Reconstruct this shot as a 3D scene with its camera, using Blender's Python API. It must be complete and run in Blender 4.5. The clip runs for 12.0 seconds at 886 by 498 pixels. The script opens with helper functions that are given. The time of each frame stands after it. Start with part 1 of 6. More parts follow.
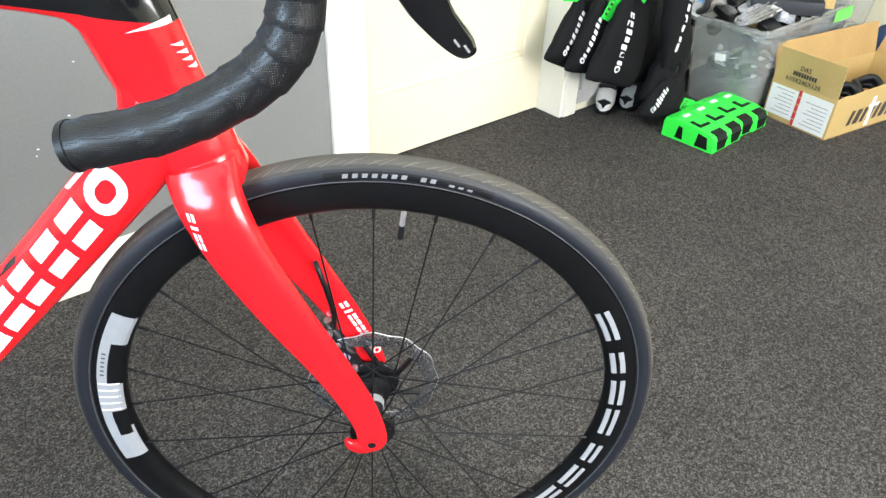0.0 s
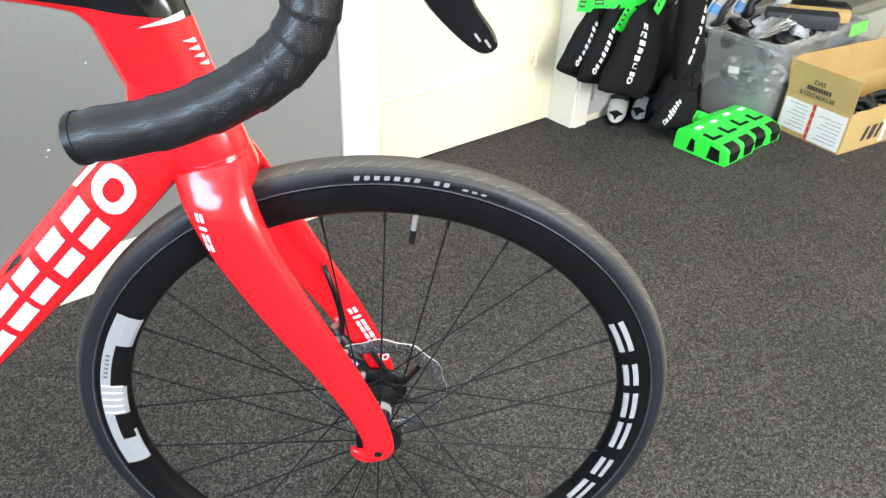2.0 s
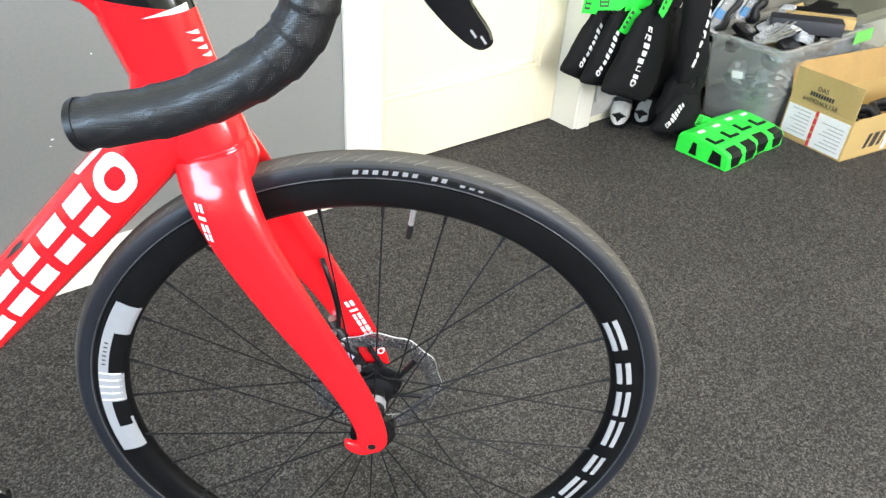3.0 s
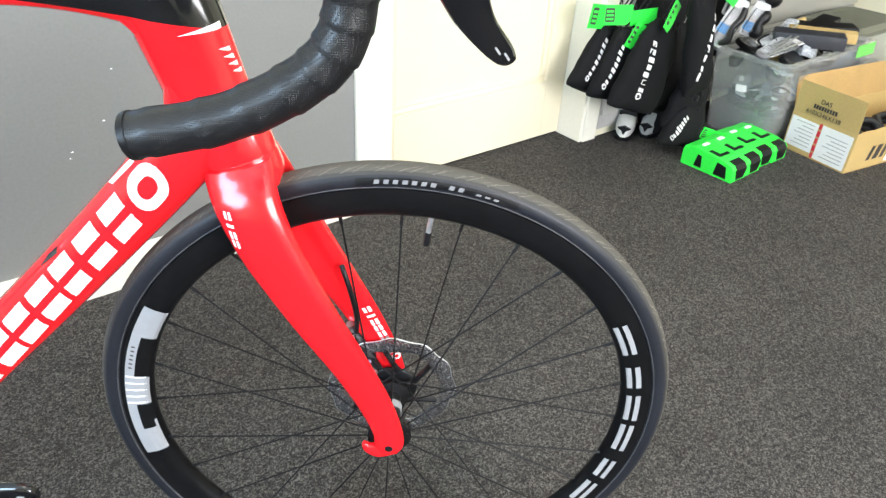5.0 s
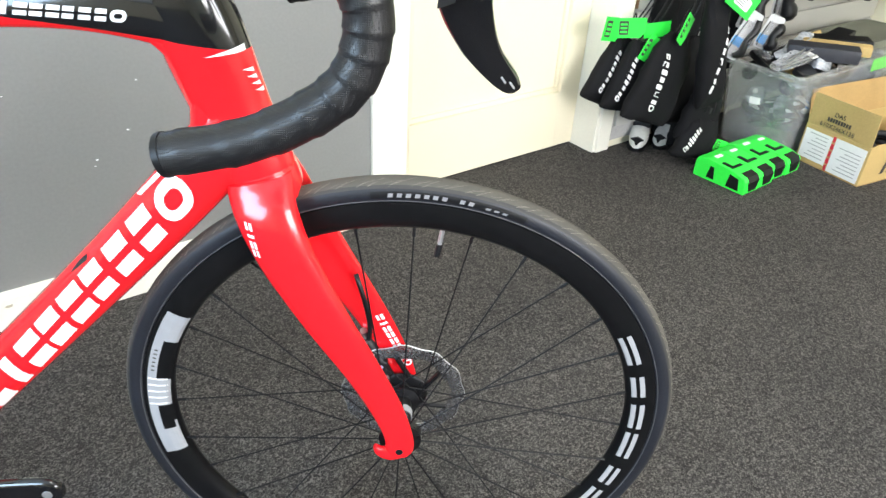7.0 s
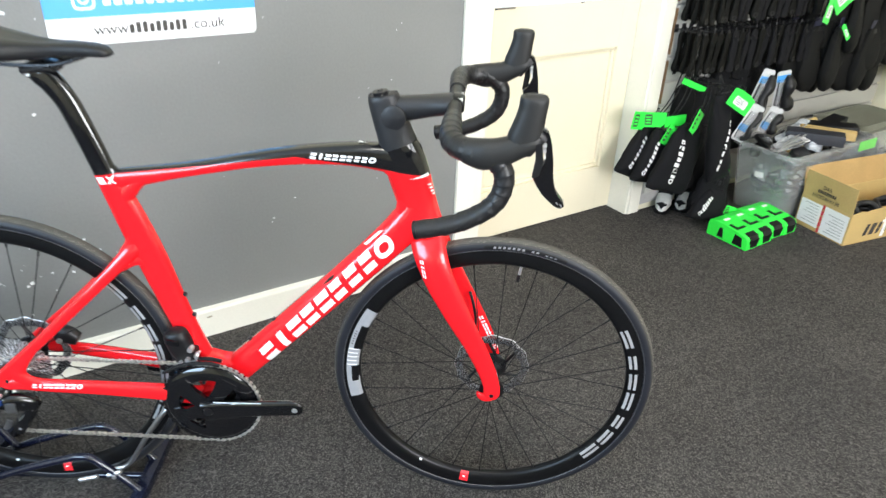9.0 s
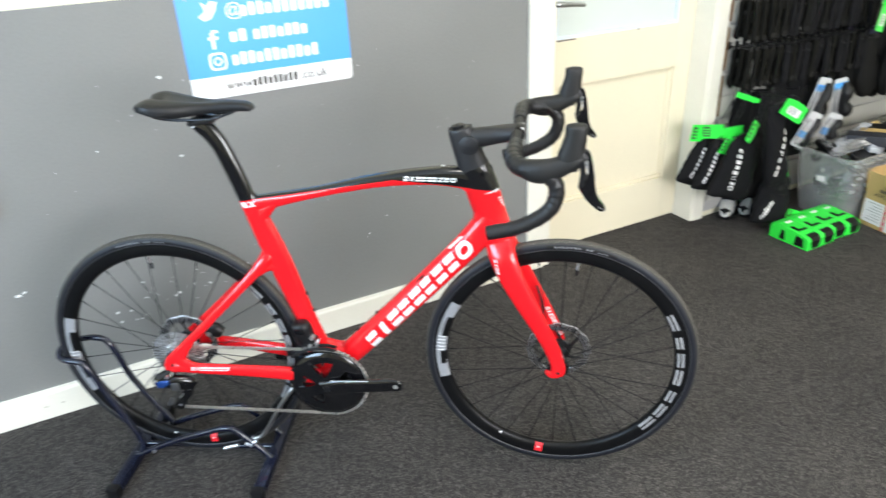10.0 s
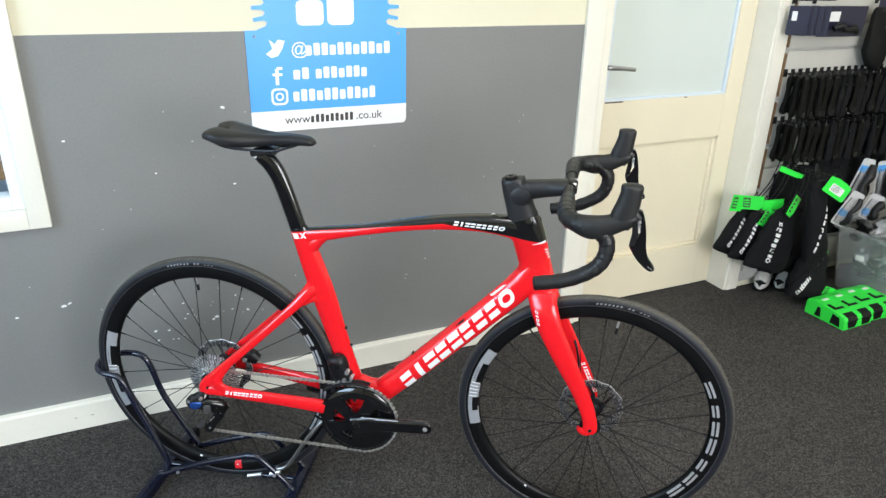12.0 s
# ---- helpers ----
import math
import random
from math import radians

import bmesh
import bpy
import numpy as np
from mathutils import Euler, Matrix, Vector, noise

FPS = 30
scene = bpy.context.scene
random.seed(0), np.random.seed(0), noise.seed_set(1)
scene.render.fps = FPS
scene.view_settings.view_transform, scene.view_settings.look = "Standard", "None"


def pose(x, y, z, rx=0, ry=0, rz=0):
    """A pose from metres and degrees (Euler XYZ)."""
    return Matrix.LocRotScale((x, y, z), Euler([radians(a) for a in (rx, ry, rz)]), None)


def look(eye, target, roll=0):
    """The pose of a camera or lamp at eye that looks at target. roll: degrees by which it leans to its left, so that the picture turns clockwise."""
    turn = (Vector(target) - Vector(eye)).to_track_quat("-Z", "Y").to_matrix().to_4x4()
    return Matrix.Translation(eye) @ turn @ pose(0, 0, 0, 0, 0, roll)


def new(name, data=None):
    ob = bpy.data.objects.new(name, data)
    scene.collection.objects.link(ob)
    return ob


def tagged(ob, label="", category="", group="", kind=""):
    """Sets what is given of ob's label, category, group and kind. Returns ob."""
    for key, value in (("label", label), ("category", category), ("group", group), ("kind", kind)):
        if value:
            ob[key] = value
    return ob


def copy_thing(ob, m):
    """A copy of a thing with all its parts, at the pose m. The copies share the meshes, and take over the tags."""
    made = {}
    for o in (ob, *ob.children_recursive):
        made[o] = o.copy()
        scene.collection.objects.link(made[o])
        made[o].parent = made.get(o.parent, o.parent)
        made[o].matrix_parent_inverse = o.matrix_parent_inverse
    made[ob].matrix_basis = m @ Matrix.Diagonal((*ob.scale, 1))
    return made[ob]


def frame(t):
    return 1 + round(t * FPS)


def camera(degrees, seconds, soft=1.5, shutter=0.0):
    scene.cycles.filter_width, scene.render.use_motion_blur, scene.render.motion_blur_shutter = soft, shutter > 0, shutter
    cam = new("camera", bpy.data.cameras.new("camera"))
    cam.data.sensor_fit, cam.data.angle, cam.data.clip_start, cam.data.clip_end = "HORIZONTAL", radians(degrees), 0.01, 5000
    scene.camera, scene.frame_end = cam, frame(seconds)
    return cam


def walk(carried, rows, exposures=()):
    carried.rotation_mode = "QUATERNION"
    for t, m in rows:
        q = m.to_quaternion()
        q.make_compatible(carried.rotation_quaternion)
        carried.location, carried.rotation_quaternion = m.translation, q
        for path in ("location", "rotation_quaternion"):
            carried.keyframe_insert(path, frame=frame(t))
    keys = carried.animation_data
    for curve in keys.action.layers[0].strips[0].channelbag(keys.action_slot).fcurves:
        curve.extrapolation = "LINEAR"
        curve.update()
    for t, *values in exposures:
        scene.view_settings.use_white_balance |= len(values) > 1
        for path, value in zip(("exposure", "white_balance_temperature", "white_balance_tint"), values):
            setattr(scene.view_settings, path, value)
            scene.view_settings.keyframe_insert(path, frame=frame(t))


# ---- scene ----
from mathutils.bvhtree import BVHTree

cam = camera(64.99, 12.0, soft=1.42, shutter=0.6)
ROWS = [
    (0, pose(0.5216, -1.4442, 0.9802, 55.44, -1.74, -40.11)),
    (0.5, pose(0.5209, -1.4435, 0.9760, 55.89, -1.71, -39.77)),
    (1, pose(0.5215, -1.4408, 0.9719, 56.10, -1.69, -39.57)),
    (1.5, pose(0.5243, -1.4368, 0.9723, 56.21, -1.63, -39.57)),
    (2, pose(0.5237, -1.4348, 0.9683, 56.26, -2.24, -39.07)),
    (2.5, pose(0.5282, -1.4372, 0.9663, 56.13, -3.17, -38.40)),
    (4.5, pose(0.4936, -1.4636, 0.9837, 56.72, -2.90, -38.00)),
    (5, pose(0.4967, -1.4560, 0.9776, 57.23, -3.00, -37.98)),
    (5.5, pose(0.5033, -1.4563, 0.9739, 57.64, -2.82, -38.23)),
    (6, pose(0.4964, -1.4493, 0.9737, 57.77, -2.83, -38.16)),
    (6.5, pose(0.4910, -1.4630, 0.9851, 57.80, -2.83, -37.68)),
    (8.3, pose(0.3199, -1.6298, 1.1308, 58.19, -2.97, -32.41)),
    (8.5, pose(0.2420, -1.7132, 1.1789, 59.46, -2.57, -31.98)),
    (9, pose(0.0948, -1.8698, 1.2917, 61.52, -2.18, -32.69)),
    (9.5, pose(0.0154, -1.9945, 1.3701, 62.13, -0.17, -32.82)),
    (10, pose(-0.0401, -2.1182, 1.4002, 63.10, 2.43, -27.65)),
    (10.5, pose(-0.0890, -2.1284, 1.4107, 64.04, 2.26, -24.34)),
    (11, pose(-0.1004, -2.1137, 1.4071, 65.16, 0.57, -23.90)),
    (11.5, pose(-0.0975, -2.1110, 1.4078, 66.26, -0.59, -23.70)),
    (12, pose(-0.0991, -2.1162, 1.4047, 67.07, -1.26, -23.98)),
]
walk(cam, ROWS, [(0.0, 0.55), (6.5, 0.50), (8.5, 0.26), (9.5, 0.12), (10.5, -0.10), (12.0, -0.38)])

# ---- world, daylight and exposure ----
world = bpy.data.worlds.new("sky")
scene.world = world
world.use_nodes = True
wn = world.node_tree.nodes
sky = wn.new("ShaderNodeTexSky")
sky.sky_type, sky.sun_disc = "NISHITA", False
sky.sun_elevation, sky.sun_rotation = radians(48), radians(200)
wn["Background"].inputs[1].default_value = 0.12
world.node_tree.links.new(sky.outputs[0], wn["Background"].inputs[0])
sun_data = bpy.data.lights.new("sun", "SUN")
sun_data.energy, sun_data.angle, sun_data.color = 1.2, radians(12), (1, 0.95, 0.88)
sun = new("sun", sun_data)
sun.matrix_basis = look((0, 0, 0), (0.35, 0.75, -0.95))


def area_light(name, m, sx, sy, watts, colour):
    d = bpy.data.lights.new(name, "AREA")
    d.shape, d.size, d.size_y, d.energy, d.color = "RECTANGLE", sx, sy, watts, colour
    o = new(name, d)
    o.matrix_basis = m
    return o


# daylight through the shop front and the side window, and two added fill lights under the ceiling
area_light("shop_front_daylight", look((0.85, -4.55, 1.55), (0.85, 0, 0.9)), 2.4, 1.4, 172, (0.95, 0.955, 0.98))
area_light("side_window_daylight", look((-2.35, -1.7, 1.5), (2, -1.2, 0.8)), 1.7, 1.2, 98, (0.56, 0.77, 1.0))
area_light("ceiling_fill_a", look((0.6, -1.6, 2.56), (0.6, -1.6, 0)), 1.2, 0.3, 22, (1.0, 0.96, 0.88))
area_light("ceiling_fill_b", look((2.7, -1.6, 2.56), (2.7, -1.6, 0)), 1.2, 0.3, 22, (1.0, 0.96, 0.88))


# ---- materials ----
def mat(name, colour, rough=0.5, metal=0.0, coat=0.0, var=0.12, scale=6.0, fine=90.0, bump=0.0, spec=0.5, colour2=None, rough_var=0.1):
    m = bpy.data.materials.new(name)
    m.use_nodes = True
    n, l = m.node_tree.nodes, m.node_tree.links
    b = n["Principled BSDF"]
    tc = n.new("ShaderNodeTexCoord")
    big, small = n.new("ShaderNodeTexNoise"), n.new("ShaderNodeTexNoise")
    big.inputs["Scale"].default_value, small.inputs["Scale"].default_value = scale, fine
    big.inputs["Detail"].default_value, small.inputs["Detail"].default_value = 4, 3
    l.new(tc.outputs["Object"], big.inputs["Vector"])
    l.new(tc.outputs["Object"], small.inputs["Vector"])
    add = n.new("ShaderNodeMath")
    add.operation = "ADD"
    l.new(big.outputs[0], add.inputs[0])
    l.new(small.outputs[0], add.inputs[1])
    half = n.new("ShaderNodeMath")
    half.operation = "MULTIPLY"
    half.inputs[1].default_value = 0.5
    l.new(add.outputs[0], half.inputs[0])
    ramp = n.new("ShaderNodeValToRGB")
    c2 = colour2 or [min(1, c * (1 + var)) for c in colour]
    c1 = [c * (1 - var) for c in colour]
    ramp.color_ramp.elements[0].position, ramp.color_ramp.elements[1].position = 0.32, 0.68
    ramp.color_ramp.elements[0].color, ramp.color_ramp.elements[1].color = (*c1, 1), (*c2, 1)
    l.new(half.outputs[0], ramp.inputs[0])
    l.new(ramp.outputs[0], b.inputs["Base Color"])
    mr = n.new("ShaderNodeMapRange")
    mr.inputs["To Min"].default_value, mr.inputs["To Max"].default_value = max(0.02, rough - rough_var), min(1, rough + rough_var)
    l.new(small.outputs[0], mr.inputs[0])
    l.new(mr.outputs[0], b.inputs["Roughness"])
    b.inputs["Metallic"].default_value, b.inputs["Coat Weight"].default_value = metal, coat
    b.inputs["Coat Roughness"].default_value = 0.06
    b.inputs["Specular IOR Level"].default_value = spec
    if bump:
        bp = n.new("ShaderNodeBump")
        bp.inputs["Strength"].default_value, bp.inputs["Distance"].default_value = 0.6, bump
        l.new(small.outputs[0], bp.inputs["Height"])
        l.new(bp.outputs[0], b.inputs["Normal"])
    return m


RED = (0.80, 0.010, 0.016)
m_red = mat("red_gloss_paint", RED, 0.20, coat=0.5, spec=0.4, var=0.04, rough_var=0.04)
m_black_gloss = mat("black_gloss_paint", (0.004, 0.004, 0.005), 0.12, coat=0.6, spec=0.45, rough_var=0.05)
m_black_satin = mat("black_satin_carbon", (0.0045, 0.0045, 0.005), 0.34, var=0.25, spec=0.22)
# bluish base colour puts the sky's sheen into the black rubber
m_rubber = mat("tyre_rubber_blue_sheen", (0.0105, 0.0118, 0.0165), 0.48, var=0.3, scale=9, fine=300, bump=0.0004, spec=0.40)
m_shoulder = mat("tyre_shoulder_rubber", (0.034, 0.033, 0.031), 0.7, var=0.2, fine=260, bump=0.0006, spec=0.4)
m_bead = mat("sheen_tinted_bead_rubber", (0.06, 0.06, 0.064), 0.45, var=0.4, scale=14)
m_tread = mat("tyre_tread_rubber", (0.064, 0.060, 0.051), 0.75, var=0.2, fine=260, bump=0.0006, spec=0.4)
m_tread_line = mat("pale_tread_siping", (0.24, 0.22, 0.18), 0.8, spec=0.2)
m_stem = mat("satin_stem_carbon", (0.016, 0.016, 0.018), 0.45, var=0.25, fine=200)
m_tape = mat("perforated_bar_tape", (0.008, 0.008, 0.009), 0.36, var=0.25, fine=420, spec=0.45)
m_hood = mat("rubber_hood", (0.012, 0.012, 0.012), 0.5, var=0.15, fine=300, bump=0.0003, spec=0.4)
m_saddle = mat("saddle_cover", (0.010, 0.010, 0.011), 0.45, var=0.2, fine=350, bump=0.0004, spec=0.4)
m_plastic = mat("black_plastic", (0.006, 0.006, 0.007), 0.4, var=0.2, spec=0.35)
m_black_alloy = mat("black_anodised_alloy", (0.02, 0.02, 0.022), 0.3, metal=0.6, var=0.2)
m_alloy = mat("bright_alloy", (0.80, 0.80, 0.82), 0.34, metal=0.9, var=0.15)
m_steel = mat("brushed_steel", (0.45, 0.45, 0.46), 0.35, metal=1.0, var=0.2, fine=500)
m_chain = mat("chain_steel", (0.75, 0.73, 0.68), 0.30, metal=0.9, var=0.3, fine=300)
m_chain_dark = mat("chain_inner_steel", (0.24, 0.24, 0.23), 0.4, metal=0.8, var=0.3, fine=300)
m_spoke = mat("black_spoke_steel", (0.006, 0.006, 0.007), 0.5, var=0.2, spec=0.24)
m_decal_white = mat("white_decal", (0.82, 0.82, 0.82), 0.35, var=0.04)
m_decal_grey = mat("grey_decal", (0.27, 0.275, 0.29), 0.4, var=0.06)
# black enamel; the blue in its colour stands for reflected window sky
m_stand = mat("stand_enamel_blue_sheen", (0.005, 0.007, 0.020), 0.20, coat=0.5, var=0.3, fine=200, bump=0.0003)
m_cream = mat("cream_wall_paint", (0.74, 0.70, 0.53), 0.7, var=0.03, scale=3, fine=180, bump=0.0004)
m_grey = mat("grey_wall_paint", (0.205, 0.205, 0.198), 0.55, var=0.08, scale=2.2, fine=140, bump=0.0005)
m_white = mat("white_gloss_woodwork", (0.82, 0.79, 0.69), 0.36, var=0.035, scale=7, fine=150, bump=0.00012)
m_door = mat("cream_door_paint", (0.81, 0.735, 0.555), 0.42, var=0.03, scale=4, fine=150, bump=0.0003)
# white laminate, dimmed in colour for the shade under the hanging goods
m_slat = mat("shade_dimmed_laminate", (0.50, 0.49, 0.45), 0.4, var=0.03)
m_ceiling = mat("ceiling_paint", (0.8, 0.8, 0.78), 0.8, var=0.03)
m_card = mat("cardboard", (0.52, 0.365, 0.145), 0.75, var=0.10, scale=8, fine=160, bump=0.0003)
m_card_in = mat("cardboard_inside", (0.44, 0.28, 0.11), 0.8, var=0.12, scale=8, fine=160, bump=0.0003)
m_paper = mat("white_paper_label", (0.80, 0.80, 0.80), 0.55, var=0.04)
m_ink = mat("dark_print", (0.05, 0.045, 0.04), 0.6)
m_red_tape = mat("red_tape", (0.6, 0.03, 0.05), 0.5)
m_green = mat("bright_green_packaging", (0.035, 0.80, 0.07), 0.35, var=0.06, coat=0.3)
m_fabric = mat("black_bag_fabric", (0.006, 0.006, 0.007), 0.85, var=0.3, fine=700, bump=0.0006, spec=0.2)
m_blue = mat("blue_sign_print", (0.075, 0.37, 0.82), 0.35, var=0.02)
m_sign_white = mat("white_sign_print", (0.85, 0.85, 0.84), 0.35, var=0.02)
m_wood = mat("brown_wood", (0.30, 0.17, 0.07), 0.5, var=0.3, scale=20)
m_navy = mat("navy_card", (0.013, 0.013, 0.034), 0.45, var=0.15)


def carpet_material():
    m = bpy.data.materials.new("charcoal_loop_carpet")
    m.use_nodes = True
    n, l = m.node_tree.nodes, m.node_tree.links
    b = n["Principled BSDF"]
    tc = n.new("ShaderNodeTexCoord")
    fleck, clump, worn, warp = n.new("ShaderNodeTexVoronoi"), n.new("ShaderNodeTexNoise"), n.new("ShaderNodeTexNoise"), n.new("ShaderNodeTexNoise")
    fleck.inputs["Scale"].default_value = 370
    for node, s, d in ((clump, 120, 4), (worn, 2.2, 6), (warp, 260, 2)):
        node.inputs["Scale"].default_value, node.inputs["Detail"].default_value = s, d
        l.new(tc.outputs["Object"], node.inputs["Vector"])
    clump.inputs["Distortion"].default_value = 2.6
    bend = n.new("ShaderNodeVectorMath")
    bend.operation = "MULTIPLY_ADD"
    bend.inputs[1].default_value = (0.010, 0.010, 0.010)
    l.new(warp.outputs[1], bend.inputs[0])
    l.new(tc.outputs["Object"], bend.inputs[2])
    l.new(bend.outputs[0], fleck.inputs["Vector"])
    one = n.new("ShaderNodeSeparateXYZ")
    l.new(fleck.outputs["Color"], one.inputs[0])
    sc = n.new("ShaderNodeMath")
    sc.operation = "MULTIPLY"
    sc.inputs[1].default_value = 0.95
    l.new(clump.outputs[0], sc.inputs[0])
    mix = n.new("ShaderNodeMath")
    mix.operation = "MULTIPLY_ADD"
    mix.inputs[1].default_value = 0.36
    l.new(one.outputs[0], mix.inputs[0])
    l.new(sc.outputs[0], mix.inputs[2])
    ramp = n.new("ShaderNodeValToRGB")
    e = ramp.color_ramp.elements
    e[0].position, e[0].color = 0.43, (0.0215, 0.0201, 0.0195, 1)
    e[1].position, e[1].color = 0.66, (0.0500, 0.0467, 0.0452, 1)
    x = e.new(0.86)
    x.color = (0.150, 0.142, 0.131, 1)
    l.new(mix.outputs[0], ramp.inputs[0])
    tint = n.new("ShaderNodeMixRGB")
    tint.blend_type, tint.inputs[0].default_value = "MULTIPLY", 0.8
    wr = n.new("ShaderNodeValToRGB")
    wr.color_ramp.elements[0].color, wr.color_ramp.elements[1].color = (0.86, 0.86, 0.87, 1), (1.12, 1.11, 1.10, 1)
    wr.color_ramp.elements[0].position, wr.color_ramp.elements[1].position = 0.35, 0.65
    l.new(worn.outputs[0], wr.inputs[0])
    l.new(ramp.outputs[0], tint.inputs[1])
    l.new(wr.outputs[0], tint.inputs[2])
    l.new(tint.outputs[0], b.inputs["Base Color"])
    b.inputs["Roughness"].default_value = 0.95
    b.inputs["Specular IOR Level"].default_value = 0.15
    bp = n.new("ShaderNodeBump")
    bp.inputs["Strength"].default_value, bp.inputs["Distance"].default_value = 0.9, 0.004
    l.new(mix.outputs[0], bp.inputs["Height"])
    l.new(bp.outputs[0], b.inputs["Normal"])
    return m


def clear_material(name, colour, rough, weight):
    m = bpy.data.materials.new(name)
    m.use_nodes = True
    b = m.node_tree.nodes["Principled BSDF"]
    b.inputs["Base Color"].default_value = (*colour, 1)
    b.inputs["Roughness"].default_value = rough
    b.inputs["Transmission Weight"].default_value = weight
    b.inputs["IOR"].default_value = 1.18
    return m


def frame_paint():
    """Gloss red, with gloss black above a bent line along the top tube and round the head."""
    m = mat("two_colour_frame_paint", RED, 0.15, coat=0.7, spec=0.4, var=0.04, rough_var=0.04)
    n, l = m.node_tree.nodes, m.node_tree.links
    b = n["Principled BSDF"]
    base = b.inputs["Base Color"].links[0].from_socket
    sep = n.new("ShaderNodeSeparateXYZ")
    tc = n.new("ShaderNodeTexCoord")
    l.new(tc.outputs["Object"], sep.inputs[0])

    def line(x0, z0, x1, z1):
        k = n.new("ShaderNodeMath")
        k.operation = "MULTIPLY_ADD"
        k.inputs[1].default_value = (z1 - z0) / (x1 - x0)
        k.inputs[2].default_value = z0 - x0 * (z1 - z0) / (x1 - x0)
        l.new(sep.outputs[0], k.inputs[0])
        return k.outputs[0]

    low = n.new("ShaderNodeMath")
    low.operation = "MINIMUM"
    l.new(line(0.29, 0.792, 0.60, 0.836), low.inputs[0])
    l.new(line(0.62, 0.836, 0.85, 0.808), low.inputs[1])
    gt = n.new("ShaderNodeMath")
    gt.operation = "GREATER_THAN"
    l.new(sep.outputs[2], gt.inputs[0])
    l.new(low.outputs[0], gt.inputs[1])
    mix = n.new("ShaderNodeMixRGB")
    mix.inputs[2].default_value = (0.006, 0.006, 0.007, 1)
    l.new(gt.outputs[0], mix.inputs[0])
    l.new(base, mix.inputs[1])
    l.new(mix.outputs[0], b.inputs["Base Color"])
    return m


def perforate(m):
    """Rows of small round punch holes, as relief."""
    n, l = m.node_tree.nodes, m.node_tree.links
    tc, v, mr, bp = n.new("ShaderNodeTexCoord"), n.new("ShaderNodeTexVoronoi"), n.new("ShaderNodeMapRange"), n.new("ShaderNodeBump")
    v.inputs["Scale"].default_value, v.inputs["Randomness"].default_value = 760, 0.0
    mr.inputs["From Min"].default_value, mr.inputs["From Max"].default_value = 0.18, 0.42
    bp.inputs["Strength"].default_value, bp.inputs["Distance"].default_value = 0.45, 0.0006
    l.new(tc.outputs["Object"], v.inputs["Vector"])
    l.new(v.outputs["Distance"], mr.inputs[0])
    l.new(mr.outputs[0], bp.inputs["Height"])
    l.new(bp.outputs[0], n["Principled BSDF"].inputs["Normal"])


perforate(m_tape)
m_carpet = carpet_material()
m_frame = frame_paint()
m_glass = clear_material("window_glass", (0.95, 0.98, 1.0), 0.02, 1.0)
m_bin = clear_material("clear_polypropylene", (0.95, 0.97, 0.98), 0.05, 0.87)
m_bag = clear_material("clear_polythene", (0.95, 0.95, 0.97), 0.12, 0.9)
m_poly = mat("crinkled_polythene", (0.40, 0.42, 0.45), 0.16, var=0.45, scale=30, fine=120, bump=0.002, spec=0.6)
m_frost = mat("frosted_door_glass", (0.64, 0.70, 0.665), 0.35, var=0.015, scale=2, fine=8, rough_var=0.02)
m_bead_trim = mat("blue_white_glazing_bead", (0.70, 0.79, 0.86), 0.35, var=0.03)


# ---- mesh helpers ----
def part(name, bm, material, parent=None, label="", smooth=True):
    me = bpy.data.meshes.new(name)
    bmesh.ops.recalc_face_normals(bm, faces=bm.faces)
    bm.to_mesh(me)
    bm.free()
    for m in material if isinstance(material, (list, tuple)) else [material]:
        me.materials.append(m)
    if smooth:
        me.polygons.foreach_set("use_smooth", [True] * len(me.polygons))
        me.set_sharp_from_angle(angle=radians(38))
    ob = new(name, me)
    ob.parent = parent
    if label:
        tagged(ob, label)
    return ob


def thing(name, m, label, category, group=""):
    e = new(name)
    e.empty_display_size = 0.1
    e.matrix_basis = m
    return tagged(e, label, category, group)


def structure(name, bm, material, label, category, smooth=False):
    return tagged(part(name, bm, material, None, "", smooth), label, category, kind="structure")


def box(bm, x0, x1, y0, y1, z0, z1, bevel=0.0, m=None):
    vs = [bm.verts.new((x, y, z)) for x in (x0, x1) for y in (y0, y1) for z in (z0, z1)]
    fs = [bm.faces.new([vs[i] for i in q]) for q in ((0, 1, 3, 2), (4, 6, 7, 5), (0, 4, 5, 1), (2, 3, 7, 6), (0, 2, 6, 4), (1, 5, 7, 3))]
    if bevel:
        es = list({e for f in fs for e in f.edges})
        r = bmesh.ops.bevel(bm, geom=es, offset=bevel, segments=2, affect="EDGES", profile=0.6)
        vs = list({v for f in r["faces"] for v in f.verts} | {v for v in vs if v.is_valid})
    if m is not None:
        bmesh.ops.transform(bm, matrix=m, verts=[v for v in vs if v.is_valid])
    return bm


def rings(bm, loops, closed=False, caps=True):
    """Skin rows of points of equal count."""
    vv = [[bm.verts.new(p) for p in lp] for lp in loops]
    k = len(vv[0])
    for i in range(len(vv) - (0 if closed else 1)):
        a, b = vv[i], vv[(i + 1) % len(vv)]
        for j in range(k):
            bm.faces.new((a[j], a[(j + 1) % k], b[(j + 1) % k], b[j]))
    if caps and not closed:
        bm.faces.new(vv[0][::-1])
        bm.faces.new(vv[-1])
    return vv


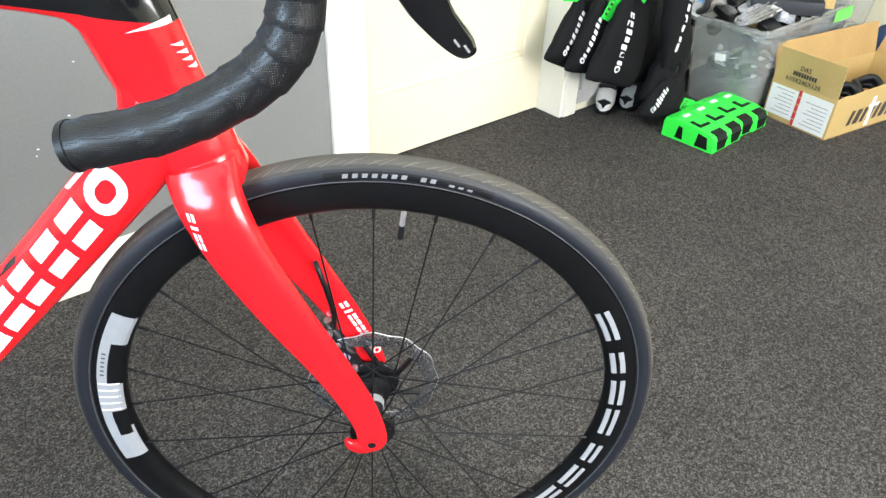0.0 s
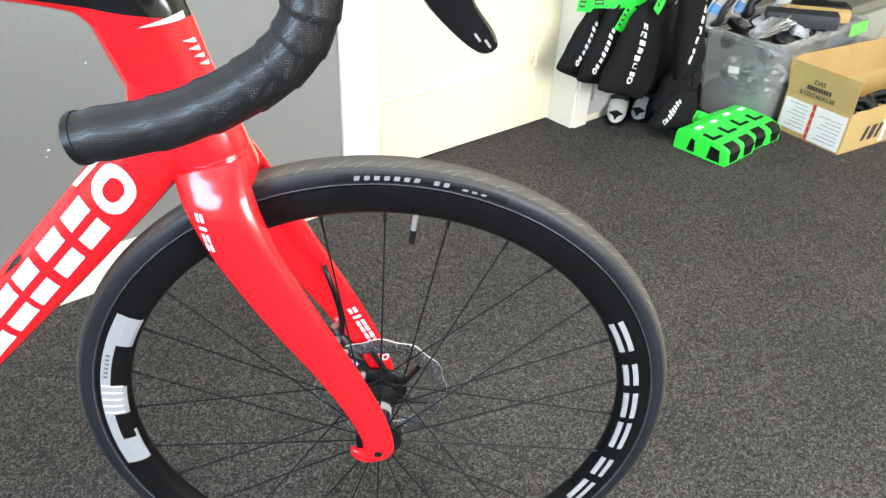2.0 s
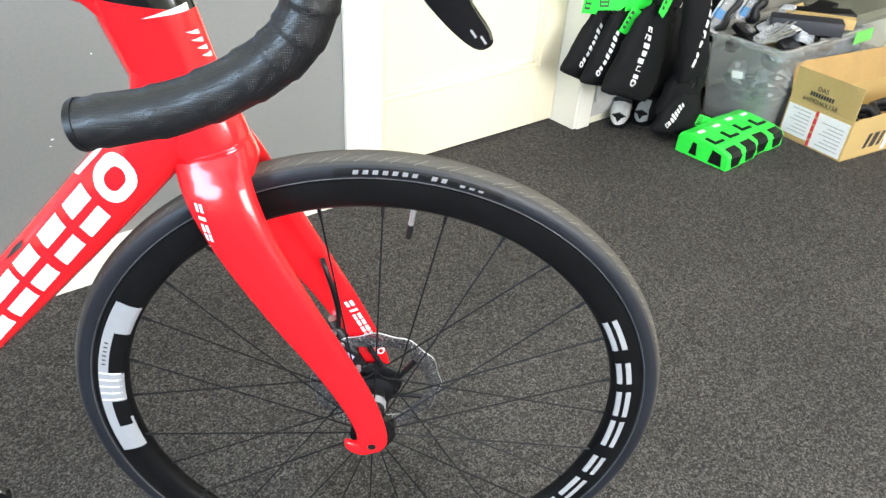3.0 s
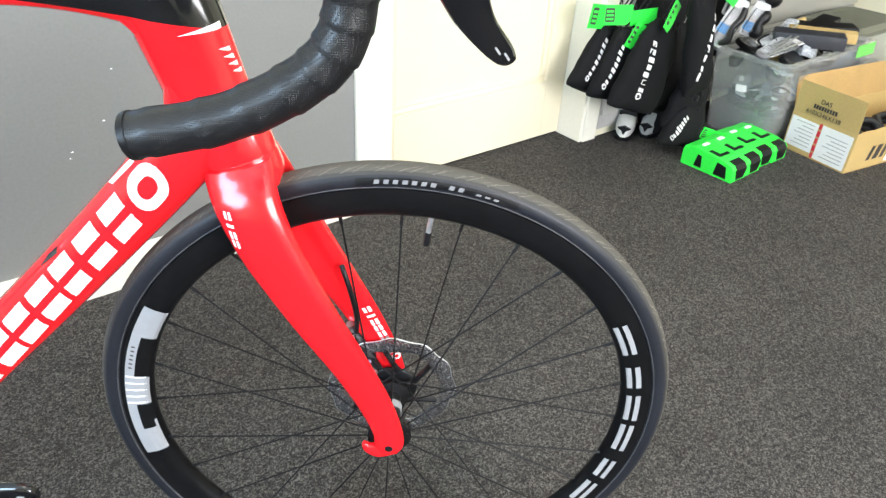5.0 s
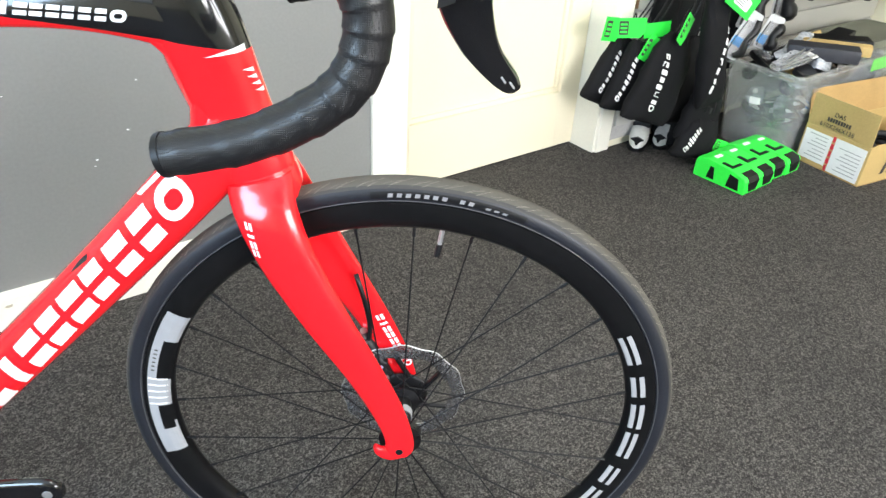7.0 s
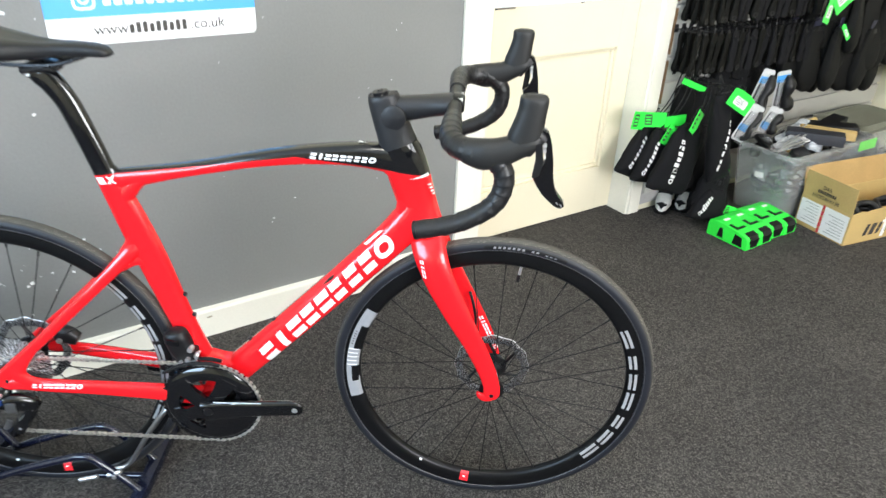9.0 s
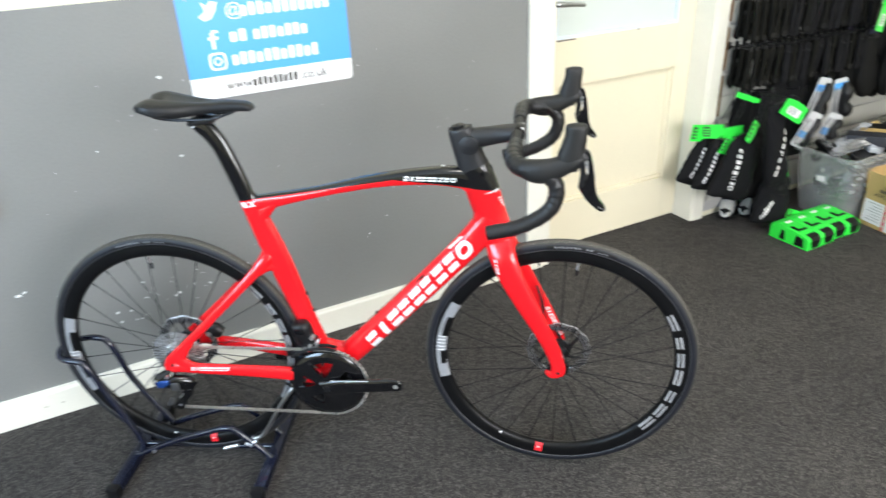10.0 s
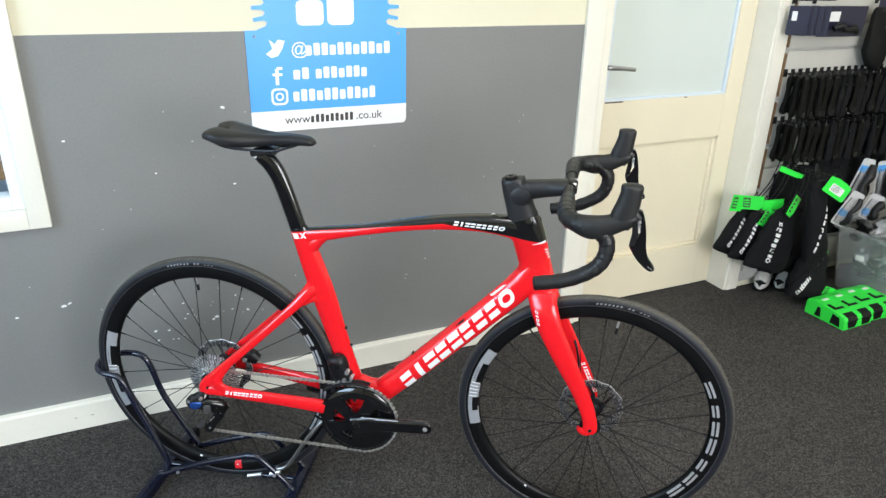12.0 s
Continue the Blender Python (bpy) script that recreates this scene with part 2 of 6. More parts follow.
def spline(pts, n=8):
    """Points on a smooth curve through pts (any dimension)."""
    p = [np.array(q, float) for q in pts]
    p = [2 * p[0] - p[1]] + p + [2 * p[-1] - p[-2]]
    out = []
    for i in range(1, len(p) - 2):
        for k in range(n):
            t = k / n
            out.append(0.5 * (2 * p[i] + (p[i + 1] - p[i - 1]) * t + (2 * p[i - 1] - 5 * p[i] + 4 * p[i + 1] - p[i + 2]) * t * t
                              + (3 * p[i] - p[i - 1] - 3 * p[i + 1] + p[i + 2]) * t ** 3))
    out.append(p[-2])
    return out


def tube(bm, pts, r, seg=10, n=8, wobble=None):
    """A round tube along a smooth curve; r: one radius, or one at each point."""
    rs = r if isinstance(r, (list, tuple)) else [r] * len(pts)
    path = spline([(*p, q) for p, q in zip(pts, rs)], n)
    loops, up = [], None
    for i, q in enumerate(path):
        a, b = path[max(i - 1, 0)], path[min(i + 1, len(path) - 1)]
        d = Vector(b[:3] - a[:3]).normalized()
        if up is None:
            up = d.orthogonal().normalized()
        up = (up - d * up.dot(d)).normalized()
        side = d.cross(up)
        rad = float(q[3]) * (wobble(i) if wobble else 1)
        c = Vector(q[:3])
        loops.append([c + rad * (math.cos(t) * up + math.sin(t) * side) for t in (2 * math.pi * k / seg for k in range(seg))])
    rings(bm, loops)
    return bm


def loft(bm, stations, seg=20, n=6, power=2.4):
    """A tube of aero section. Stations: x, y, z, half depth in the bike's plane, half width across it."""
    path = spline(stations, n)
    loops = []
    for i, q in enumerate(path):
        a, b = path[max(i - 1, 0)], path[min(i + 1, len(path) - 1)]
        d = Vector((b[0] - a[0], 0, b[2] - a[2])).normalized()
        nrm, c = Vector((-d.z, 0, d.x)), Vector(q[:3])
        lp = []
        for k in range(seg):
            t = 2 * math.pi * k / seg
            ct, st = math.cos(t), math.sin(t)
            lp.append(c + nrm * (float(q[3]) * math.copysign(abs(ct) ** (2 / power), ct)) + Vector((0, 1, 0)) * (float(q[4]) * math.copysign(abs(st) ** (2 / power), st)))
        loops.append(lp)
    rings(bm, loops)
    return bm


def revolve(bm, profile, c=(0, 0, 0), n=96, a0=0.0, a1=360.0):
    """Turn a closed profile of (radius, y) about the y axis through c."""
    full = a1 - a0 >= 360
    loops = []
    for i in range(n if full else n + 1):
        t = radians(a0 + (a1 - a0) * i / n)
        loops.append([Vector((c[0] + r * math.cos(t), c[1] + y, c[2] + r * math.sin(t))) for r, y in profile])
    rings(bm, loops, closed=full)
    return bm


def rod(bm, a, b, r, seg=8):
    a, b = Vector(a), Vector(b)
    d = (b - a).normalized()
    u = d.orthogonal().normalized()
    w = d.cross(u)
    rings(bm, [[p + r * (math.cos(t) * u + math.sin(t) * w) for t in (2 * math.pi * k / seg for k in range(seg))] for p in (a, b)])
    return bm


def prism(bm, outline, y0, y1, m=None):
    """A plate: an outline of (x, z), from y0 to y1."""
    vs = rings(bm, [[Vector((x, y, z)) for x, z in outline] for y in (y0, y1)])
    if m is not None:
        bmesh.ops.transform(bm, matrix=m, verts=[v for r in vs for v in r])
    return bm


def round_rect(x0, x1, z0, z1, r, k=4):
    out = []
    for cx, cz, s in ((x1 - r, z0 + r, -90), (x1 - r, z1 - r, 0), (x0 + r, z1 - r, 90), (x0 + r, z0 + r, 180)):
        for i in range(k + 1):
            t = radians(s + 90 * i / k)
            out.append((cx + r * math.cos(t), cz + r * math.sin(t)))
    return out


def lettering(name, words, size, m, material, parent, depth=0.0004, align="LEFT"):
    """Flat raised letters: x along the words, y up, z out of the face."""
    cu = bpy.data.curves.new(name, "FONT")
    cu.body, cu.size, cu.extrude, cu.align_x, cu.resolution_u = words, size, depth, align, 3
    tmp = bpy.data.objects.new(name, cu)
    scene.collection.objects.link(tmp)
    me = bpy.data.meshes.new_from_object(tmp.evaluated_get(bpy.context.evaluated_depsgraph_get()))
    bpy.data.objects.remove(tmp)
    bpy.data.curves.remove(cu)
    me.materials.clear()
    me.materials.append(material)
    ob = new(name, me)
    ob.parent, ob.matrix_basis = parent, m
    return ob


# ---- the room ----
X0, X1, Y0, CEIL = -2.4, 4.15, -4.5, 2.6
PAINT = 1.192
bm = bmesh.new()
box(bm, X0, X1, Y0, 0.13, -0.05, 0.0)
structure("floor", bm, m_carpet, "charcoal flecked loop carpet", "floor")
bm = bmesh.new()
box(bm, X0 - 0.15, X1 + 0.15, Y0 - 0.15, 1.3, CEIL, CEIL + 0.1)
structure("ceiling", bm, m_ceiling, "plain white painted ceiling", "ceiling")

WX0, WX1, WZ0, WZ1 = -1.50, -0.40, 0.735, 1.95      # window opening
DX0, DX1, DZ1 = 1.50, 2.312, 2.03                  # door opening
bm = bmesh.new()
for a, b, c, d in ((X0, WX0, 0, PAINT), (WX0, WX1, 0, WZ0), (WX1, DX0, 0, PAINT)):
    box(bm, a, b, 0, 0.14, c, d)
structure("wall_north", bm, m_grey, "scuffed mid-grey painted lower wall", "wall")
bm = bmesh.new()
for a, b, c, d in ((X0, WX0, PAINT, CEIL), (WX0, WX1, WZ1, CEIL), (WX1, DX0, PAINT, CEIL), (DX0, DX1, DZ1, CEIL), (DX1, X1, 0, CEIL)):
    box(bm, a, b, 0, 0.14, c, d)
structure("wall_north_upper", bm, m_cream, "cream painted upper wall", "wall")
bm = bmesh.new()
box(bm, X1, X1 + 0.12, Y0, 0.14, 0, CEIL)
structure("wall_east", bm, m_cream, "cream painted side wall", "wall")
bm = bmesh.new()
for a, b, c, d in ((Y0, -2.6, 0, CEIL), (-0.8, 0.14, 0, CEIL), (-2.6, -0.8, 0, 0.9), (-2.6, -0.8, 2.15, CEIL)):
    box(bm, X0 - 0.12, X0, a, b, c, d)
structure("wall_west", bm, m_cream, "cream painted side wall", "wall")
bm = bmesh.new()
for a, b, c, d in ((X0, -0.15, 0, CEIL), (2.35, X1, 0, CEIL), (-0.15, 2.35, 0, 0.80), (-0.15, 2.35, 2.30, CEIL)):
    box(bm, a, b, Y0 - 0.12, Y0, c, d)
structure("wall_south", bm, m_cream, "cream painted shop front wall", "wall")

bm = bmesh.new()
prof = [(0, 0), (-0.018, 0), (-0.018, 0.087), (-0.015, 0.0925), (0, 0.096)]
rings(bm, [[Vector((x, y - 0.0005, z)) for y, z in prof] for x in (X0, 1.388)])
structure("baseboard", bm, m_white, "scuffed cream wooden skirting board", "skirting board")

sc_rnd = random.Random(21)
bm = bmesh.new()
for k in range(16):
    x, z, r = sc_rnd.uniform(-1.2, 1.3), sc_rnd.uniform(0.015, 0.075), sc_rnd.uniform(0.003, 0.008)
    prism(bm, [(x + r * sc_rnd.uniform(0.6, 1.6) * math.cos(q * 0.9), z + r * sc_rnd.uniform(0.2, 0.6) * math.sin(q * 0.9)) for q in range(7)], -0.0188, -0.0180)
tagged(part("skirting_scuffs", bm, mat("scuffed_wood", (0.42, 0.37, 0.28), 0.7, var=0.2), smooth=False), "brownish scuffs on the cream skirting board", "scuffs", kind="stuff")

# ground outside the openings
bm = bmesh.new()
box(bm, -60, 60, -60, 60, -0.3, -0.2)
structure("ground", bm, mat("paving_outside", (0.22, 0.21, 0.19), 0.85, scale=0.6), "grey paving outside the shop", "ground")

# door with its lining and architrave
bm = bmesh.new()
box(bm, 1.388, 1.468, -0.016, 0.0, 0, 2.11, 0.004)
box(bm, 1.388, 2.370, -0.016, 0.0, 2.115, 2.195, 0.004)
box(bm, 2.306, 2.370, -0.016, 0.0, 0, 2.11, 0.004)
box(bm, 1.468, 1.50, -0.008, 0.14, 0, 2.06)
box(bm, 2.296, 2.312, -0.006, 0.14, 0, 2.06)
structure("trim", bm, m_white, "white painted door lining and architrave", "door frame")

door = tagged(new("door_1"), "closed cream panelled door with frosted upper pane", "door", kind="structure")
door.matrix_basis = pose(1.508, 0.098, 0.006)
DW, DH = 0.786, 2.02
bm = bmesh.new()
box(bm, 0, 0.075, 0, 0.04, 0, DH, 0.002)
box(bm, DW - 0.09, DW, 0, 0.04, 0, DH, 0.002)
box(bm, 0.075, DW - 0.09, 0.0005, 0.04, 0, 0.20)
box(bm, 0.075, DW - 0.09, 0.0005, 0.04, 0.705, 0.885)
box(bm, 0.075, DW - 0.09, 0.0005, 0.04, 1.90, DH)
part("door_leaf", bm, m_door, door)
bm = bmesh.new()
box(bm, 0.075, DW - 0.09, 0.024, 0.034, 0.20, 0.705)
part("door_panel", bm, m_door, door)
bm = bmesh.new()
for a, b, c, d in ((0.075, DW - 0.09, 0.69, 0.705), (0.075, DW - 0.09, 0.20, 0.215), (0.075, 0.09, 0.215, 0.69), (DW - 0.105, DW - 0.09, 0.215, 0.69)):
    box(bm, a, b, 0.012, 0.024, c, d, 0.004)
part("panel_moulding", bm, m_door, door)
bm = bmesh.new()
box(bm, 0.075, DW - 0.09, 0.014, 0.022, 0.885, 1.90)
part("frosted_pane", bm, m_frost, door, "frosted white glass pane")
bm = bmesh.new()
for a, b, c, d in ((0.075, DW - 0.09, 0.885, 0.897), (DW - 0.104, DW - 0.09, 0.897, 1.90), (0.075, 0.084, 0.897, 1.90)):
    box(bm, a, b, 0.003, 0.014, c, d, 0.002)
part("glazing_bead", bm, m_bead_trim, door, "pale blue-white glazing bead")
bm = bmesh.new()
box(bm, 0.012, 0.052, -0.008, 0.0, 0.965, 1.085, 0.003)
tube(bm, [(0.035, -0.005, 1.025), (0.035, -0.045, 1.025), (0.05, -0.055, 1.024), (0.10, -0.056, 1.020), (0.160, -0.054, 1.013)], [0.009, 0.009, 0.0095, 0.008, 0.0075], 10, 5)
part("door_handle", bm, m_steel, door, "brushed steel lever handle")

bm = bmesh.new()
box(bm, 0.078, 0.165, -0.0018, 0.0002, 0.8800, 0.8845)
box(bm, 0.470, 0.486, -0.0018, 0.0002, 0.8815, 0.8845)
part("dark_strip", bm, m_ink, door, "dark strips under the glazing bead", smooth=False)

# window beside it
win = tagged(new("window_1"), "cream framed window with bright view beyond", "window", kind="structure")
bm = bmesh.new()
for a, b, c, d in ((-0.40, -0.345, 0.679, 2.005), (-1.555, -1.50, 0.679, 2.005), (-1.50, -0.40, 0.679, 0.735), (-1.50, -0.40, 1.95, 2.005)):
    box(bm, a, b, -0.020, -0.0005, c, d, 0.003)
part("window_casing", bm, m_white, win)
bm = bmesh.new()
for a, b, c, d in ((-0.432, -0.40, 0.735, 1.95), (-1.50, -1.468, 0.735, 1.95), (-1.468, -0.432, 0.735, 0.772), (-1.468, -0.432, 1.918, 1.95)):
    box(bm, a, b, -0.004, 0.06, c, d, 0.003)
part("window_frame", bm, mat("white_plastic_frame", (0.85, 0.88, 0.9), 0.3, var=0.02), win, "white plastic frame")
bm = bmesh.new()
box(bm, -1.475, -0.425, 0.03, 0.036, 0.765, 1.92)
pane = part("pane", bm, m_glass, win)
pane.visible_shadow = False
bm = bmesh.new()
box(bm, -1.7, -0.1, 0.20, 0.34, 0.765, 0.815, 0.004)
tagged(part("outer_sill", bm, m_wood), "varnished brown wooden sill outside the window", "sill", kind="structure")
# pale wall added as a bright backdrop for the window
bm = bmesh.new()
box(bm, -3.2, 0.4, 0.95, 1.0, 0.0, 2.5)
structure("backdrop", bm, mat("pale_backdrop_wall", (0.62, 0.72, 0.80), 0.8), "pale blue-white wall added as backdrop beyond the window", "wall")
coat = thing("dark_bundle", pose(-0.62, 0.30, 0.815), "dark blue cloth bundle beyond the window", "bundle")
bm = bmesh.new()
tube(bm, [(0.0, 0, 0.045), (0.02, 0, 0.11), (-0.01, 0, 0.20), (0.03, 0, 0.27)], [0.06, 0.09, 0.08, 0.03], 12, 4)
for v in bm.verts:
    v.co += Vector((noise.noise(v.co * 18), noise.noise(v.co * 21), 0.5 * noise.noise(v.co * 16))) * 0.03
part("cloth", bm, mat("dark_blue_cloth", (0.02, 0.025, 0.05), 0.9, var=0.4), coat)
bm = bmesh.new()
box(bm, -0.10, 0.12, -0.06, 0.06, 0.0, 0.05, 0.01)
part("pale_base", bm, mat("pale_blue_plastic", (0.42, 0.60, 0.76), 0.4), coat)

# the shop sign on the wall
sign = thing("wall_sign", pose(0.2275, -0.0042, 0.905), "blue and white printed shop sign with cog-shaped top", "sign")
SW = 0.492
bm = bmesh.new()
prism(bm, [(0, 0.055), (SW, 0.055), (SW, 0.288), (0, 0.288)], -0.0005, 0.0037)
part("blue_panel", bm, m_blue, sign, smooth=False)
bm = bmesh.new()
lo = [(x, z) for x, z in round_rect(0, SW, -0.008, 0.12, 0.014) if z < 0.06]
lo.sort(key=lambda p: math.atan2(p[1] - 0.056, p[0] - SW / 2))
prism(bm, [(0, 0.055)] + lo + [(SW, 0.055)], -0.0005, 0.0037)
part("white_strip", bm, m_sign_white, sign, smooth=False)
cog = []
for i in range(26):
    for da, r in ((0.0, 0.185), (0.28, 0.192), (0.36, 0.222), (0.64, 0.222), (0.72, 0.192)):
        t = radians(-22 + 224 * (i + da) / 26)
        cog.append((SW / 2 + r * math.cos(t), 0.352 + r * math.sin(t)))
bm = bmesh.new()
prism(bm, [(x, max(z, 0.288)) for x, z in cog], -0.0005, 0.0037)
part("cog_panel", bm, m_blue, sign, smooth=False)


def bars(name, parent, material, x0, z0, x1, z1, count, y, gap=0.25):
    """A row of plain upright blocks that stands for lettering, each a part of its own."""
    w = (x1 - x0) / count
    for i in range(count):
        h = (z1 - z0) * (1.0 if i % 3 else 0.82)
        bm = bmesh.new()
        prism(bm, round_rect(x0 + i * w, x0 + (i + 1 - gap) * w, z0, z0 + h, min(w, z1 - z0) * 0.16, 2), y, y + 0.0006)
        part(name, bm, material, parent, smooth=False)


bars("white_mark", sign, m_sign_white, 0.172, 0.214, 0.443, 0.250, 11, -0.0011)
bars("white_mark", sign, m_sign_white, 0.132, 0.146, 0.185, 0.180, 2, -0.0011)
bars("white_mark", sign, m_sign_white, 0.200, 0.146, 0.367, 0.180, 7, -0.0011)
bars("white_mark", sign, m_sign_white, 0.128, 0.080, 0.393, 0.116, 11, -0.0011)
bars("white_mark", sign, m_sign_white, 0.150, 0.300, 0.335, 0.385, 2, -0.0011, 0.12)
lettering("at_mark", "@", 0.050, pose(0.128, -0.0008, 0.218, 90, 0, 0), m_sign_white, sign, 0.0003)
bm = bmesh.new()
prism(bm, [(0.055, 0.222), (0.075, 0.236), (0.066, 0.262), (0.082, 0.250), (0.093, 0.262), (0.112, 0.258), (0.104, 0.236), (0.090, 0.216), (0.070, 0.210)], -0.0011, -0.0005)
part("bird_mark", bm, m_sign_white, sign, smooth=False)
bm = bmesh.new()
box(bm, 0.078, 0.088, -0.0011, -0.0005, 0.132, 0.178)
box(bm, 0.070, 0.099, -0.0012, -0.0006, 0.158, 0.166)
box(bm, 0.083, 0.100, -0.0013, -0.0007, 0.176, 0.184)
part("letter_mark", bm, m_sign_white, sign, smooth=False)
bm = bmesh.new()
rings(bm, [[Vector((x, y, z)) for x, z in round_rect(0.062 + g, 0.112 - g, 0.072 + g, 0.122 - g, 0.014 - g * 0.6)] for g, y in ((0, -0.0005), (0, -0.0011), (0.006, -0.0011), (0.006, -0.0005))], closed=True)
revolve(bm, [(0.0075, -0.0005), (0.0075, -0.0011), (0.0125, -0.0011), (0.0125, -0.0005)], (0.087, 0, 0.097), 20)
part("camera_mark", bm, m_sign_white, sign, smooth=False)
lettering("web_prefix", "www.", 0.036, pose(0.098, -0.0008, 0.014, 90, 0, 0), m_ink, sign, 0.0003)
lettering("web_suffix", ".co.uk", 0.036, pose(0.322, -0.0008, 0.014, 90, 0, 0), m_ink, sign, 0.0003)
bars("dark_mark", sign, m_ink, 0.178, 0.013, 0.318, 0.038, 9, -0.0011, 0.35)
for x in (0.026, SW - 0.026):
    bm = bmesh.new()
    revolve(bm, [(0.0, -0.004), (0.0035, -0.003), (0.004, -0.0005), (0, -0.0005)], (x, 0, 0.272), 12)
    part("screw", bm, m_steel, sign)

# chips in the grey paint
rnd = random.Random(4)
bm = bmesh.new()
chips = [(0.795, 0.396, 0.0032), (0.724, 0.343, 0.0036), (0.718, 0.330, 0.0022), (0.829, 0.498, 0.0024), (0.146, 0.980, 0.008), (-0.279, 0.914, 0.006), (-0.058, 0.801, 0.004), (0.160, 0.746, 0.005), (-0.361, 0.424, 0.009), (-0.484, 0.409, 0.006), (-0.345, 0.43, 0.007), (0.052, 0.887, 0.003), (0.064, 0.305, 0.008), (0.052, 0.298, 0.006), (-0.125, 0.290, 0.006), (-0.12, 0.255, 0.005), (-0.085, 0.285, 0.005), (0.235, 0.36, 0.006), (0.205, 0.40, 0.005)]
chips += [(rnd.uniform(-0.55, 1.3), rnd.uniform(0.35, 1.0), rnd.uniform(0.0010, 0.0024)) for _ in range(30)]
chips += [(rnd.gauss(0.05, 0.11), rnd.gauss(0.315, 0.045), rnd.uniform(0.0018, 0.0045)) for _ in range(30)]
for x, z, r in chips:
    a0 = rnd.uniform(0, 6)
    pts = [(x + r * rnd.uniform(0.5, 1.1) * math.cos(a0 + k * 0.9), z + r * rnd.uniform(0.3, 0.8) * math.sin(a0 + k * 0.9)) for k in range(7)]
    prism(bm, pts, -0.0008, 0.0004)
tagged(part("paint_chips", bm, m_sign_white, smooth=False), "small white chips where the grey paint has flaked", "paint chips", kind="stuff")


# ---- the racing bicycle ----
BIKE_POSE = pose(0, -0.4373, 0, 0, 0, -30.954) @ pose(0.994, 0, 0, 0, 0, -1.28) @ pose(-0.994, 0, 0)
ZR = 0.356
AXIS_POINT, STEER = Vector((0.83, 0, 0.735)), -0.0768
bike = thing("road_bicycle", BIKE_POSE, "glossy red and black carbon road bicycle in a floor stand", "bicycle")
TURNED = Matrix.Translation(AXIS_POINT) @ Matrix.Rotation(STEER, 4, Vector((-0.264, 0, 0.9645))) @ Matrix.Translation(-AXIS_POINT)
HUB = (0.9942, 0.0, 0.3450)


def steered(ob):
    ob.matrix_basis = TURNED
    return ob


bm = bmesh.new()
# seat tube, top tube, down tube, head tube
loft(bm, [(0.2583, 0, 0.7934, 0.022, 0.0135), (0.2736, 0, 0.7481, 0.026, 0.0145), (0.2991, 0, 0.6645, 0.030, 0.016), (0.3194, 0, 0.5950, 0.030, 0.0165), (0.3418, 0, 0.5115, 0.027, 0.017), (0.3702, 0, 0.4160, 0.024, 0.021), (0.4006, 0, 0.3156, 0.028, 0.030)])
loft(bm, [(0.2563, 0, 0.7712, 0.021, 0.013), (0.3052, 0, 0.7807, 0.019, 0.0145), (0.4169, 0, 0.8019, 0.0135, 0.018), (0.5585, 0, 0.8283, 0.0155, 0.020), (0.6795, 0, 0.8394, 0.020, 0.021), (0.7599, 0, 0.8360, 0.026, 0.022), (0.8121, 0, 0.8234, 0.032, 0.023)])
loft(bm, [(0.402, 0, 0.294, 0.034, 0.034), (0.452, 0, 0.347, 0.031, 0.031), (0.5435, 0, 0.4345, 0.031, 0.028), (0.6615, 0, 0.5505, 0.0315, 0.027), (0.758, 0, 0.649, 0.033, 0.027), (0.806, 0, 0.703, 0.035, 0.027), (0.830, 0, 0.738, 0.036, 0.025)])
loft(bm, [(0.7940, 0, 0.8644, 0.031, 0.024), (0.7990, 0, 0.8464, 0.036, 0.025), (0.8091, 0, 0.8094, 0.039, 0.025), (0.8285, 0, 0.7434, 0.0365, 0.024), (0.8461, 0, 0.6924, 0.0355, 0.0288), (0.8476, 0, 0.6864, 0.0345, 0.0283)])
# webs that fill the corners between tubes
loft(bm, [(0.2830, 0, 0.7280, 0.012, 0.0140), (0.2920, 0, 0.7490, 0.016, 0.0140), (0.3080, 0, 0.7660, 0.014, 0.0140), (0.3300, 0, 0.7800, 0.009, 0.0142)])
loft(bm, [(0.730, 0, 0.833, 0.010, 0.016), (0.760, 0, 0.8235, 0.010, 0.017), (0.780, 0, 0.807, 0.010, 0.018), (0.7910, 0, 0.785, 0.010, 0.018), (0.7995, 0, 0.763, 0.010, 0.019), (0.8050, 0, 0.744, 0.010, 0.019), (0.803, 0, 0.725, 0.011, 0.020), (0.789, 0, 0.711, 0.012, 0.021), (0.770, 0, 0.692, 0.012, 0.022)], 18)
loft(bm, [(0.803, 0, 0.772, 0.012, 0.020), (0.806, 0, 0.738, 0.020, 0.022), (0.808, 0, 0.700, 0.026, 0.024)])
loft(bm, [(0.3760, 0, 0.4020, 0.017, 0.0205), (0.3850, 0, 0.3800, 0.020, 0.0225), (0.4050, 0, 0.3680, 0.022, 0.026), (0.4300, 0, 0.3590, 0.0235, 0.028), (0.4540, 0, 0.3650, 0.0205, 0.028), (0.4800, 0, 0.3890, 0.012, 0.027)])
# bottom bracket shell
revolve(bm, [(0, -0.043), (0.026, -0.043), (0.029, -0.030), (0.029, 0.030), (0.026, 0.043), (0, 0.043)], (0.407, 0, 0.295), 32)
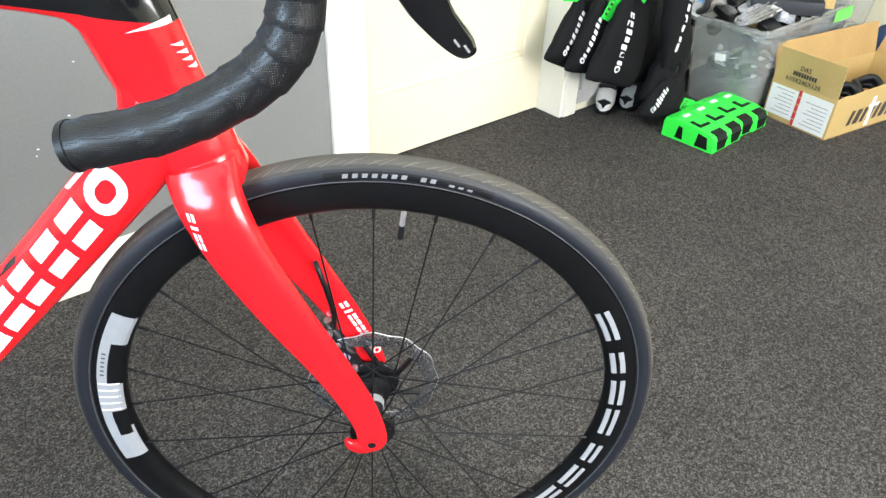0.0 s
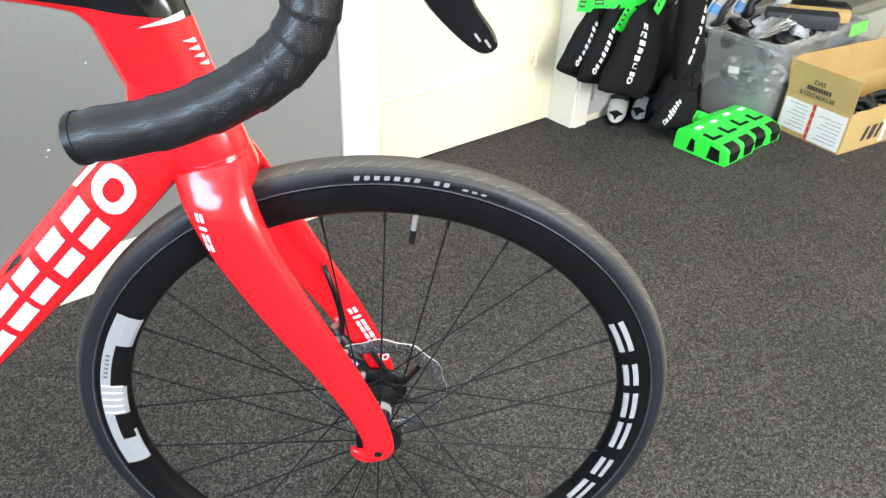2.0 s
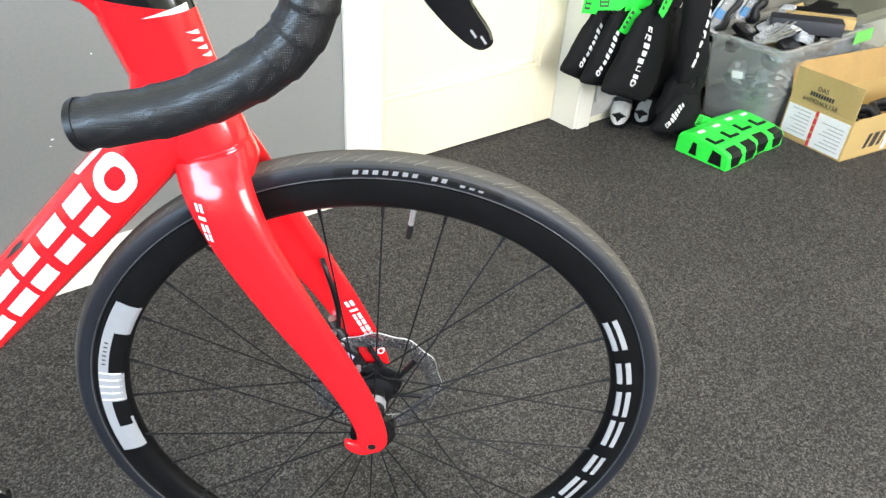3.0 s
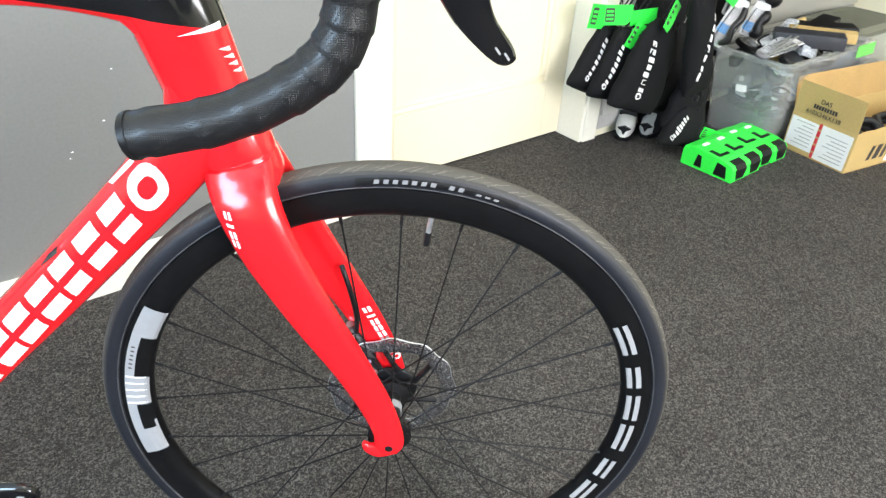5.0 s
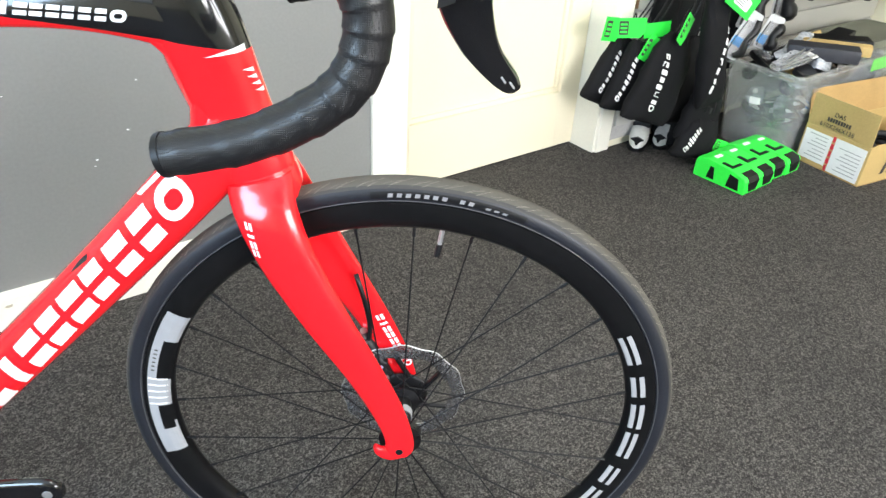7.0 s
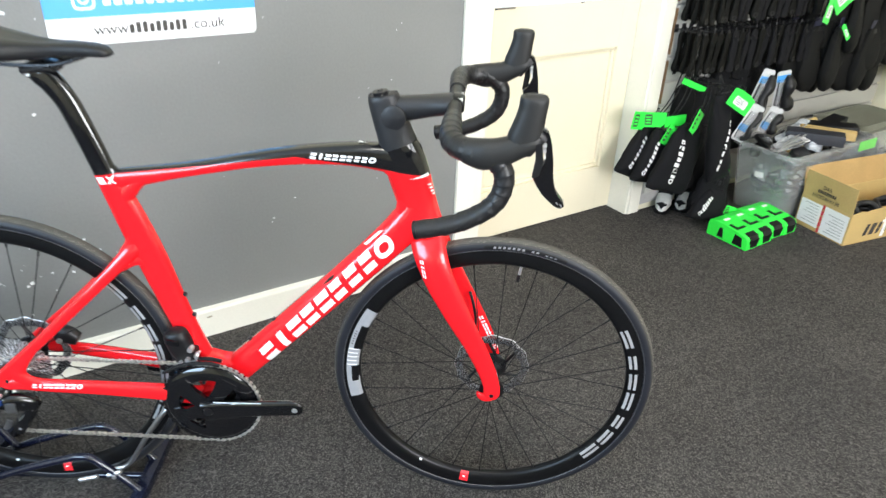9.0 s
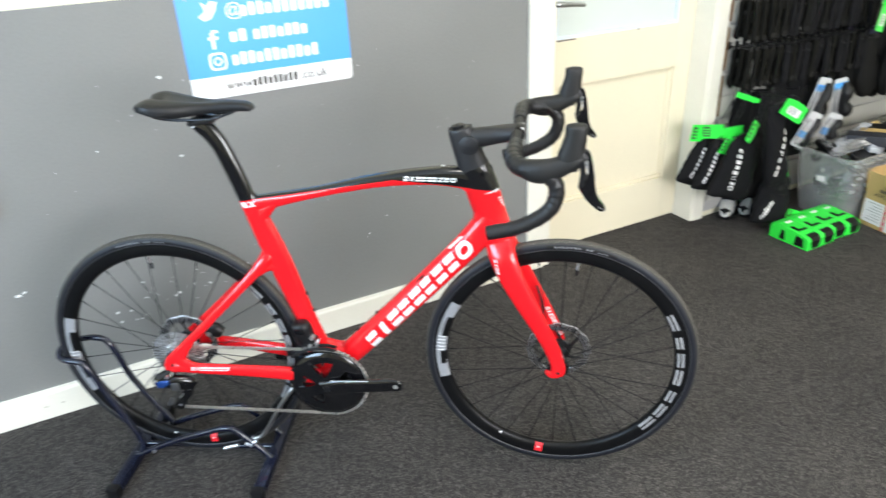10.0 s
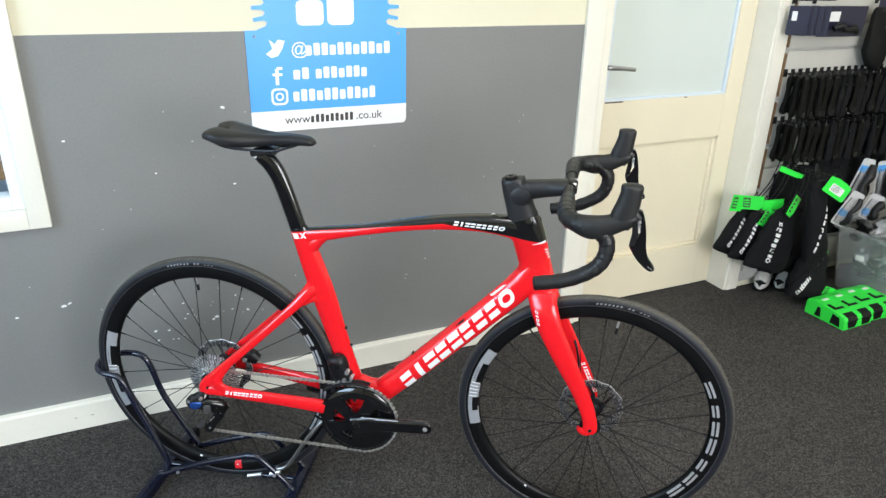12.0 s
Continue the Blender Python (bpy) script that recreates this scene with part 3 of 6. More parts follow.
# stays
loft(bm, [(0.2660, 0, 0.6260, 0.010, 0.022), (0.2840, 0, 0.6480, 0.013, 0.017), (0.2920, 0, 0.6780, 0.013, 0.0155), (0.2880, 0, 0.7040, 0.010, 0.0145)], 16)
loft(bm, [(0.2560, 0, 0.5930, 0.008, 0.026), (0.2860, 0, 0.6110, 0.013, 0.018), (0.3060, 0, 0.6040, 0.014, 0.016), (0.3200, 0, 0.5720, 0.012, 0.016)], 16)
for s in (-1, 1):
    loft(bm, [(0.0700, 0.060 * s, 0.4240, 0.008, 0.0075), (0.0420, 0.0635 * s, 0.3920, 0.013, 0.008), (0.0330, 0.0655 * s, 0.3700, 0.017, 0.008), (0.0480, 0.0655 * s, 0.3530, 0.015, 0.008), (0.0820, 0.0635 * s, 0.3450, 0.010, 0.0085)], 14)
    loft(bm, [(0.3060, 0.003 * s, 0.6480, 0.010, 0.007), (0.2828, 0.0135 * s, 0.6320, 0.0150, 0.010), (0.2390, 0.030 * s, 0.5890, 0.0125, 0.0085), (0.1778, 0.044 * s, 0.5306, 0.0115, 0.008), (0.1011, 0.056 * s, 0.4577, 0.011, 0.008), (0.0346, 0.063 * s, 0.3960, 0.0125, 0.008), (0.0028, 0.066 * s, 0.3610, 0.015, 0.008), (-0.0013, 0.067 * s, 0.3346, 0.012, 0.008)], 14)
    loft(bm, [(-0.0075, 0.067 * s, 0.3406, 0.012, 0.008), (0.0243, 0.066 * s, 0.3462, 0.0145, 0.008), (0.0909, 0.063 * s, 0.3411, 0.0155, 0.009), (0.1931, 0.056 * s, 0.3315, 0.0165, 0.010), (0.3052, 0.046 * s, 0.3171, 0.020, 0.012), (0.3814, 0.030 * s, 0.2961, 0.024, 0.014)], 14)
frame_ob = part("frame", bm, m_frame, bike, "red carbon frame with black top tube and head")


def wrap(bm, on, lift=0.0010, start=-1.0):
    """Lay flat marks onto the near face of a part."""
    tree = BVHTree.FromPolygons([v.co for v in on.data.vertices], [p.vertices for p in on.data.polygons])
    bmesh.ops.subdivide_edges(bm, edges=bm.edges, cuts=5, use_grid_fill=True)
    for v in bm.verts:
        hit = tree.ray_cast(Vector((v.co.x, start, v.co.z)), Vector((0, 1, 0)))[0]
        if hit:
            v.co.y = hit.y - lift
        else:
            v.co.y = 9.0
    bmesh.ops.delete(bm, geom=[v for v in bm.verts if v.co.y > 8], context="VERTS")
    return bm


def slanted(bm, m, x0, z0, x1, z1, slant, y):
    bm.faces.new([bm.verts.new(m @ Vector(p)) for p in ((x0, y, z0), (x1, y, z0), (x1 + slant, y, z1), (x0 + slant, y, z1))])


def hollow(bm, m, x0, z0, x1, z1, w, y):
    """A flat rounded ring."""
    a, b = [[bm.verts.new(m @ Vector((x, y, z))) for x, z in round_rect(x0 + g, x1 - g, z0 + g, z1 - g, max(0.45 * min(x1 - x0, z1 - z0) - 0.8 * g, 0.0006), 5)] for g in (0, w)]
    for i in range(len(a)):
        bm.faces.new((a[i], a[(i + 1) % len(a)], b[(i + 1) % len(a)], b[i]))


def outline_of(bm, m, pts):
    bm.faces.new([bm.verts.new(m @ Vector((x, 0, z))) for x, z in pts])


def blocks(name, m, length, height, count, on, parent, material, slant=0.0, ring_last=False, start=-1.0, label="", gap=0.22, ring_first=False):
    """A row of plain pairs of flat bars of uneven width, with a ring at either end if asked; each bar is a part."""
    w = length / count
    widths = (0.80, 0.42, 0.84, 0.78, 0.82, 0.70, 0.74, 0.72, 0.92)
    tilt = m @ Matrix(((1, 0, slant / height, 0), (0, 1, 0, 0), (0, 0, 1, 0), (0, 0, 0, 1)))
    for i in range(count):
        a, k = i * w, widths[i % 9]
        if i == 0 and ring_first:
            pieces = [("ring", a, 0, a + 0.95 * w, height, 0.24 * w)]
        elif i == count - 1 and ring_last:
            pieces = [("ring", a - 0.05 * w, 0, a + 0.97 * w, height, 0.23 * w)]
        elif gap == 0.0:
            pieces = [("bar", a + 0.10 * w, 0, a + (0.45 + 0.4 * k) * w, height * (0.82 if i % 3 else 1.0), 0)]
        elif k < 0.5:
            pieces = [("bar", a + 0.24 * w, 0, a + 0.60 * w, height, 0)]
        else:
            pieces = [("bar", a, 0, a + k * w, (0.5 - gap / 2) * height, 0), ("bar", a, (0.5 + gap / 2) * height, a + k * w, height, 0)]
        for sort, x0, z0, x1, z1, t in pieces:
            bm = bmesh.new()
            if sort == "ring":
                hollow(bm, tilt, x0, z0, x1, z1, t, 0)
            else:
                slanted(bm, tilt, x0, z0, x1, z1, 0, 0)
            part(name, wrap(bm, on, start=start), material, parent, label, smooth=False)


# white marks along the frame
def frame_mark(bm, label=""):
    part("frame_mark", wrap(bm, frame_ob), m_decal_white, frame_ob, label, smooth=False)


blocks("frame_mark", pose(0.5305, 0, 0.3848, 0, -47.0, 0), 0.383, 0.037, 9, frame_ob, frame_ob, m_decal_white, 0.010, True)
blocks("frame_mark", pose(0.634, 0, 0.836, 0, 2.5, 0), 0.117, 0.0105, 9, frame_ob, frame_ob, m_decal_white, 0.003, True)
blocks("frame_mark", pose(0.058, 0, 0.3425, 0, 2.5, 0), 0.097, 0.010, 9, frame_ob, frame_ob, m_decal_white, 0.002, True)
m_ = pose(0.250, 0, 0.769, 0, -8, 0)
for x0, x1, lean in ((0.000, 0.014, -0.003), (0.016, 0.021, 0.010), (0.027, 0.032, -0.012)):
    bm = bmesh.new()
    slanted(bm, m_, x0, 0, x1, 0.014, lean, 0)
    frame_mark(bm)
bm = bmesh.new()
outline_of(bm, pose(0, 0, 0), [(0.812, 0.8035), (0.8455, 0.814), (0.8465, 0.8085), (0.842, 0.8075)])
for k in range(4):
    frame_mark(bm)
    bm = bmesh.new()
    x, z = 0.8440 + 0.0032 * k, 0.7900 - 0.0065 * k
    outline_of(bm, pose(0, 0, 0), [(x - 0.001, z + 0.002), (x + 0.0070 - 0.001 * k, z + 0.0030), (x + 0.0080 - 0.001 * k, z - 0.0010)])
frame_mark(bm)
bm = bmesh.new()
bm.faces.new([bm.verts.new(p) for p in ((0.718, -0.004, 0.8632), (0.730, -0.004, 0.8640), (0.742, -0.011, 0.8625), (0.722, 0.006, 0.8635))])
part("frame_mark", bm, m_decal_white, frame_ob, smooth=False)

bm = bmesh.new()
outline_of(bm, pose(0, 0, 0), [(0.7260, 0.6615), (0.7550, 0.6915), (0.7650, 0.6975), (0.7530, 0.6840), (0.7320, 0.6630)])
frame_mark(bm, "white printed wedge along the tube's upper edge")
bm = bmesh.new()
outline_of(bm, pose(0, 0, 0), [(0.6630, 0.5960), (0.6870, 0.6200), (0.6975, 0.6310), (0.6870, 0.6225), (0.6690, 0.6040)])
frame_mark(bm, "white printed wedge along the tube's upper edge")
bm = bmesh.new()
outline_of(bm, pose(0, 0, 0), [(0.6460, 0.5720), (0.6560, 0.5850), (0.6680, 0.5960), (0.6670, 0.5895)])
part("frame_mark", wrap(bm, frame_ob), m_black_gloss, frame_ob, "black printed wedge", smooth=False)

# fork
bm = bmesh.new()
loft(bm, [(0.8478, 0, 0.6862, 0.0345, 0.0283), (0.8490, 0, 0.6830, 0.0348, 0.0288), (0.854, 0, 0.672, 0.0340, 0.0310), (0.860, 0, 0.660, 0.031, 0.0320), (0.864, 0, 0.652, 0.024, 0.0310)])
for s in (-1, 1):
    loft(bm, [(0.8480, 0.0135 * s, 0.6840, 0.0335, 0.0170), (0.8510, 0.0205 * s, 0.6730, 0.0335, 0.0170), (0.8570, 0.0325 * s, 0.6540, 0.0320, 0.0155), (0.8675, 0.0405 * s, 0.6270, 0.0302, 0.0135), (0.8835, 0.0455 * s, 0.591, 0.0282, 0.012), (0.9155, 0.0500 * s, 0.530, 0.0250, 0.011), (0.9512, 0.0520 * s, 0.465, 0.0210, 0.010), (0.9780, 0.0525 * s, 0.408, 0.0188, 0.009), (0.9920, 0.0538 * s, 0.367, 0.0172, 0.008), (0.9945, 0.0545 * s, 0.3435, 0.017, 0.0075), (0.9950, 0.0545 * s, 0.333, 0.011, 0.006)], 18)
    loft(bm, [(0.9935, 0.0545 * s, 0.338, 0.0105, 0.006), (0.982, 0.0545 * s, 0.335, 0.0105, 0.006), (0.971, 0.0545 * s, 0.3385, 0.0075, 0.005), (0.965, 0.0545 * s, 0.346, 0.003, 0.004)], 12)
fork = steered(part("fork", bm, m_red, bike))
bm = bmesh.new()
revolve(bm, [(0, -0.0625), (0.0045, -0.0625), (0.0050, -0.0610), (0.0065, 0.064), (0, 0.064)], HUB, 16)
part("through_axle", bm, m_black_alloy, fork)
blocks("fork_mark", pose(0.8375, 0, 0.6505, 0, 78, 0), 0.039, 0.0066, 4, fork, fork, m_decal_white, 0.002)
blocks("fork_mark", pose(0.9570, 0, 0.4690, 0, 64.5, 0), 0.094, 0.0090, 9, fork, fork, m_decal_white, 0.002, True, 0.0)

bm = bmesh.new()
loft(bm, [(0.8474, 0, 0.6880, 0.0340, 0.0278), (0.8477, 0, 0.6870, 0.0349, 0.0288), (0.8480, 0, 0.6858, 0.0349, 0.0288), (0.8483, 0, 0.6846, 0.0340, 0.0278)], 28)
steered(part("headset_ring", bm, m_red, bike, "thin red ring between head tube and fork"))

# wheels
RIM = [(0.3168, -0.0118), (0.3158, -0.0133), (0.3110, -0.0137), (0.2980, -0.0134), (0.2885, -0.0110), (0.2835, -0.0065), (0.2815, 0.0)]


def rim_side(r):
    return float(np.interp(r, [p[0] for p in RIM[::-1]], [p[1] for p in RIM[::-1]]))


def rim_patch(bm, c, a0, a1, r0, r1, lift=0.0006, n=None):
    """A thin patch that follows the side of the rim."""
    n = n or max(2, int(abs(a1 - a0) / 2.0))
    rows = []
    for i in range(n + 1):
        t = radians(a0 + (a1 - a0) * i / n)
        rows.append([bm.verts.new((c[0] + r * math.cos(t), c[1] + rim_side(r) - lift, c[2] + r * math.sin(t))) for r in np.linspace(r0, r1, 9)])
    for a, b in zip(rows, rows[1:]):
        for j in range(8):
            bm.faces.new((a[j], a[j + 1], b[j + 1], b[j]))


m_rotor = mat("brake_rotor_steel", (0.42, 0.42, 0.44), 0.26, metal=0.95, var=0.15, fine=500)
m_decal_rim = mat("pale_rim_decal", (0.30, 0.30, 0.31), 0.4, var=0.05)
m_tag = mat("red_rim_tag", (0.75, 0.02, 0.03), 0.4)
m_tyre_mark = mat("pale_tyre_print", (0.20, 0.20, 0.21), 0.55)


def wheel(name, c, place, spoke_start, decal_grey, decal_white, tag_angle, valve_angle, tyre_mark, rear):
    full = RIM + [(r, -y) for r, y in RIM[-2::-1]]
    bm = bmesh.new()
    revolve(bm, full, c, 144)
    w = place(part(name, bm, m_black_satin, bike, "wheel with black deep rim"))
    bm = bmesh.new()
    prof = [(0.3248 + 0.0143 * math.cos(t), 0.0147 * math.sin(t)) for t in (radians(360 * k / 24) for k in range(24))]
    revolve(bm, prof, c, 160)
    for f in bm.faces:
        f.material_index = 2 if (f.calc_center_median() - Vector(c)).length > 0.3350 else 1 if (f.calc_center_median() - Vector(c)).length > 0.3306 else 0
    part("tyre", bm, [m_rubber, m_shoulder, m_tread], w)
    # moulded line; its pale colour stands in for the edge's reflection
    bm = bmesh.new()
    for s in (-1, 1):
        revolve(bm, [(0.3176, 0.0132 * s), (0.3184, 0.0141 * s), (0.3190, 0.0136 * s)], c, 144)
    part("bead_line", bm, m_bead, w, "fine moulded line above the rim, its sheen put in as pale colour")
    bm = bmesh.new()
    for k in range(230):                       # pale slanted sipes, lying just proud
        t = radians(k * 360 / 230)
        for s in (-1, 1):
            rows_, q0, q1 = [], 0.22 + 0.14 * (k % 3), 0.86 - 0.16 * (k % 2)
            for u in (0, 0.2, 0.4, 0.6, 0.8, 1):
                q = q0 + (q1 - q0) * u
                r, y = 0.3248 + 0.0145 * math.cos(q), 0.0149 * math.sin(q) * s
                a = t + (0.050 - 0.010 * (k % 3)) * u + (0.014 if s > 0 else 0)
                rows_.append([bm.verts.new((c[0] + r * math.cos(b), c[1] + y, c[2] + r * math.sin(b))) for b in (a, a + 0.0016)])
            for p, q in zip(rows_, rows_[1:]):
                bm.faces.new((p[0], p[1], q[1], q[0]))
    tagged(part("tread_cut", bm, m_tread_line, w, smooth=False), kind="stuff")
    # hub
    bm = bmesh.new()
    k = -0.004 if rear else 0
    revolve(bm, [(0, -0.050), (0.012, -0.050), (0.014, -0.046 + k), (0.026, -0.043 + k), (0.0265, -0.033 + k), (0.013, -0.026), (0.012, 0.018), (0.022, 0.022), (0.022, 0.028), (0.016, 0.036), (0.013, 0.050), (0, 0.050)], c, 32)
    part("hub", bm, m_black_alloy, w)
    bm = bmesh.new()
    revolve(bm, [(0.0125, -0.006), (0.0136, -0.006), (0.0136, 0.004), (0.0125, 0.004)], c, 28)
    part("hub_band", bm, m_decal_grey, w, "pale printed band on the hub")
    # spokes
    shapes = {}
    for i in range(28):
        a = radians(spoke_start + i * 360 / 28)
        near = i % 2 == 0
        y0 = -0.038 if near and not rear else -0.032 if near else 0.024 if rear else 0.026
        turn = 75 if (i // 2) % 2 == 0 else -75
        b = a + radians(0 if near != rear else turn)
        p0 = Vector((0.022 * math.cos(b), y0, 0.022 * math.sin(b)))
        p1 = Vector((0.2835 * math.cos(a), -0.002 if near else 0.002, 0.2835 * math.sin(a)))
        d = (p1 - p0).normalized()
        yax = Vector((0, 1, 0))
        zax = d.cross(yax).normalized()
        rot = Matrix((d, zax.cross(d), zax)).transposed().to_4x4()
        straight = near != rear
        if straight not in shapes:
            bmx = bmesh.new()
            L = (p1 - p0).length
            rod(bmx, (0, 0, 0), (L, 0, 0), 0.00105, 6)
            rod(bmx, (L - 0.013, 0, 0), (L, 0, 0), 0.0020, 6)
            s_ob = part("spoke", bmx, m_spoke, w)
            shapes[straight] = s_ob.data
        else:
            s_ob = new("spoke", shapes[straight])
            s_ob.parent = w
        s_ob.matrix_basis = Matrix.Translation(Vector(c) + p0) @ rot
    # disc rotor
    bm = bmesh.new()
    loops = []
    for i in range(192):
        t = 2 * math.pi * i / 192
        wave, dip = 0.0016 * math.cos(12 * t), 0.0026 * math.cos(6 * t)
        loops.append([Vector((c[0] + r * math.cos(t), c[1] + y, c[2] + r * math.sin(t))) for r, y in ((0.0610 + dip, 0.0379), (0.0616 + dip, 0.0375), (0.0794 + wave, 0.0375), (0.0800 + wave, 0.0379), (0.0800 + wave, 0.0389), (0.0794 + wave, 0.0393), (0.0616 + dip, 0.0393), (0.0610 + dip, 0.0389))])
    rings(bm, loops, closed=True)
    # outer edge faces take brighter alloy, a painted specular edge
    bm.faces.ensure_lookup_table()
    for i, f in enumerate(bm.faces):
        f.material_index = 1 if i % 8 in (2, 3, 4) else 0
    part("disc_rotor", bm, [m_rotor, m_alloy], w, "steel brake rotor with scalloped edge")
    bm = bmesh.new()
    revolve(bm, [(0.014, 0.036), (0.030, 0.036), (0.032, 0.0375), (0.032, 0.0405), (0.014, 0.042)], c, 32)
    part("rotor_carrier", bm, m_black_alloy, w)
    # slots laid on as bright slivers, for the glints on their edges
    bm = bmesh.new()
    for i in range(36):
        t = radians(i * 10 + 3)
        r0, r1 = (0.0655, 0.0700) if i % 3 == 0 else (0.0715, 0.0762)
        vs = [bm.verts.new((c[0] + r * math.cos(a), c[1] + 0.0372, c[2] + r * math.sin(a))) for r, a in ((r0, t), (r0, t + 0.018), (r1, t + 0.058), (r1, t + 0.040))]
        bm.faces.new(vs)
    part("rotor_slot_glint", bm, m_alloy, w, "slots in the rotor, drawn as bright edge glints", smooth=False)
    for i in range(6):
        t = radians(i * 60 + 10)
        u = t + 0.5
        bm = bmesh.new()
        rod(bm, (c[0] + 0.026 * math.cos(t), c[1] + 0.0385, c[2] + 0.026 * math.sin(t)), (c[0] + 0.062 * math.cos(u), c[1] + 0.0385, c[2] + 0.062 * math.sin(u)), 0.0036, 6)
        part("rotor_arm", bm, m_black_alloy, w)
    # valve
    bm = bmesh.new()
    t = radians(valve_angle)
    e = Vector((math.cos(t), 0, math.sin(t)))
    rod(bm, Vector(c) + e * 0.284, Vector(c) + e * 0.262, 0.0028)
    v = part("valve", bm, m_alloy, w)
    bm = bmesh.new()
    rod(bm, Vector(c) + e * 0.2625, Vector(c) + e * 0.247, 0.0036)
    part("valve_cap", bm, m_plastic, v)
    # pale decal
    a0, a1 = decal_grey
    span = a1 - a0

    def decal(material, p, q, r0, r1, lift=0.0007, n=None, label=""):
        bm = bmesh.new()
        rim_patch(bm, c, p, q, r0, r1, lift, n)
        part("rim_decal", bm, material, w, label, smooth=False)

    decal(m_decal_grey, a0, a0 + span * 0.19, 0.2848, 0.3105, label="silver grey rim decal")
    decal(m_decal_grey, a0 + span * 0.19, a0 + span * 0.84, 0.3000, 0.3105)
    decal(m_decal_grey, a0 + span * 0.47, a0 + span * 0.66, 0.2848, 0.3000)
    decal(m_decal_grey, a0 + span * 0.84, a1 + 0.7, 0.2840, 0.3105)
    decal(m_decal_grey, a0 + span * 0.79, a0 + span * 0.84, 0.2840, 0.2862)
    for k in range(5):
        decal(m_decal_white, a0 + span * (0.46 + 0.045 * k), a0 + span * (0.470 + 0.045 * k), 0.2875, 0.3095, 0.0009, 1)
    for k in range(6):
        decal(m_ink, a0 + span * (0.26 + 0.028 * k), a0 + span * (0.270 + 0.028 * k), 0.3030, 0.3070, 0.0009, 1)
    # plain pairs of bars on the opposite side
    a0, a1 = decal_white
    st = (a1 - a0) / 7
    lo_, hi_, th = 0.2872, 0.3035, 0.0060
    for i in range(7):
        p, q = a0 + i * st, a0 + (i + (0.84, 0.76, 0.62)[i % 3]) * st
        decal(m_decal_rim, p, q, lo_, lo_ + th)
        decal(m_decal_rim, p, q, hi_ - th, hi_)
    decal(m_tag, tag_angle - 1.9, tag_angle + 1.9, 0.2835, 0.3080, 0.0007, label="small red tag on the rim")
    decal(m_decal_white, tag_angle - 0.7, tag_angle + 0.4, 0.293, 0.297, 0.0010)
    decal(m_decal_white, tag_angle - 22.5, tag_angle - 21.2, 0.287, 0.291, 0.0006)
    # pale print on the tyre wall
    a0, a1 = tyre_mark
    bm = bmesh.new()
    grid = [[bm.verts.new((c[0] + r * math.cos(t), c[1] + y, c[2] + r * math.sin(t))) for r, y in ((0.3248 + 0.0146 * math.sin(k), -0.0149 * math.cos(k)) for k in (-0.24, 0.0, 0.15, 0.32))] for t in (radians(a0 + 3 - (a0 - a1 + 6) * i / 16) for i in range(17))]
    for p, q in zip(grid, grid[1:]):
        for i in range(3):
            bm.faces.new((p[i], p[i + 1], q[i + 1], q[i]))
    part("tyre_panel", bm, m_plastic, w, "black print panel", smooth=False)
    n = 14
    for i in range(n):
        p = a0 + (a1 - a0) * i / n
        q = p + (a1 - a0) / n * 0.56
        hh = 1.0 if i < 10 else 0.55
        if i in (7, 10):
            continue
        bm = bmesh.new()
        vs = []
        for t, k in ((p, -0.36), (q, -0.36), (q - 0.15, -0.36 + 0.30 * hh), (p - 0.15, -0.36 + 0.30 * hh)):
            r, y = 0.3248 + 0.0149 * math.sin(k + 0.25), -0.0152 * math.cos(k + 0.25)
            vs.append(bm.verts.new((c[0] + r * math.cos(radians(t)), c[1] + y, c[2] + r * math.sin(radians(t)))))
        bm.faces.new(vs)
        part("tyre_mark", bm, m_tyre_mark, w, smooth=False)
    return w


front = wheel("front_wheel", HUB, steered, 88.3, (148.0, 192.5), (-42.5, 32.5), 261.5, 82.2, (93.5, 71.0), False)
rear = wheel("rear_wheel", (0.007, 0, ZR), lambda o: o, 96.4, (160.0, 204.5), (-30.0, 45.0), 276.5, 96.0, (107.0, 84.5), True)

# cockpit: spacer stack, stem, taped bar, hoods and levers
def set_back(ob):
    ob.matrix_basis = TURNED @ Matrix.Translation((-0.0055, 0, 0))
    return ob


bm = bmesh.new()
loft(bm, [(0.797, 0, 0.861, 0.0345, 0.0245), (0.7925, 0, 0.872, 0.0330, 0.0240), (0.788, 0, 0.887, 0.0320, 0.0235), (0.776, 0, 0.925, 0.0300, 0.0220), (0.769, 0, 0.946, 0.0275, 0.0210), (0.768, 0, 0.9500, 0.0240, 0.0180)])
loft(bm, [(0.768, 0, 0.918, 0.023, 0.0195), (0.80, 0, 0.926, 0.0225, 0.0200), (0.845, 0, 0.934, 0.0195, 0.0205), (0.883, 0, 0.940, 0.0175, 0.0265), (0.893, 0, 0.942, 0.0145, 0.0245)])
stem = set_back(part("stem", bm, m_stem, bike, "matt black stem and spacers"))
bm = bmesh.new()
revolve(bm, [(0, -0.0252), (0.016, -0.0245), (0.0215, -0.0225), (0.0220, -0.018), (0, -0.018)], (0.790, 0, 0.916), 24)
part("stem_cover", bm, m_stem, stem, "round plastic cover")
bm = bmesh.new()
rod(bm, (0.765, 0, 0.948), (0.7635, 0, 0.956), 0.014, 20)
rod(bm, (0.7635, 0, 0.955), (0.763, 0, 0.958), 0.005, 8)
part("top_cap", bm, m_black_alloy, stem)
for y in (-0.016, 0.016):
    for z in (0.933, 0.951):
        bm = bmesh.new()
        rod(bm, (0.894, y, z), (0.9075, y, z), 0.0052, 10)
        part("clamp_bolt", bm, m_alloy, stem, "bright clamp bolt")

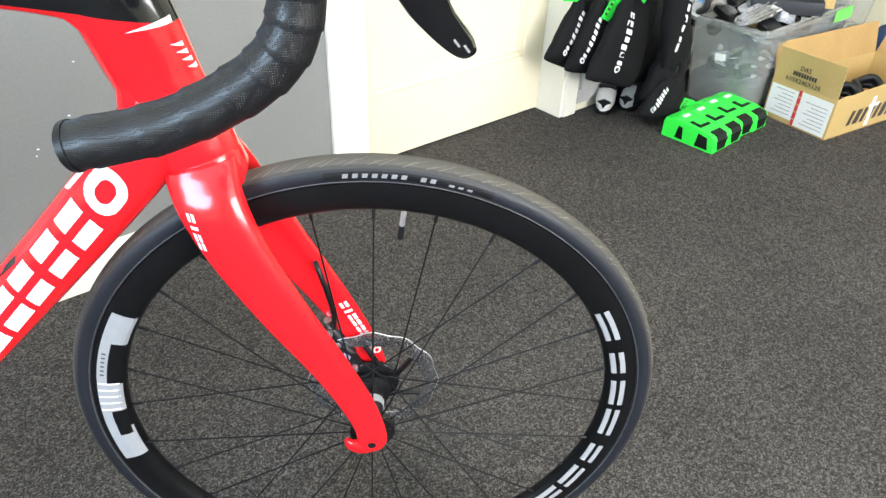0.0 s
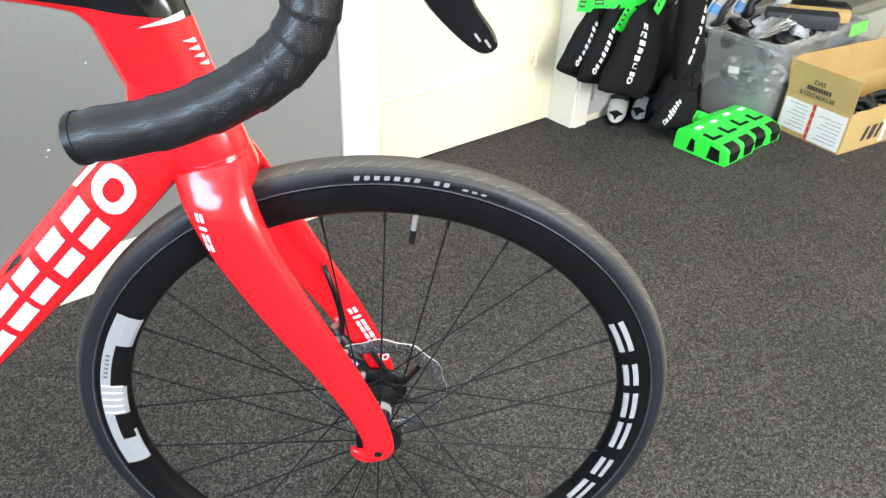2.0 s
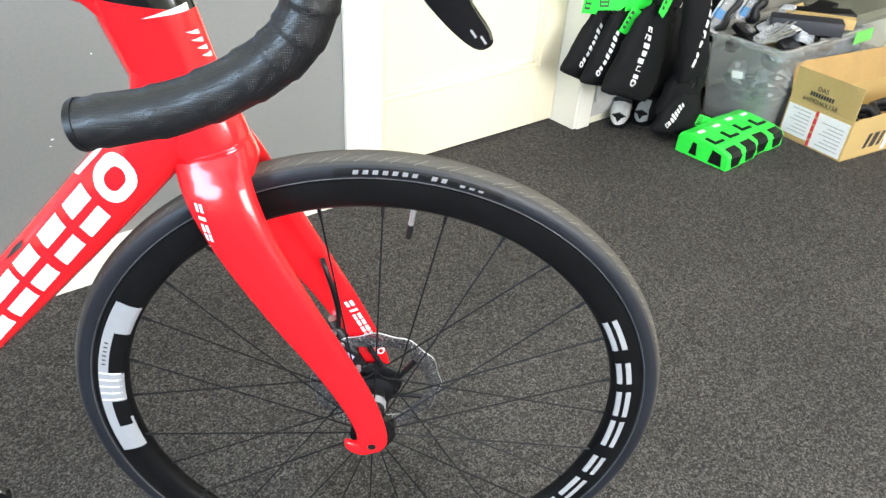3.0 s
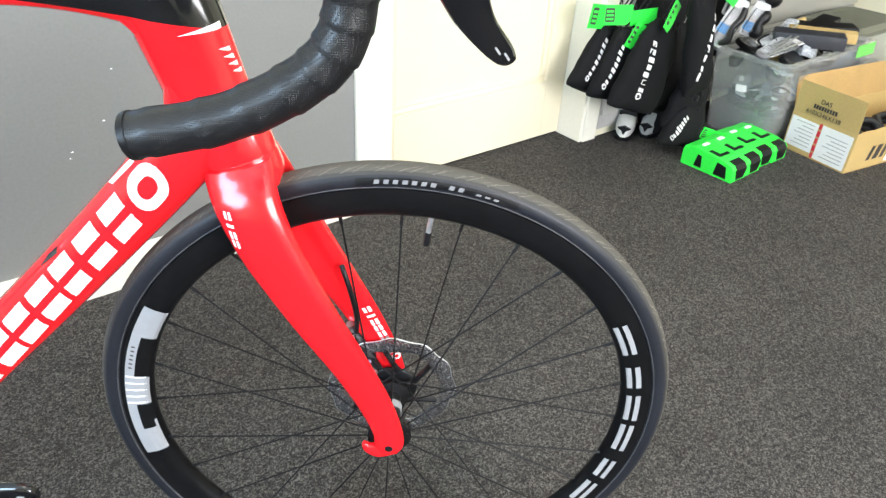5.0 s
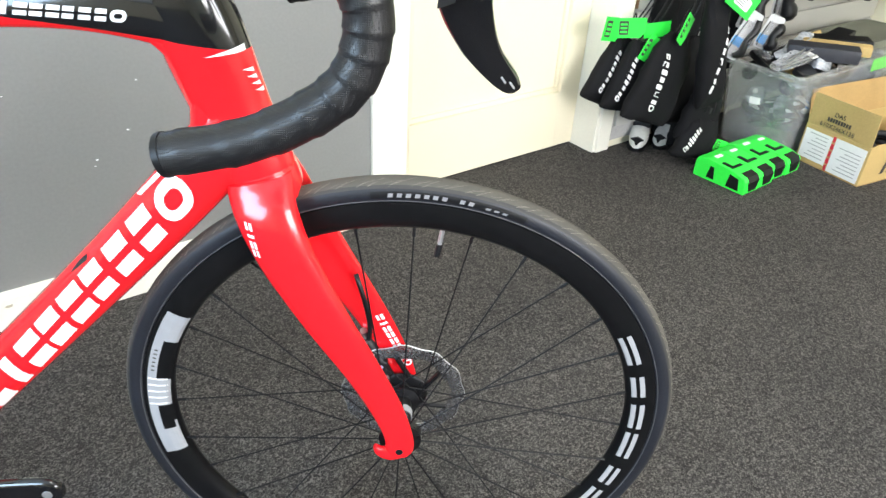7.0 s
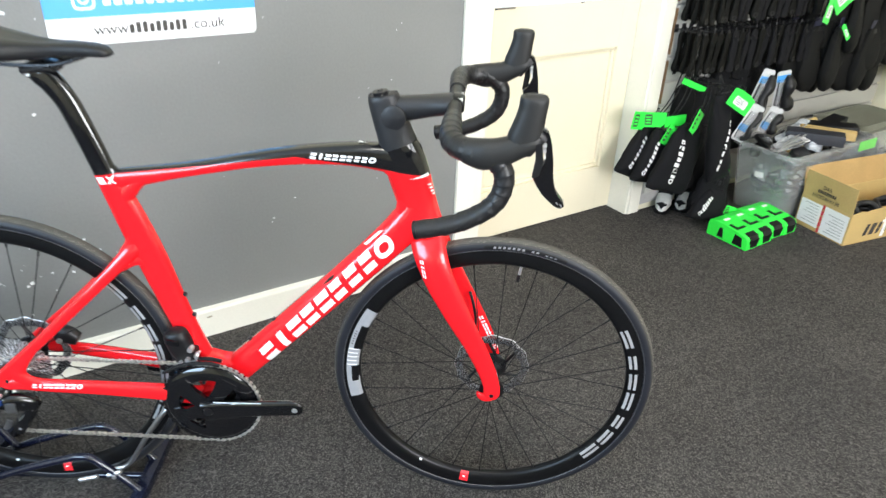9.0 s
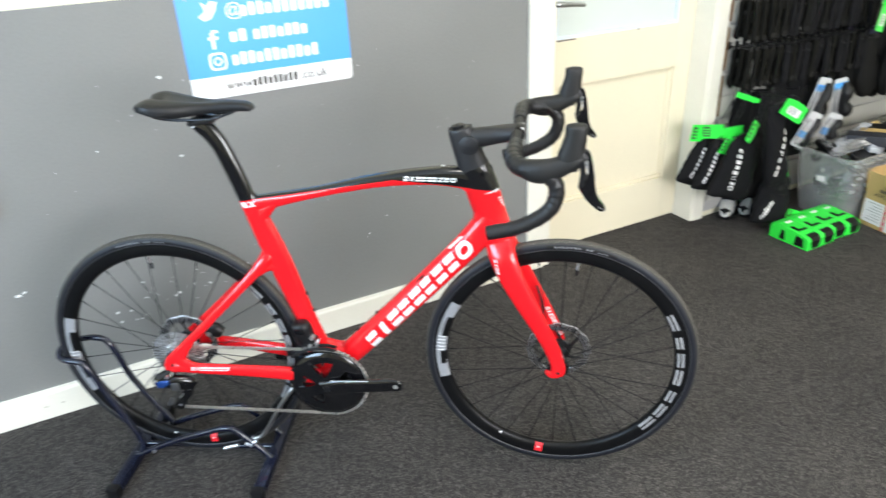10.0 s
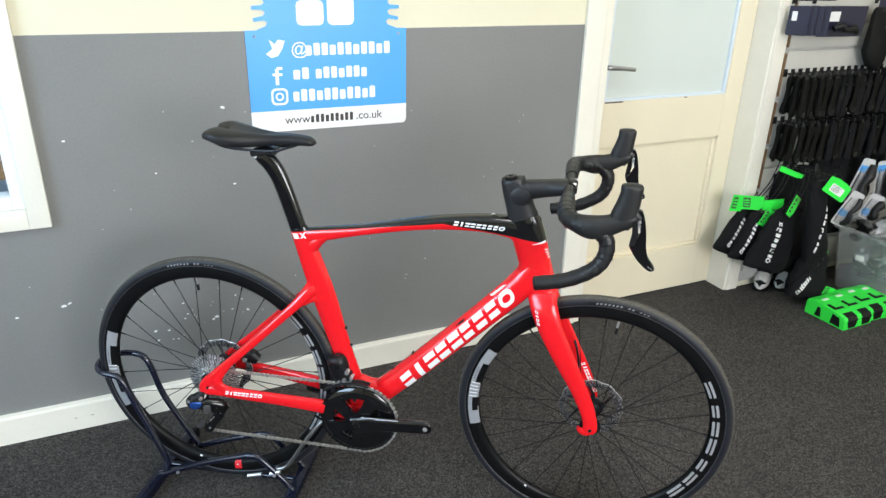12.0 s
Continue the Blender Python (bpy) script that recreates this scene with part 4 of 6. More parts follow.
bm = bmesh.new()
loft(bm, [(0.886, 0, 0.942, 0.0165, 0.030), (0.898, 0, 0.942, 0.0155, 0.030), (0.905, 0, 0.942, 0.010, 0.027)], 16)
steered(part("bar_clamp", bm, m_black_satin, bike))
BAR = [(0.889, -0.02, 0.942), (0.889, -0.07, 0.942), (0.889, -0.135, 0.943), (0.892, -0.173, 0.941), (0.906, -0.197, 0.938), (0.930, -0.208, 0.936), (0.953, -0.210, 0.931), (0.972, -0.212, 0.911), (0.974, -0.213, 0.886), (0.964, -0.215, 0.860), (0.940, -0.2165, 0.839), (0.898, -0.2175, 0.8185), (0.845, -0.2190, 0.8065)]
for s in (1, -1):
    pts = [(x, y * s, z) for x, y, z in BAR]
    bm = bmesh.new()
    tube(bm, pts[:3], 0.0125, 14, 6)
    bar = steered(part("handlebar", bm, m_black_satin, bike))
    bm = bmesh.new()
    rr = [0.0172, 0.0182, 0.0185, 0.0182, 0.0170, 0.0160, 0.0156, 0.0155, 0.0153, 0.0151, 0.0148]
    tube(bm, [(0.889, -0.075 * s, 0.942)] + pts[2:], [0.0150] + rr, 18, 14, wobble=lambda i: 1.0 + 0.080 * (((i * 0.125) % 1.0) ** 2 - 0.4))
    part("bar_tape", bm, m_tape, bar, "wrapped black bar tape with overlapping edges")
    bm = bmesh.new()
    a, b = Vector(pts[-1]), Vector(pts[-2])
    d = (a - b).normalized()
    for q0, q1, r in ((-0.001, 0.0015, 0.0151), (0.001, 0.0030, 0.0146), (0.0025, 0.0042, 0.0132), (0.0035, 0.0050, 0.0105)):
        rod(bm, a + d * q0, a + d * q1, r, 24)
    part("bar_plug", bm, m_plastic, bar)
    bm = bmesh.new()
    Y = -0.211 * s
    loft(bm, [(0.912, Y + 0.006 * s, 0.938, 0.0185, 0.0165), (0.940, Y, 0.935, 0.0235, 0.0172), (0.966, Y, 0.940, 0.0212, 0.0172), (0.990, Y, 0.950, 0.0185, 0.0168), (1.010, Y, 0.959, 0.0150, 0.0160), (1.021, Y, 0.964, 0.0090, 0.0130)], 18)
    loft(bm, [(0.992, Y, 0.944, 0.0200, 0.0150), (0.998, Y, 0.962, 0.0250, 0.0160), (1.003, Y, 0.985, 0.0225, 0.0160), (1.0065, Y, 1.006, 0.0205, 0.0156), (1.0075, Y, 1.019, 0.0208, 0.0152), (1.008, Y, 1.0245, 0.0195, 0.0138), (1.008, Y, 1.0275, 0.0135, 0.0095)], 18)
    hood = steered(part("brake_hood", bm, m_hood, bike, "black rubber brake hood"))
    bm = bmesh.new()
    loft(bm, [(0.992, Y, 0.975, 0.018, 0.0125), (1.012, Y, 0.968, 0.017, 0.0125), (1.024, Y, 0.958, 0.014, 0.011)], 14)
    part("lever_mount", bm, m_plastic, hood)
    bm = bmesh.new()
    blade = [(1.016, 0.982), (1.029, 0.984), (1.037, 0.966), (1.042, 0.940), (1.048, 0.915), (1.058, 0.892), (1.073, 0.872), (1.072, 0.865), (1.064, 0.864), (1.050, 0.874), (1.034, 0.890), (1.020, 0.908), (1.018, 0.917), (1.027, 0.928), (1.030, 0.945), (1.026, 0.962)]
    k_ = len(blade)
    blade = [tuple(q) for q in spline([blade[-1]] + blade + blade[:2], 4)][4:4 + 4 * k_]
    loops = []
    for yy, k in ((-0.0075, 0.80), (-0.0055, 1.0), (0.0055, 1.0), (0.0075, 0.80)):
        cx, cz = 1.036, 0.918
        loops.append([Vector((cx + (x - cx) * (k if k == 1 else 0.93), Y + yy, cz + (z - cz) * (k if k == 1 else 0.975))) for x, z in [(q - 0.007 + 0.008 * max(0.0, min(1.0, (w - 0.885) / 0.05)), w - 0.006) for q, w in blade]])
    rings(bm, loops)
    lever = part("brake_lever", bm, m_black_gloss, hood, "glossy black lever blade")
    bm = bmesh.new()
    box(bm, -0.0010, 0.0010, -0.0004, 0.0004, -0.004, 0.004, m=pose(1.030, Y - 0.0079, 0.940, 0, -8, 0))
    part("lever_mark", bm, m_decal_white, lever, "thin white bar on the lever blade", smooth=False)
    bm = bmesh.new()
    prism(bm, [(1.014, 0.960), (1.024, 0.960), (1.028, 0.935), (1.024, 0.912), (1.014, 0.908), (1.017, 0.935)], Y - 0.011 * s - 0.004, Y - 0.011 * s + 0.004)
    part("shift_paddle", bm, m_plastic, hood)
    bm = bmesh.new()
    for z in (0.958, 0.950):
        rod(bm, (1.028, Y - 0.0128, z), (1.028, Y + 0.0128, z), 0.003, 8)
    part("pivot_pin", bm, m_alloy, hood, "bright pivot pin")
    bm = bmesh.new()
    for q, w in ((1.0560, 0.8665), (1.0615, 0.8635)):
        box(bm, -0.0006, 0.0006, -0.0081, 0.0081, -0.0024, 0.0024, m=pose(q, Y, w, 0, -38, 0))
    part("lever_slot", bm, m_alloy, lever, "two pale slots at the tip", smooth=False)

# front brake caliper and hose on the far fork leg
bm = bmesh.new()
loft(bm, [(0.942, 0.050, 0.432, 0.007, 0.009), (0.950, 0.049, 0.414, 0.012, 0.012), (0.957, 0.048, 0.396, 0.011, 0.014), (0.966, 0.048, 0.376, 0.013, 0.013), (0.976, 0.048, 0.358, 0.010, 0.012), (0.982, 0.049, 0.350, 0.006, 0.008)], 12)
box(bm, -0.009, 0.009, -0.006, 0.006, -0.012, 0.012, 0.003, m=pose(0.962, 0.036, 0.392, 0, 24, 0))
rod(bm, (0.930, 0.046, 0.412), (0.952, 0.046, 0.420), 0.006, 10)
cal = steered(part("front_brake_caliper", bm, m_plastic, bike, "black front disc caliper"))
for p in ((0.944, 0.036, 0.425), (0.953, 0.034, 0.408), (0.972, 0.030, 0.372), (0.968, 0.032, 0.360)):
    bm = bmesh.new()
    rod(bm, p, (p[0], p[1] + 0.010, p[2]), 0.0042, 8)
    part("caliper_bolt", bm, m_alloy, cal)
bm = bmesh.new()
box(bm, -0.005, 0.005, -0.0005, 0.0005, -0.008, 0.008, m=pose(0.962, 0.0292, 0.393, 0, 24, 0))
part("caliper_label", bm, mat("pale_violet_label", (0.45, 0.40, 0.55), 0.4), cal, "pale violet printed label", smooth=False)
bm = bmesh.new()
rod(bm, (0.943, 0.040, 0.446), (0.9455, 0.044, 0.434), 0.0048, 10)
part("hose_nut", bm, m_steel, cal, "bright hose nut")
bm = bmesh.new()
tube(bm, [(0.936, 0.034, 0.536), (0.940, 0.0275, 0.528), (0.9465, 0.0245, 0.505), (0.952, 0.0260, 0.472), (0.951, 0.036, 0.440), (0.949, 0.045, 0.428)], 0.0030, 8, 6)
part("brake_hose", bm, m_plastic, cal)

# seatpost and saddle
bm = bmesh.new()
loft(bm, [(0.2583, 0, 0.7884, 0.0205, 0.0125), (0.2461, 0, 0.8317, 0.0205, 0.0125), (0.2318, 0, 0.8791, 0.0205, 0.0125), (0.2176, 0, 0.9195, 0.0205, 0.0125), (0.2002, 0, 0.9497, 0.0215, 0.0130), (0.1829, 0, 0.9658, 0.0200, 0.0135), (0.1706, 0, 0.9728, 0.016, 0.0125)])
post = part("seatpost", bm, m_black_gloss, bike, "glossy black aero seatpost")
bm = bmesh.new()
loft(bm, [(0.1625, 0, 0.9738, 0.009, 0.024), (0.1880, 0, 0.9800, 0.010, 0.026), (0.2155, 0, 0.9791, 0.008, 0.024)], 14)
part("rail_clamp", bm, m_black_alloy, post)
bm = bmesh.new()
rod(bm, (0.205, 0.004, 0.969), (0.219, 0.004, 0.950), 0.0045, 10)
rod(bm, (0.170, -0.0138, 0.968), (0.170, -0.016, 0.968), 0.004, 8)
part("clamp_bolt", bm, m_alloy, post)
SAD = [(0.0630, 0.0500, 1.0248, 0.0100), (0.0700, 0.0620, 1.0309, 0.0180), (0.0890, 0.0700, 1.0351, 0.0260), (0.1114, 0.0690, 1.0322, 0.0300), (0.1471, 0.0560, 1.0273, 0.0300), (0.1829, 0.0380, 1.0235, 0.0260), (0.2186, 0.0260, 1.0216, 0.0220), (0.2594, 0.0205, 1.0209, 0.0190), (0.2899, 0.0185, 1.0180, 0.0170), (0.3031, 0.0155, 1.0130, 0.0130), (0.3102, 0.0080, 1.0060, 0.0050)]
bm = bmesh.new()
loops = []
for x, hw, zt, th in spline(SAD, 4):
    lp = []
    for k in range(24):
        u = k / 24 * 2 * math.pi
        cu, su = math.cos(u), math.sin(u)
        y = hw * math.copysign(abs(cu) ** 0.75, cu)
        if su >= 0:
            groove = (0.006 + 0.010 * max(0, min(1, (0.12 - x) / 0.05))) * math.exp(-(y / 0.011) ** 2) * min(1, max(0, (0.24 - x) / 0.05))
            z = zt - th * 0.55 * (1 - abs(su) ** 0.7) - groove * su
        else:
            z = zt - th * 0.55 - th * 0.75 * abs(su) ** 0.6 * (0.35 + 0.65 * abs(cu) ** 0.5)
        notch = 0.024 * math.exp(-(y / 0.020) ** 2) * max(0, min(1, (0.110 - x) / 0.060))
        lp.append(Vector((x + notch, y, z)))
    loops.append(lp)
rings(bm, loops)
saddle = part("saddle", bm, m_saddle, bike, "slim black saddle with centre groove")
bm = bmesh.new()
for s in (-1, 1):
    tube(bm, [(0.0755, 0.030 * s, 1.0026), (0.1011, 0.026 * s, 0.9906), (0.1420, 0.022 * s, 0.9848), (0.2135, 0.022 * s, 0.9852), (0.2563, 0.018 * s, 0.9956), (0.2797, 0.010 * s, 1.0038)], 0.0035, 8, 5)
part("saddle_rail", bm, m_black_alloy, saddle)

# crankset
BB = (0.407, 0, 0.295)


def toothed(bm, c, r_in, r_out, teeth, y0, y1, depth=0.004):
    loops = []
    n = teeth * 4
    for i in range(n):
        t = 2 * math.pi * i / n
        ro = r_out - (depth if i % 4 in (2, 3) else 0)
        loops.append([Vector((c[0] + r * math.cos(t), c[1] + y, c[2] + r * math.sin(t))) for r, y in ((r_in, y0), (ro, y0), (ro, y1), (r_in, y1))])
    rings(bm, loops, closed=True)


bm = bmesh.new()
loft(bm, [(0.3885, -0.070, 0.2901, 0.020, 0.007), (0.4057, -0.072, 0.2894, 0.023, 0.008), (0.4422, -0.073, 0.2970, 0.0225, 0.0085), (0.5181, -0.076, 0.3045, 0.0190, 0.0080), (0.5770, -0.078, 0.3090, 0.0185, 0.0075), (0.5950, -0.079, 0.3090, 0.0150, 0.0068), (0.6015, -0.079, 0.3090, 0.008, 0.005)], 16)
for a in (58, 138, 203, 285, 330):
    t = radians(a)
    e = Vector((math.cos(t), 0, math.sin(t)))
    f = Vector((-math.sin(t), 0, math.cos(t)))
    b0 = Vector((BB[0], 0, BB[2]))
    lo = []
    for r, w, y in ((0.012, 0.017, -0.066), (0.045, 0.0150 if a < 250 else 0.028, -0.063), (0.076, 0.021 if a < 250 else 0.032, -0.058)):
        lo.append([b0 + e * r + f * w + Vector((0, y - 0.004, 0)), b0 + e * r - f * w + Vector((0, y - 0.004, 0)), b0 + e * r - f * w + Vector((0, y + 0.004, 0)), b0 + e * r + f * w + Vector((0, y + 0.004, 0))])
    rings(bm, lo)
crank = part("crankset", bm, m_black_gloss, bike, "glossy black crank arm and spider")
bm = bmesh.new()
toothed(bm, (BB[0], 0, BB[2]), 0.072, 0.1035, 50, -0.0545, -0.0505)
revolve(bm, [(0.0655, -0.0600), (0.076, -0.0612), (0.088, -0.0592), (0.0945, -0.0545), (0.0640, -0.0545)], BB, 64)
part("outer_chainring", bm, m_black_gloss, crank, "glossy black outer chainring")
bm = bmesh.new()
toothed(bm, (BB[0], 0, BB[2]), 0.060, 0.071, 34, -0.0435, -0.0405)
arc = [radians(a) for a in range(140, 405, 8)]
prism(bm, [(BB[0] + 0.0615 * math.cos(a), BB[2] + 0.0615 * math.sin(a)) for a in arc] + [(BB[0] + 0.024 * math.cos(a), BB[2] + 0.024 * math.sin(a)) for a in arc[::-1]], -0.0440, -0.0405)
part("inner_chainring", bm, m_black_alloy, crank)
bm = bmesh.new()
rod(bm, (0.586, -0.0725, 0.309), (0.586, -0.0865, 0.309), 0.0058, 14)
part("pedal_thread", bm, m_alloy, crank)
for a in (20, 98, 170, 244):
    bm = bmesh.new()
    q = Vector((BB[0] + 0.060 * math.cos(radians(a)), 0, BB[2] + 0.060 * math.sin(radians(a))))
    rod(bm, q + Vector((0, -0.0600, 0)), q + Vector((0, -0.0440, 0)), 0.0042, 12)
    part("chainring_bolt", bm, m_black_alloy, crank)
bm = bmesh.new()
for s in (-1, 1):
    tube(bm, [(BB[0] + 0.020 + 0.008 * s, -0.0768, BB[2] + 0.019 - 0.004 * s), (BB[0] + 0.060, -0.0790, BB[2] + 0.024 - 0.001 * s), (BB[0] + 0.110, -0.0805, BB[2] + 0.026)], 0.0011, 6, 4)
part("arm_edge", bm, m_alloy, crank, "thin bright lines along the crank arm's edge")
bm = bmesh.new()
revolve(bm, [(0, -0.083), (0.009, -0.083), (0.010, -0.080), (0.010, -0.06), (0, -0.06)], BB, 20)
part("crank_cap", bm, m_black_alloy, crank)
bm = bmesh.new()
loft(bm, [(0.4209, 0.066, 0.2897, 0.018, 0.007), (0.4057, 0.068, 0.2884, 0.021, 0.008), (0.3560, 0.073, 0.2866, 0.015, 0.007), (0.2441, 0.080, 0.2817, 0.0125, 0.006), (0.2237, 0.081, 0.2804, 0.008, 0.005)], 14)
revolve(bm, [(0, -0.065), (0.012, -0.065), (0.012, 0.066), (0, 0.066)], BB, 16)
part("far_crank_arm", bm, m_black_gloss, crank)

# cassette
CH = (0.007, 0, ZR)
bm = bmesh.new()
teeth = [11, 12, 13, 14, 15, 17, 19, 21, 24, 27, 30, 34]
for i, tn in enumerate(teeth):
    y = -0.0475 + 0.0022 * i
    r = 0.00205 * tn + 0.001
    before = len(bm.faces)
    toothed(bm, CH, 0.014 if i < 6 else r * 0.55, r, tn, y, y + 0.0013, 0.003)
    bm.faces.ensure_lookup_table()
    # bright and dark patches in turn paint in the cogs' sparkle
    for k, f in enumerate(bm.faces[before:]):
        f.material_index = (k // 5 + i) % 2 == 0
part("cassette", bm, [m_alloy, m_chain_dark], bike, "silver stepped cassette")
bm = bmesh.new()
revolve(bm, [(0, -0.050), (0.014, -0.050), (0.016, -0.047), (0.016, -0.020), (0, -0.020)], CH, 24)
part("cassette_lockring", bm, m_black_alloy, bike)
bm = bmesh.new()
revolve(bm, [(0, -0.0735), (0.006, -0.0735), (0.007, -0.072), (0.010, 0.076), (0, 0.076)], (0.007, 0, ZR), 16)
part("rear_axle", bm, m_black_alloy, bike)


# chain: plates and pins along its loop
def chain_path():
    pts = []
    for a in range(-82, 92, 2):
        t = radians(a)
        pts.append((BB[0] + 0.1015 * math.cos(t), -0.0525, BB[2] + 0.1015 * math.sin(t)))
    for k in range(1, 40):
        u = k / 40
        pts.append((BB[0] * (1 - u) + 0.010 * u, -0.0525 + 0.018 * u, (BB[2] + 0.1015) * (1 - u) + (ZR + 0.033) * u))
    for a in range(90, 265, 6):
        t = radians(a)
        pts.append((0.007 + 0.034 * math.cos(t), -0.0345, ZR + 0.034 * math.sin(t)))
    for p in ((0.004, -0.040, 0.312), (0.018, -0.044, 0.292), (0.026, -0.047, 0.274), (0.018, -0.048, 0.255), (-0.003, -0.050, 0.235), (-0.012, -0.050, 0.222), (-0.008, -0.050, 0.210), (0.004, -0.050, 0.2045)):
        pts.append(p)
    for k in range(1, 40):
        u = k / 40
        pts.append((0.004 * (1 - u) + 0.418 * u, -0.050 - 0.0025 * u, 0.2045 * (1 - u) + (BB[2] - 0.1005) * u))
    return [Vector(p) for p in pts]


pts = chain_path()
dist = [0.0]
for a, b in zip(pts, pts[1:] + pts[:1]):
    dist.append(dist[-1] + (b - a).length)
closed_pts = pts + pts[:1]


def along(s):
    s %= dist[-1]
    i = min(np.searchsorted(dist, s, side="right") - 1, len(pts) - 1)
    return closed_pts[i].lerp(closed_pts[i + 1], (s - dist[i]) / max(dist[i + 1] - dist[i], 1e-9))


bm = bmesh.new()
links = int(dist[-1] / 0.0127)
step = dist[-1] / links
for i in range(links):
    a, b = along(i * step), along((i + 1) * step)
    d = (b - a).normalized()
    up = Vector((-d.z, 0, d.x)).normalized()
    wide = 0.0028 if i % 2 else 0.0019
    shade = 0
    before = len(bm.faces)
    for s in (-1, 1):
        o = Vector((0, s * wide, 0))
        lo = []
        for p, w in ((a - d * 0.0034, 0.0014), (a, 0.0038), ((a + b) / 2, 0.0015), (b, 0.0038), (b + d * 0.0034, 0.0014)):
            lo.append([p + o + up * w + Vector((0, 0.0005, 0)), p + o - up * w + Vector((0, 0.0005, 0)), p + o - up * w - Vector((0, 0.0005, 0)), p + o + up * w - Vector((0, 0.0005, 0))])
        rings(bm, lo)
    rod(bm, a - Vector((0, 0.0032, 0)), a + Vector((0, 0.0032, 0)), 0.0024, 6)
    bm.faces.ensure_lookup_table()
    for f in bm.faces[before:]:
        f.material_index = shade
part("chain", bm, [m_chain, m_chain_dark], bike, "steel roller chain with alternating links", smooth=False)

# rear derailleur
bm = bmesh.new()
loft(bm, [(0.0030, -0.069, 0.3400, 0.010, 0.008), (-0.0060, -0.074, 0.3270, 0.018, 0.014), (-0.0220, -0.080, 0.3160, 0.021, 0.017), (-0.0390, -0.080, 0.3160, 0.016, 0.014), (-0.0460, -0.080, 0.3170, 0.007, 0.008)], 14)
loft(bm, [(-0.0180, -0.078, 0.3100, 0.016, 0.014), (0.0100, -0.073, 0.3040, 0.021, 0.015), (0.0340, -0.064, 0.2950, 0.021, 0.015), (0.0460, -0.060, 0.2840, 0.014, 0.012)], 14)
rd = part("rear_derailleur", bm, m_black_gloss, bike, "black electronic rear derailleur with blue sheen")
bm = bmesh.new()
loft(bm, [(0.0350, -0.058, 0.2840, 0.013, 0.002), (0.0260, -0.058, 0.2640, 0.0085, 0.002), (0.0110, -0.058, 0.2400, 0.0080, 0.002), (-0.0060, -0.058, 0.2170, 0.013, 0.002), (-0.0116, -0.058, 0.2040, 0.010, 0.002)], 12)
loft(bm, [(0.0350, -0.040, 0.2840, 0.013, 0.0015), (0.0220, -0.040, 0.2580, 0.012, 0.0015), (-0.0065, -0.040, 0.2160, 0.013, 0.0015), (-0.0116, -0.040, 0.2040, 0.010, 0.0015)], 12)
part("derailleur_cage", bm, m_black_gloss, rd)
bm = bmesh.new()
loft(bm, [(-0.024, -0.055, 0.236, 0.006, 0.002), (-0.030, -0.055, 0.222, 0.007, 0.002), (-0.040, -0.055, 0.212, 0.004, 0.002)], 10)
part("cage_tab", bm, m_steel, rd, "bright bent cage tab")
for p in ((0.030, -0.049, 0.270), (-0.005, -0.050, 0.218)):
    bm = bmesh.new()
    toothed(bm, p, 0.004, 0.0125, 13, -0.0025, 0.0025, 0.003)
    part("jockey_wheel", bm, m_plastic, rd)
# blue piece laid on for the blue reflection on the black body
bm = bmesh.new()
loft(bm, [(-0.0300, -0.0965, 0.3120, 0.009, 0.003), (-0.0150, -0.0970, 0.3140, 0.011, 0.003), (-0.0020, -0.091, 0.3160, 0.006, 0.003)], 12)
part("derailleur_sheen", bm, mat("blue_sheen_cover", (0.02, 0.07, 0.28), 0.2, metal=0.5), rd, "blue sheen on the black body, put in as a coloured piece")
for p, r in (((-0.034, -0.0965, 0.322), 0.0038), ((-0.004, -0.0900, 0.330), 0.0045), ((0.030, -0.0800, 0.302), 0.0040), ((-0.004, -0.0610, 0.218), 0.0034), ((0.032, -0.0605, 0.272), 0.0034)):
    bm = bmesh.new()
    rod(bm, p, (p[0], p[1] + 0.006, p[2]), r, 10)
    part("derailleur_bolt", bm, m_alloy, rd, "bright bolt head")
bm = bmesh.new()
box(bm, 0.000, 0.022, -0.0895, -0.0870, 0.288, 0.312, 0.002)
part("link_plate", bm, m_steel, rd, "grey link plate")
bm = bmesh.new()
tube(bm, [(0.0069, -0.066, 0.3297), (-0.0116, -0.064, 0.3223), (-0.0280, -0.066, 0.3098)], 0.0022, 8, 5)
part("gear_wire", bm, m_plastic, rd)

# front derailleur
bm = bmesh.new()
loft(bm, [(0.362, -0.034, 0.396, 0.017, 0.016), (0.358, -0.036, 0.420, 0.024, 0.019), (0.352, -0.037, 0.448, 0.0255, 0.020), (0.349, -0.037, 0.464, 0.0215, 0.017), (0.348, -0.036, 0.470, 0.012, 0.010)], 18)
box(bm, 0.350, 0.386, -0.050, -0.014, 0.394, 0.420, 0.006)
fd = part("front_derailleur", bm, m_plastic, bike, "black electronic front derailleur")
bm = bmesh.new()
tube(bm, [(0.3204, -0.060, 0.3779), (0.3611, -0.060, 0.3987), (0.4067, -0.060, 0.4049), (0.4371, -0.060, 0.3998)], 0.004, 8, 6)
tube(bm, [(0.3204, -0.045, 0.3779), (0.3611, -0.045, 0.3987), (0.4067, -0.045, 0.4049), (0.4371, -0.045, 0.3998)], 0.004, 8, 6)
part("chain_guide", bm, m_black_alloy, fd)
bm = bmesh.new()
for p, r in (((0.380, -0.056, 0.432), 0.0058), ((0.372, -0.058, 0.408), 0.0050), ((0.358, -0.058, 0.402), 0.0042), ((0.366, -0.058, 0.396), 0.0034), ((0.392, -0.060, 0.420), 0.0042)):
    rod(bm, p, (p[0], p[1] + 0.014, p[2]), r, 10)
part("derailleur_bolt", bm, m_alloy, fd)
bm = bmesh.new()
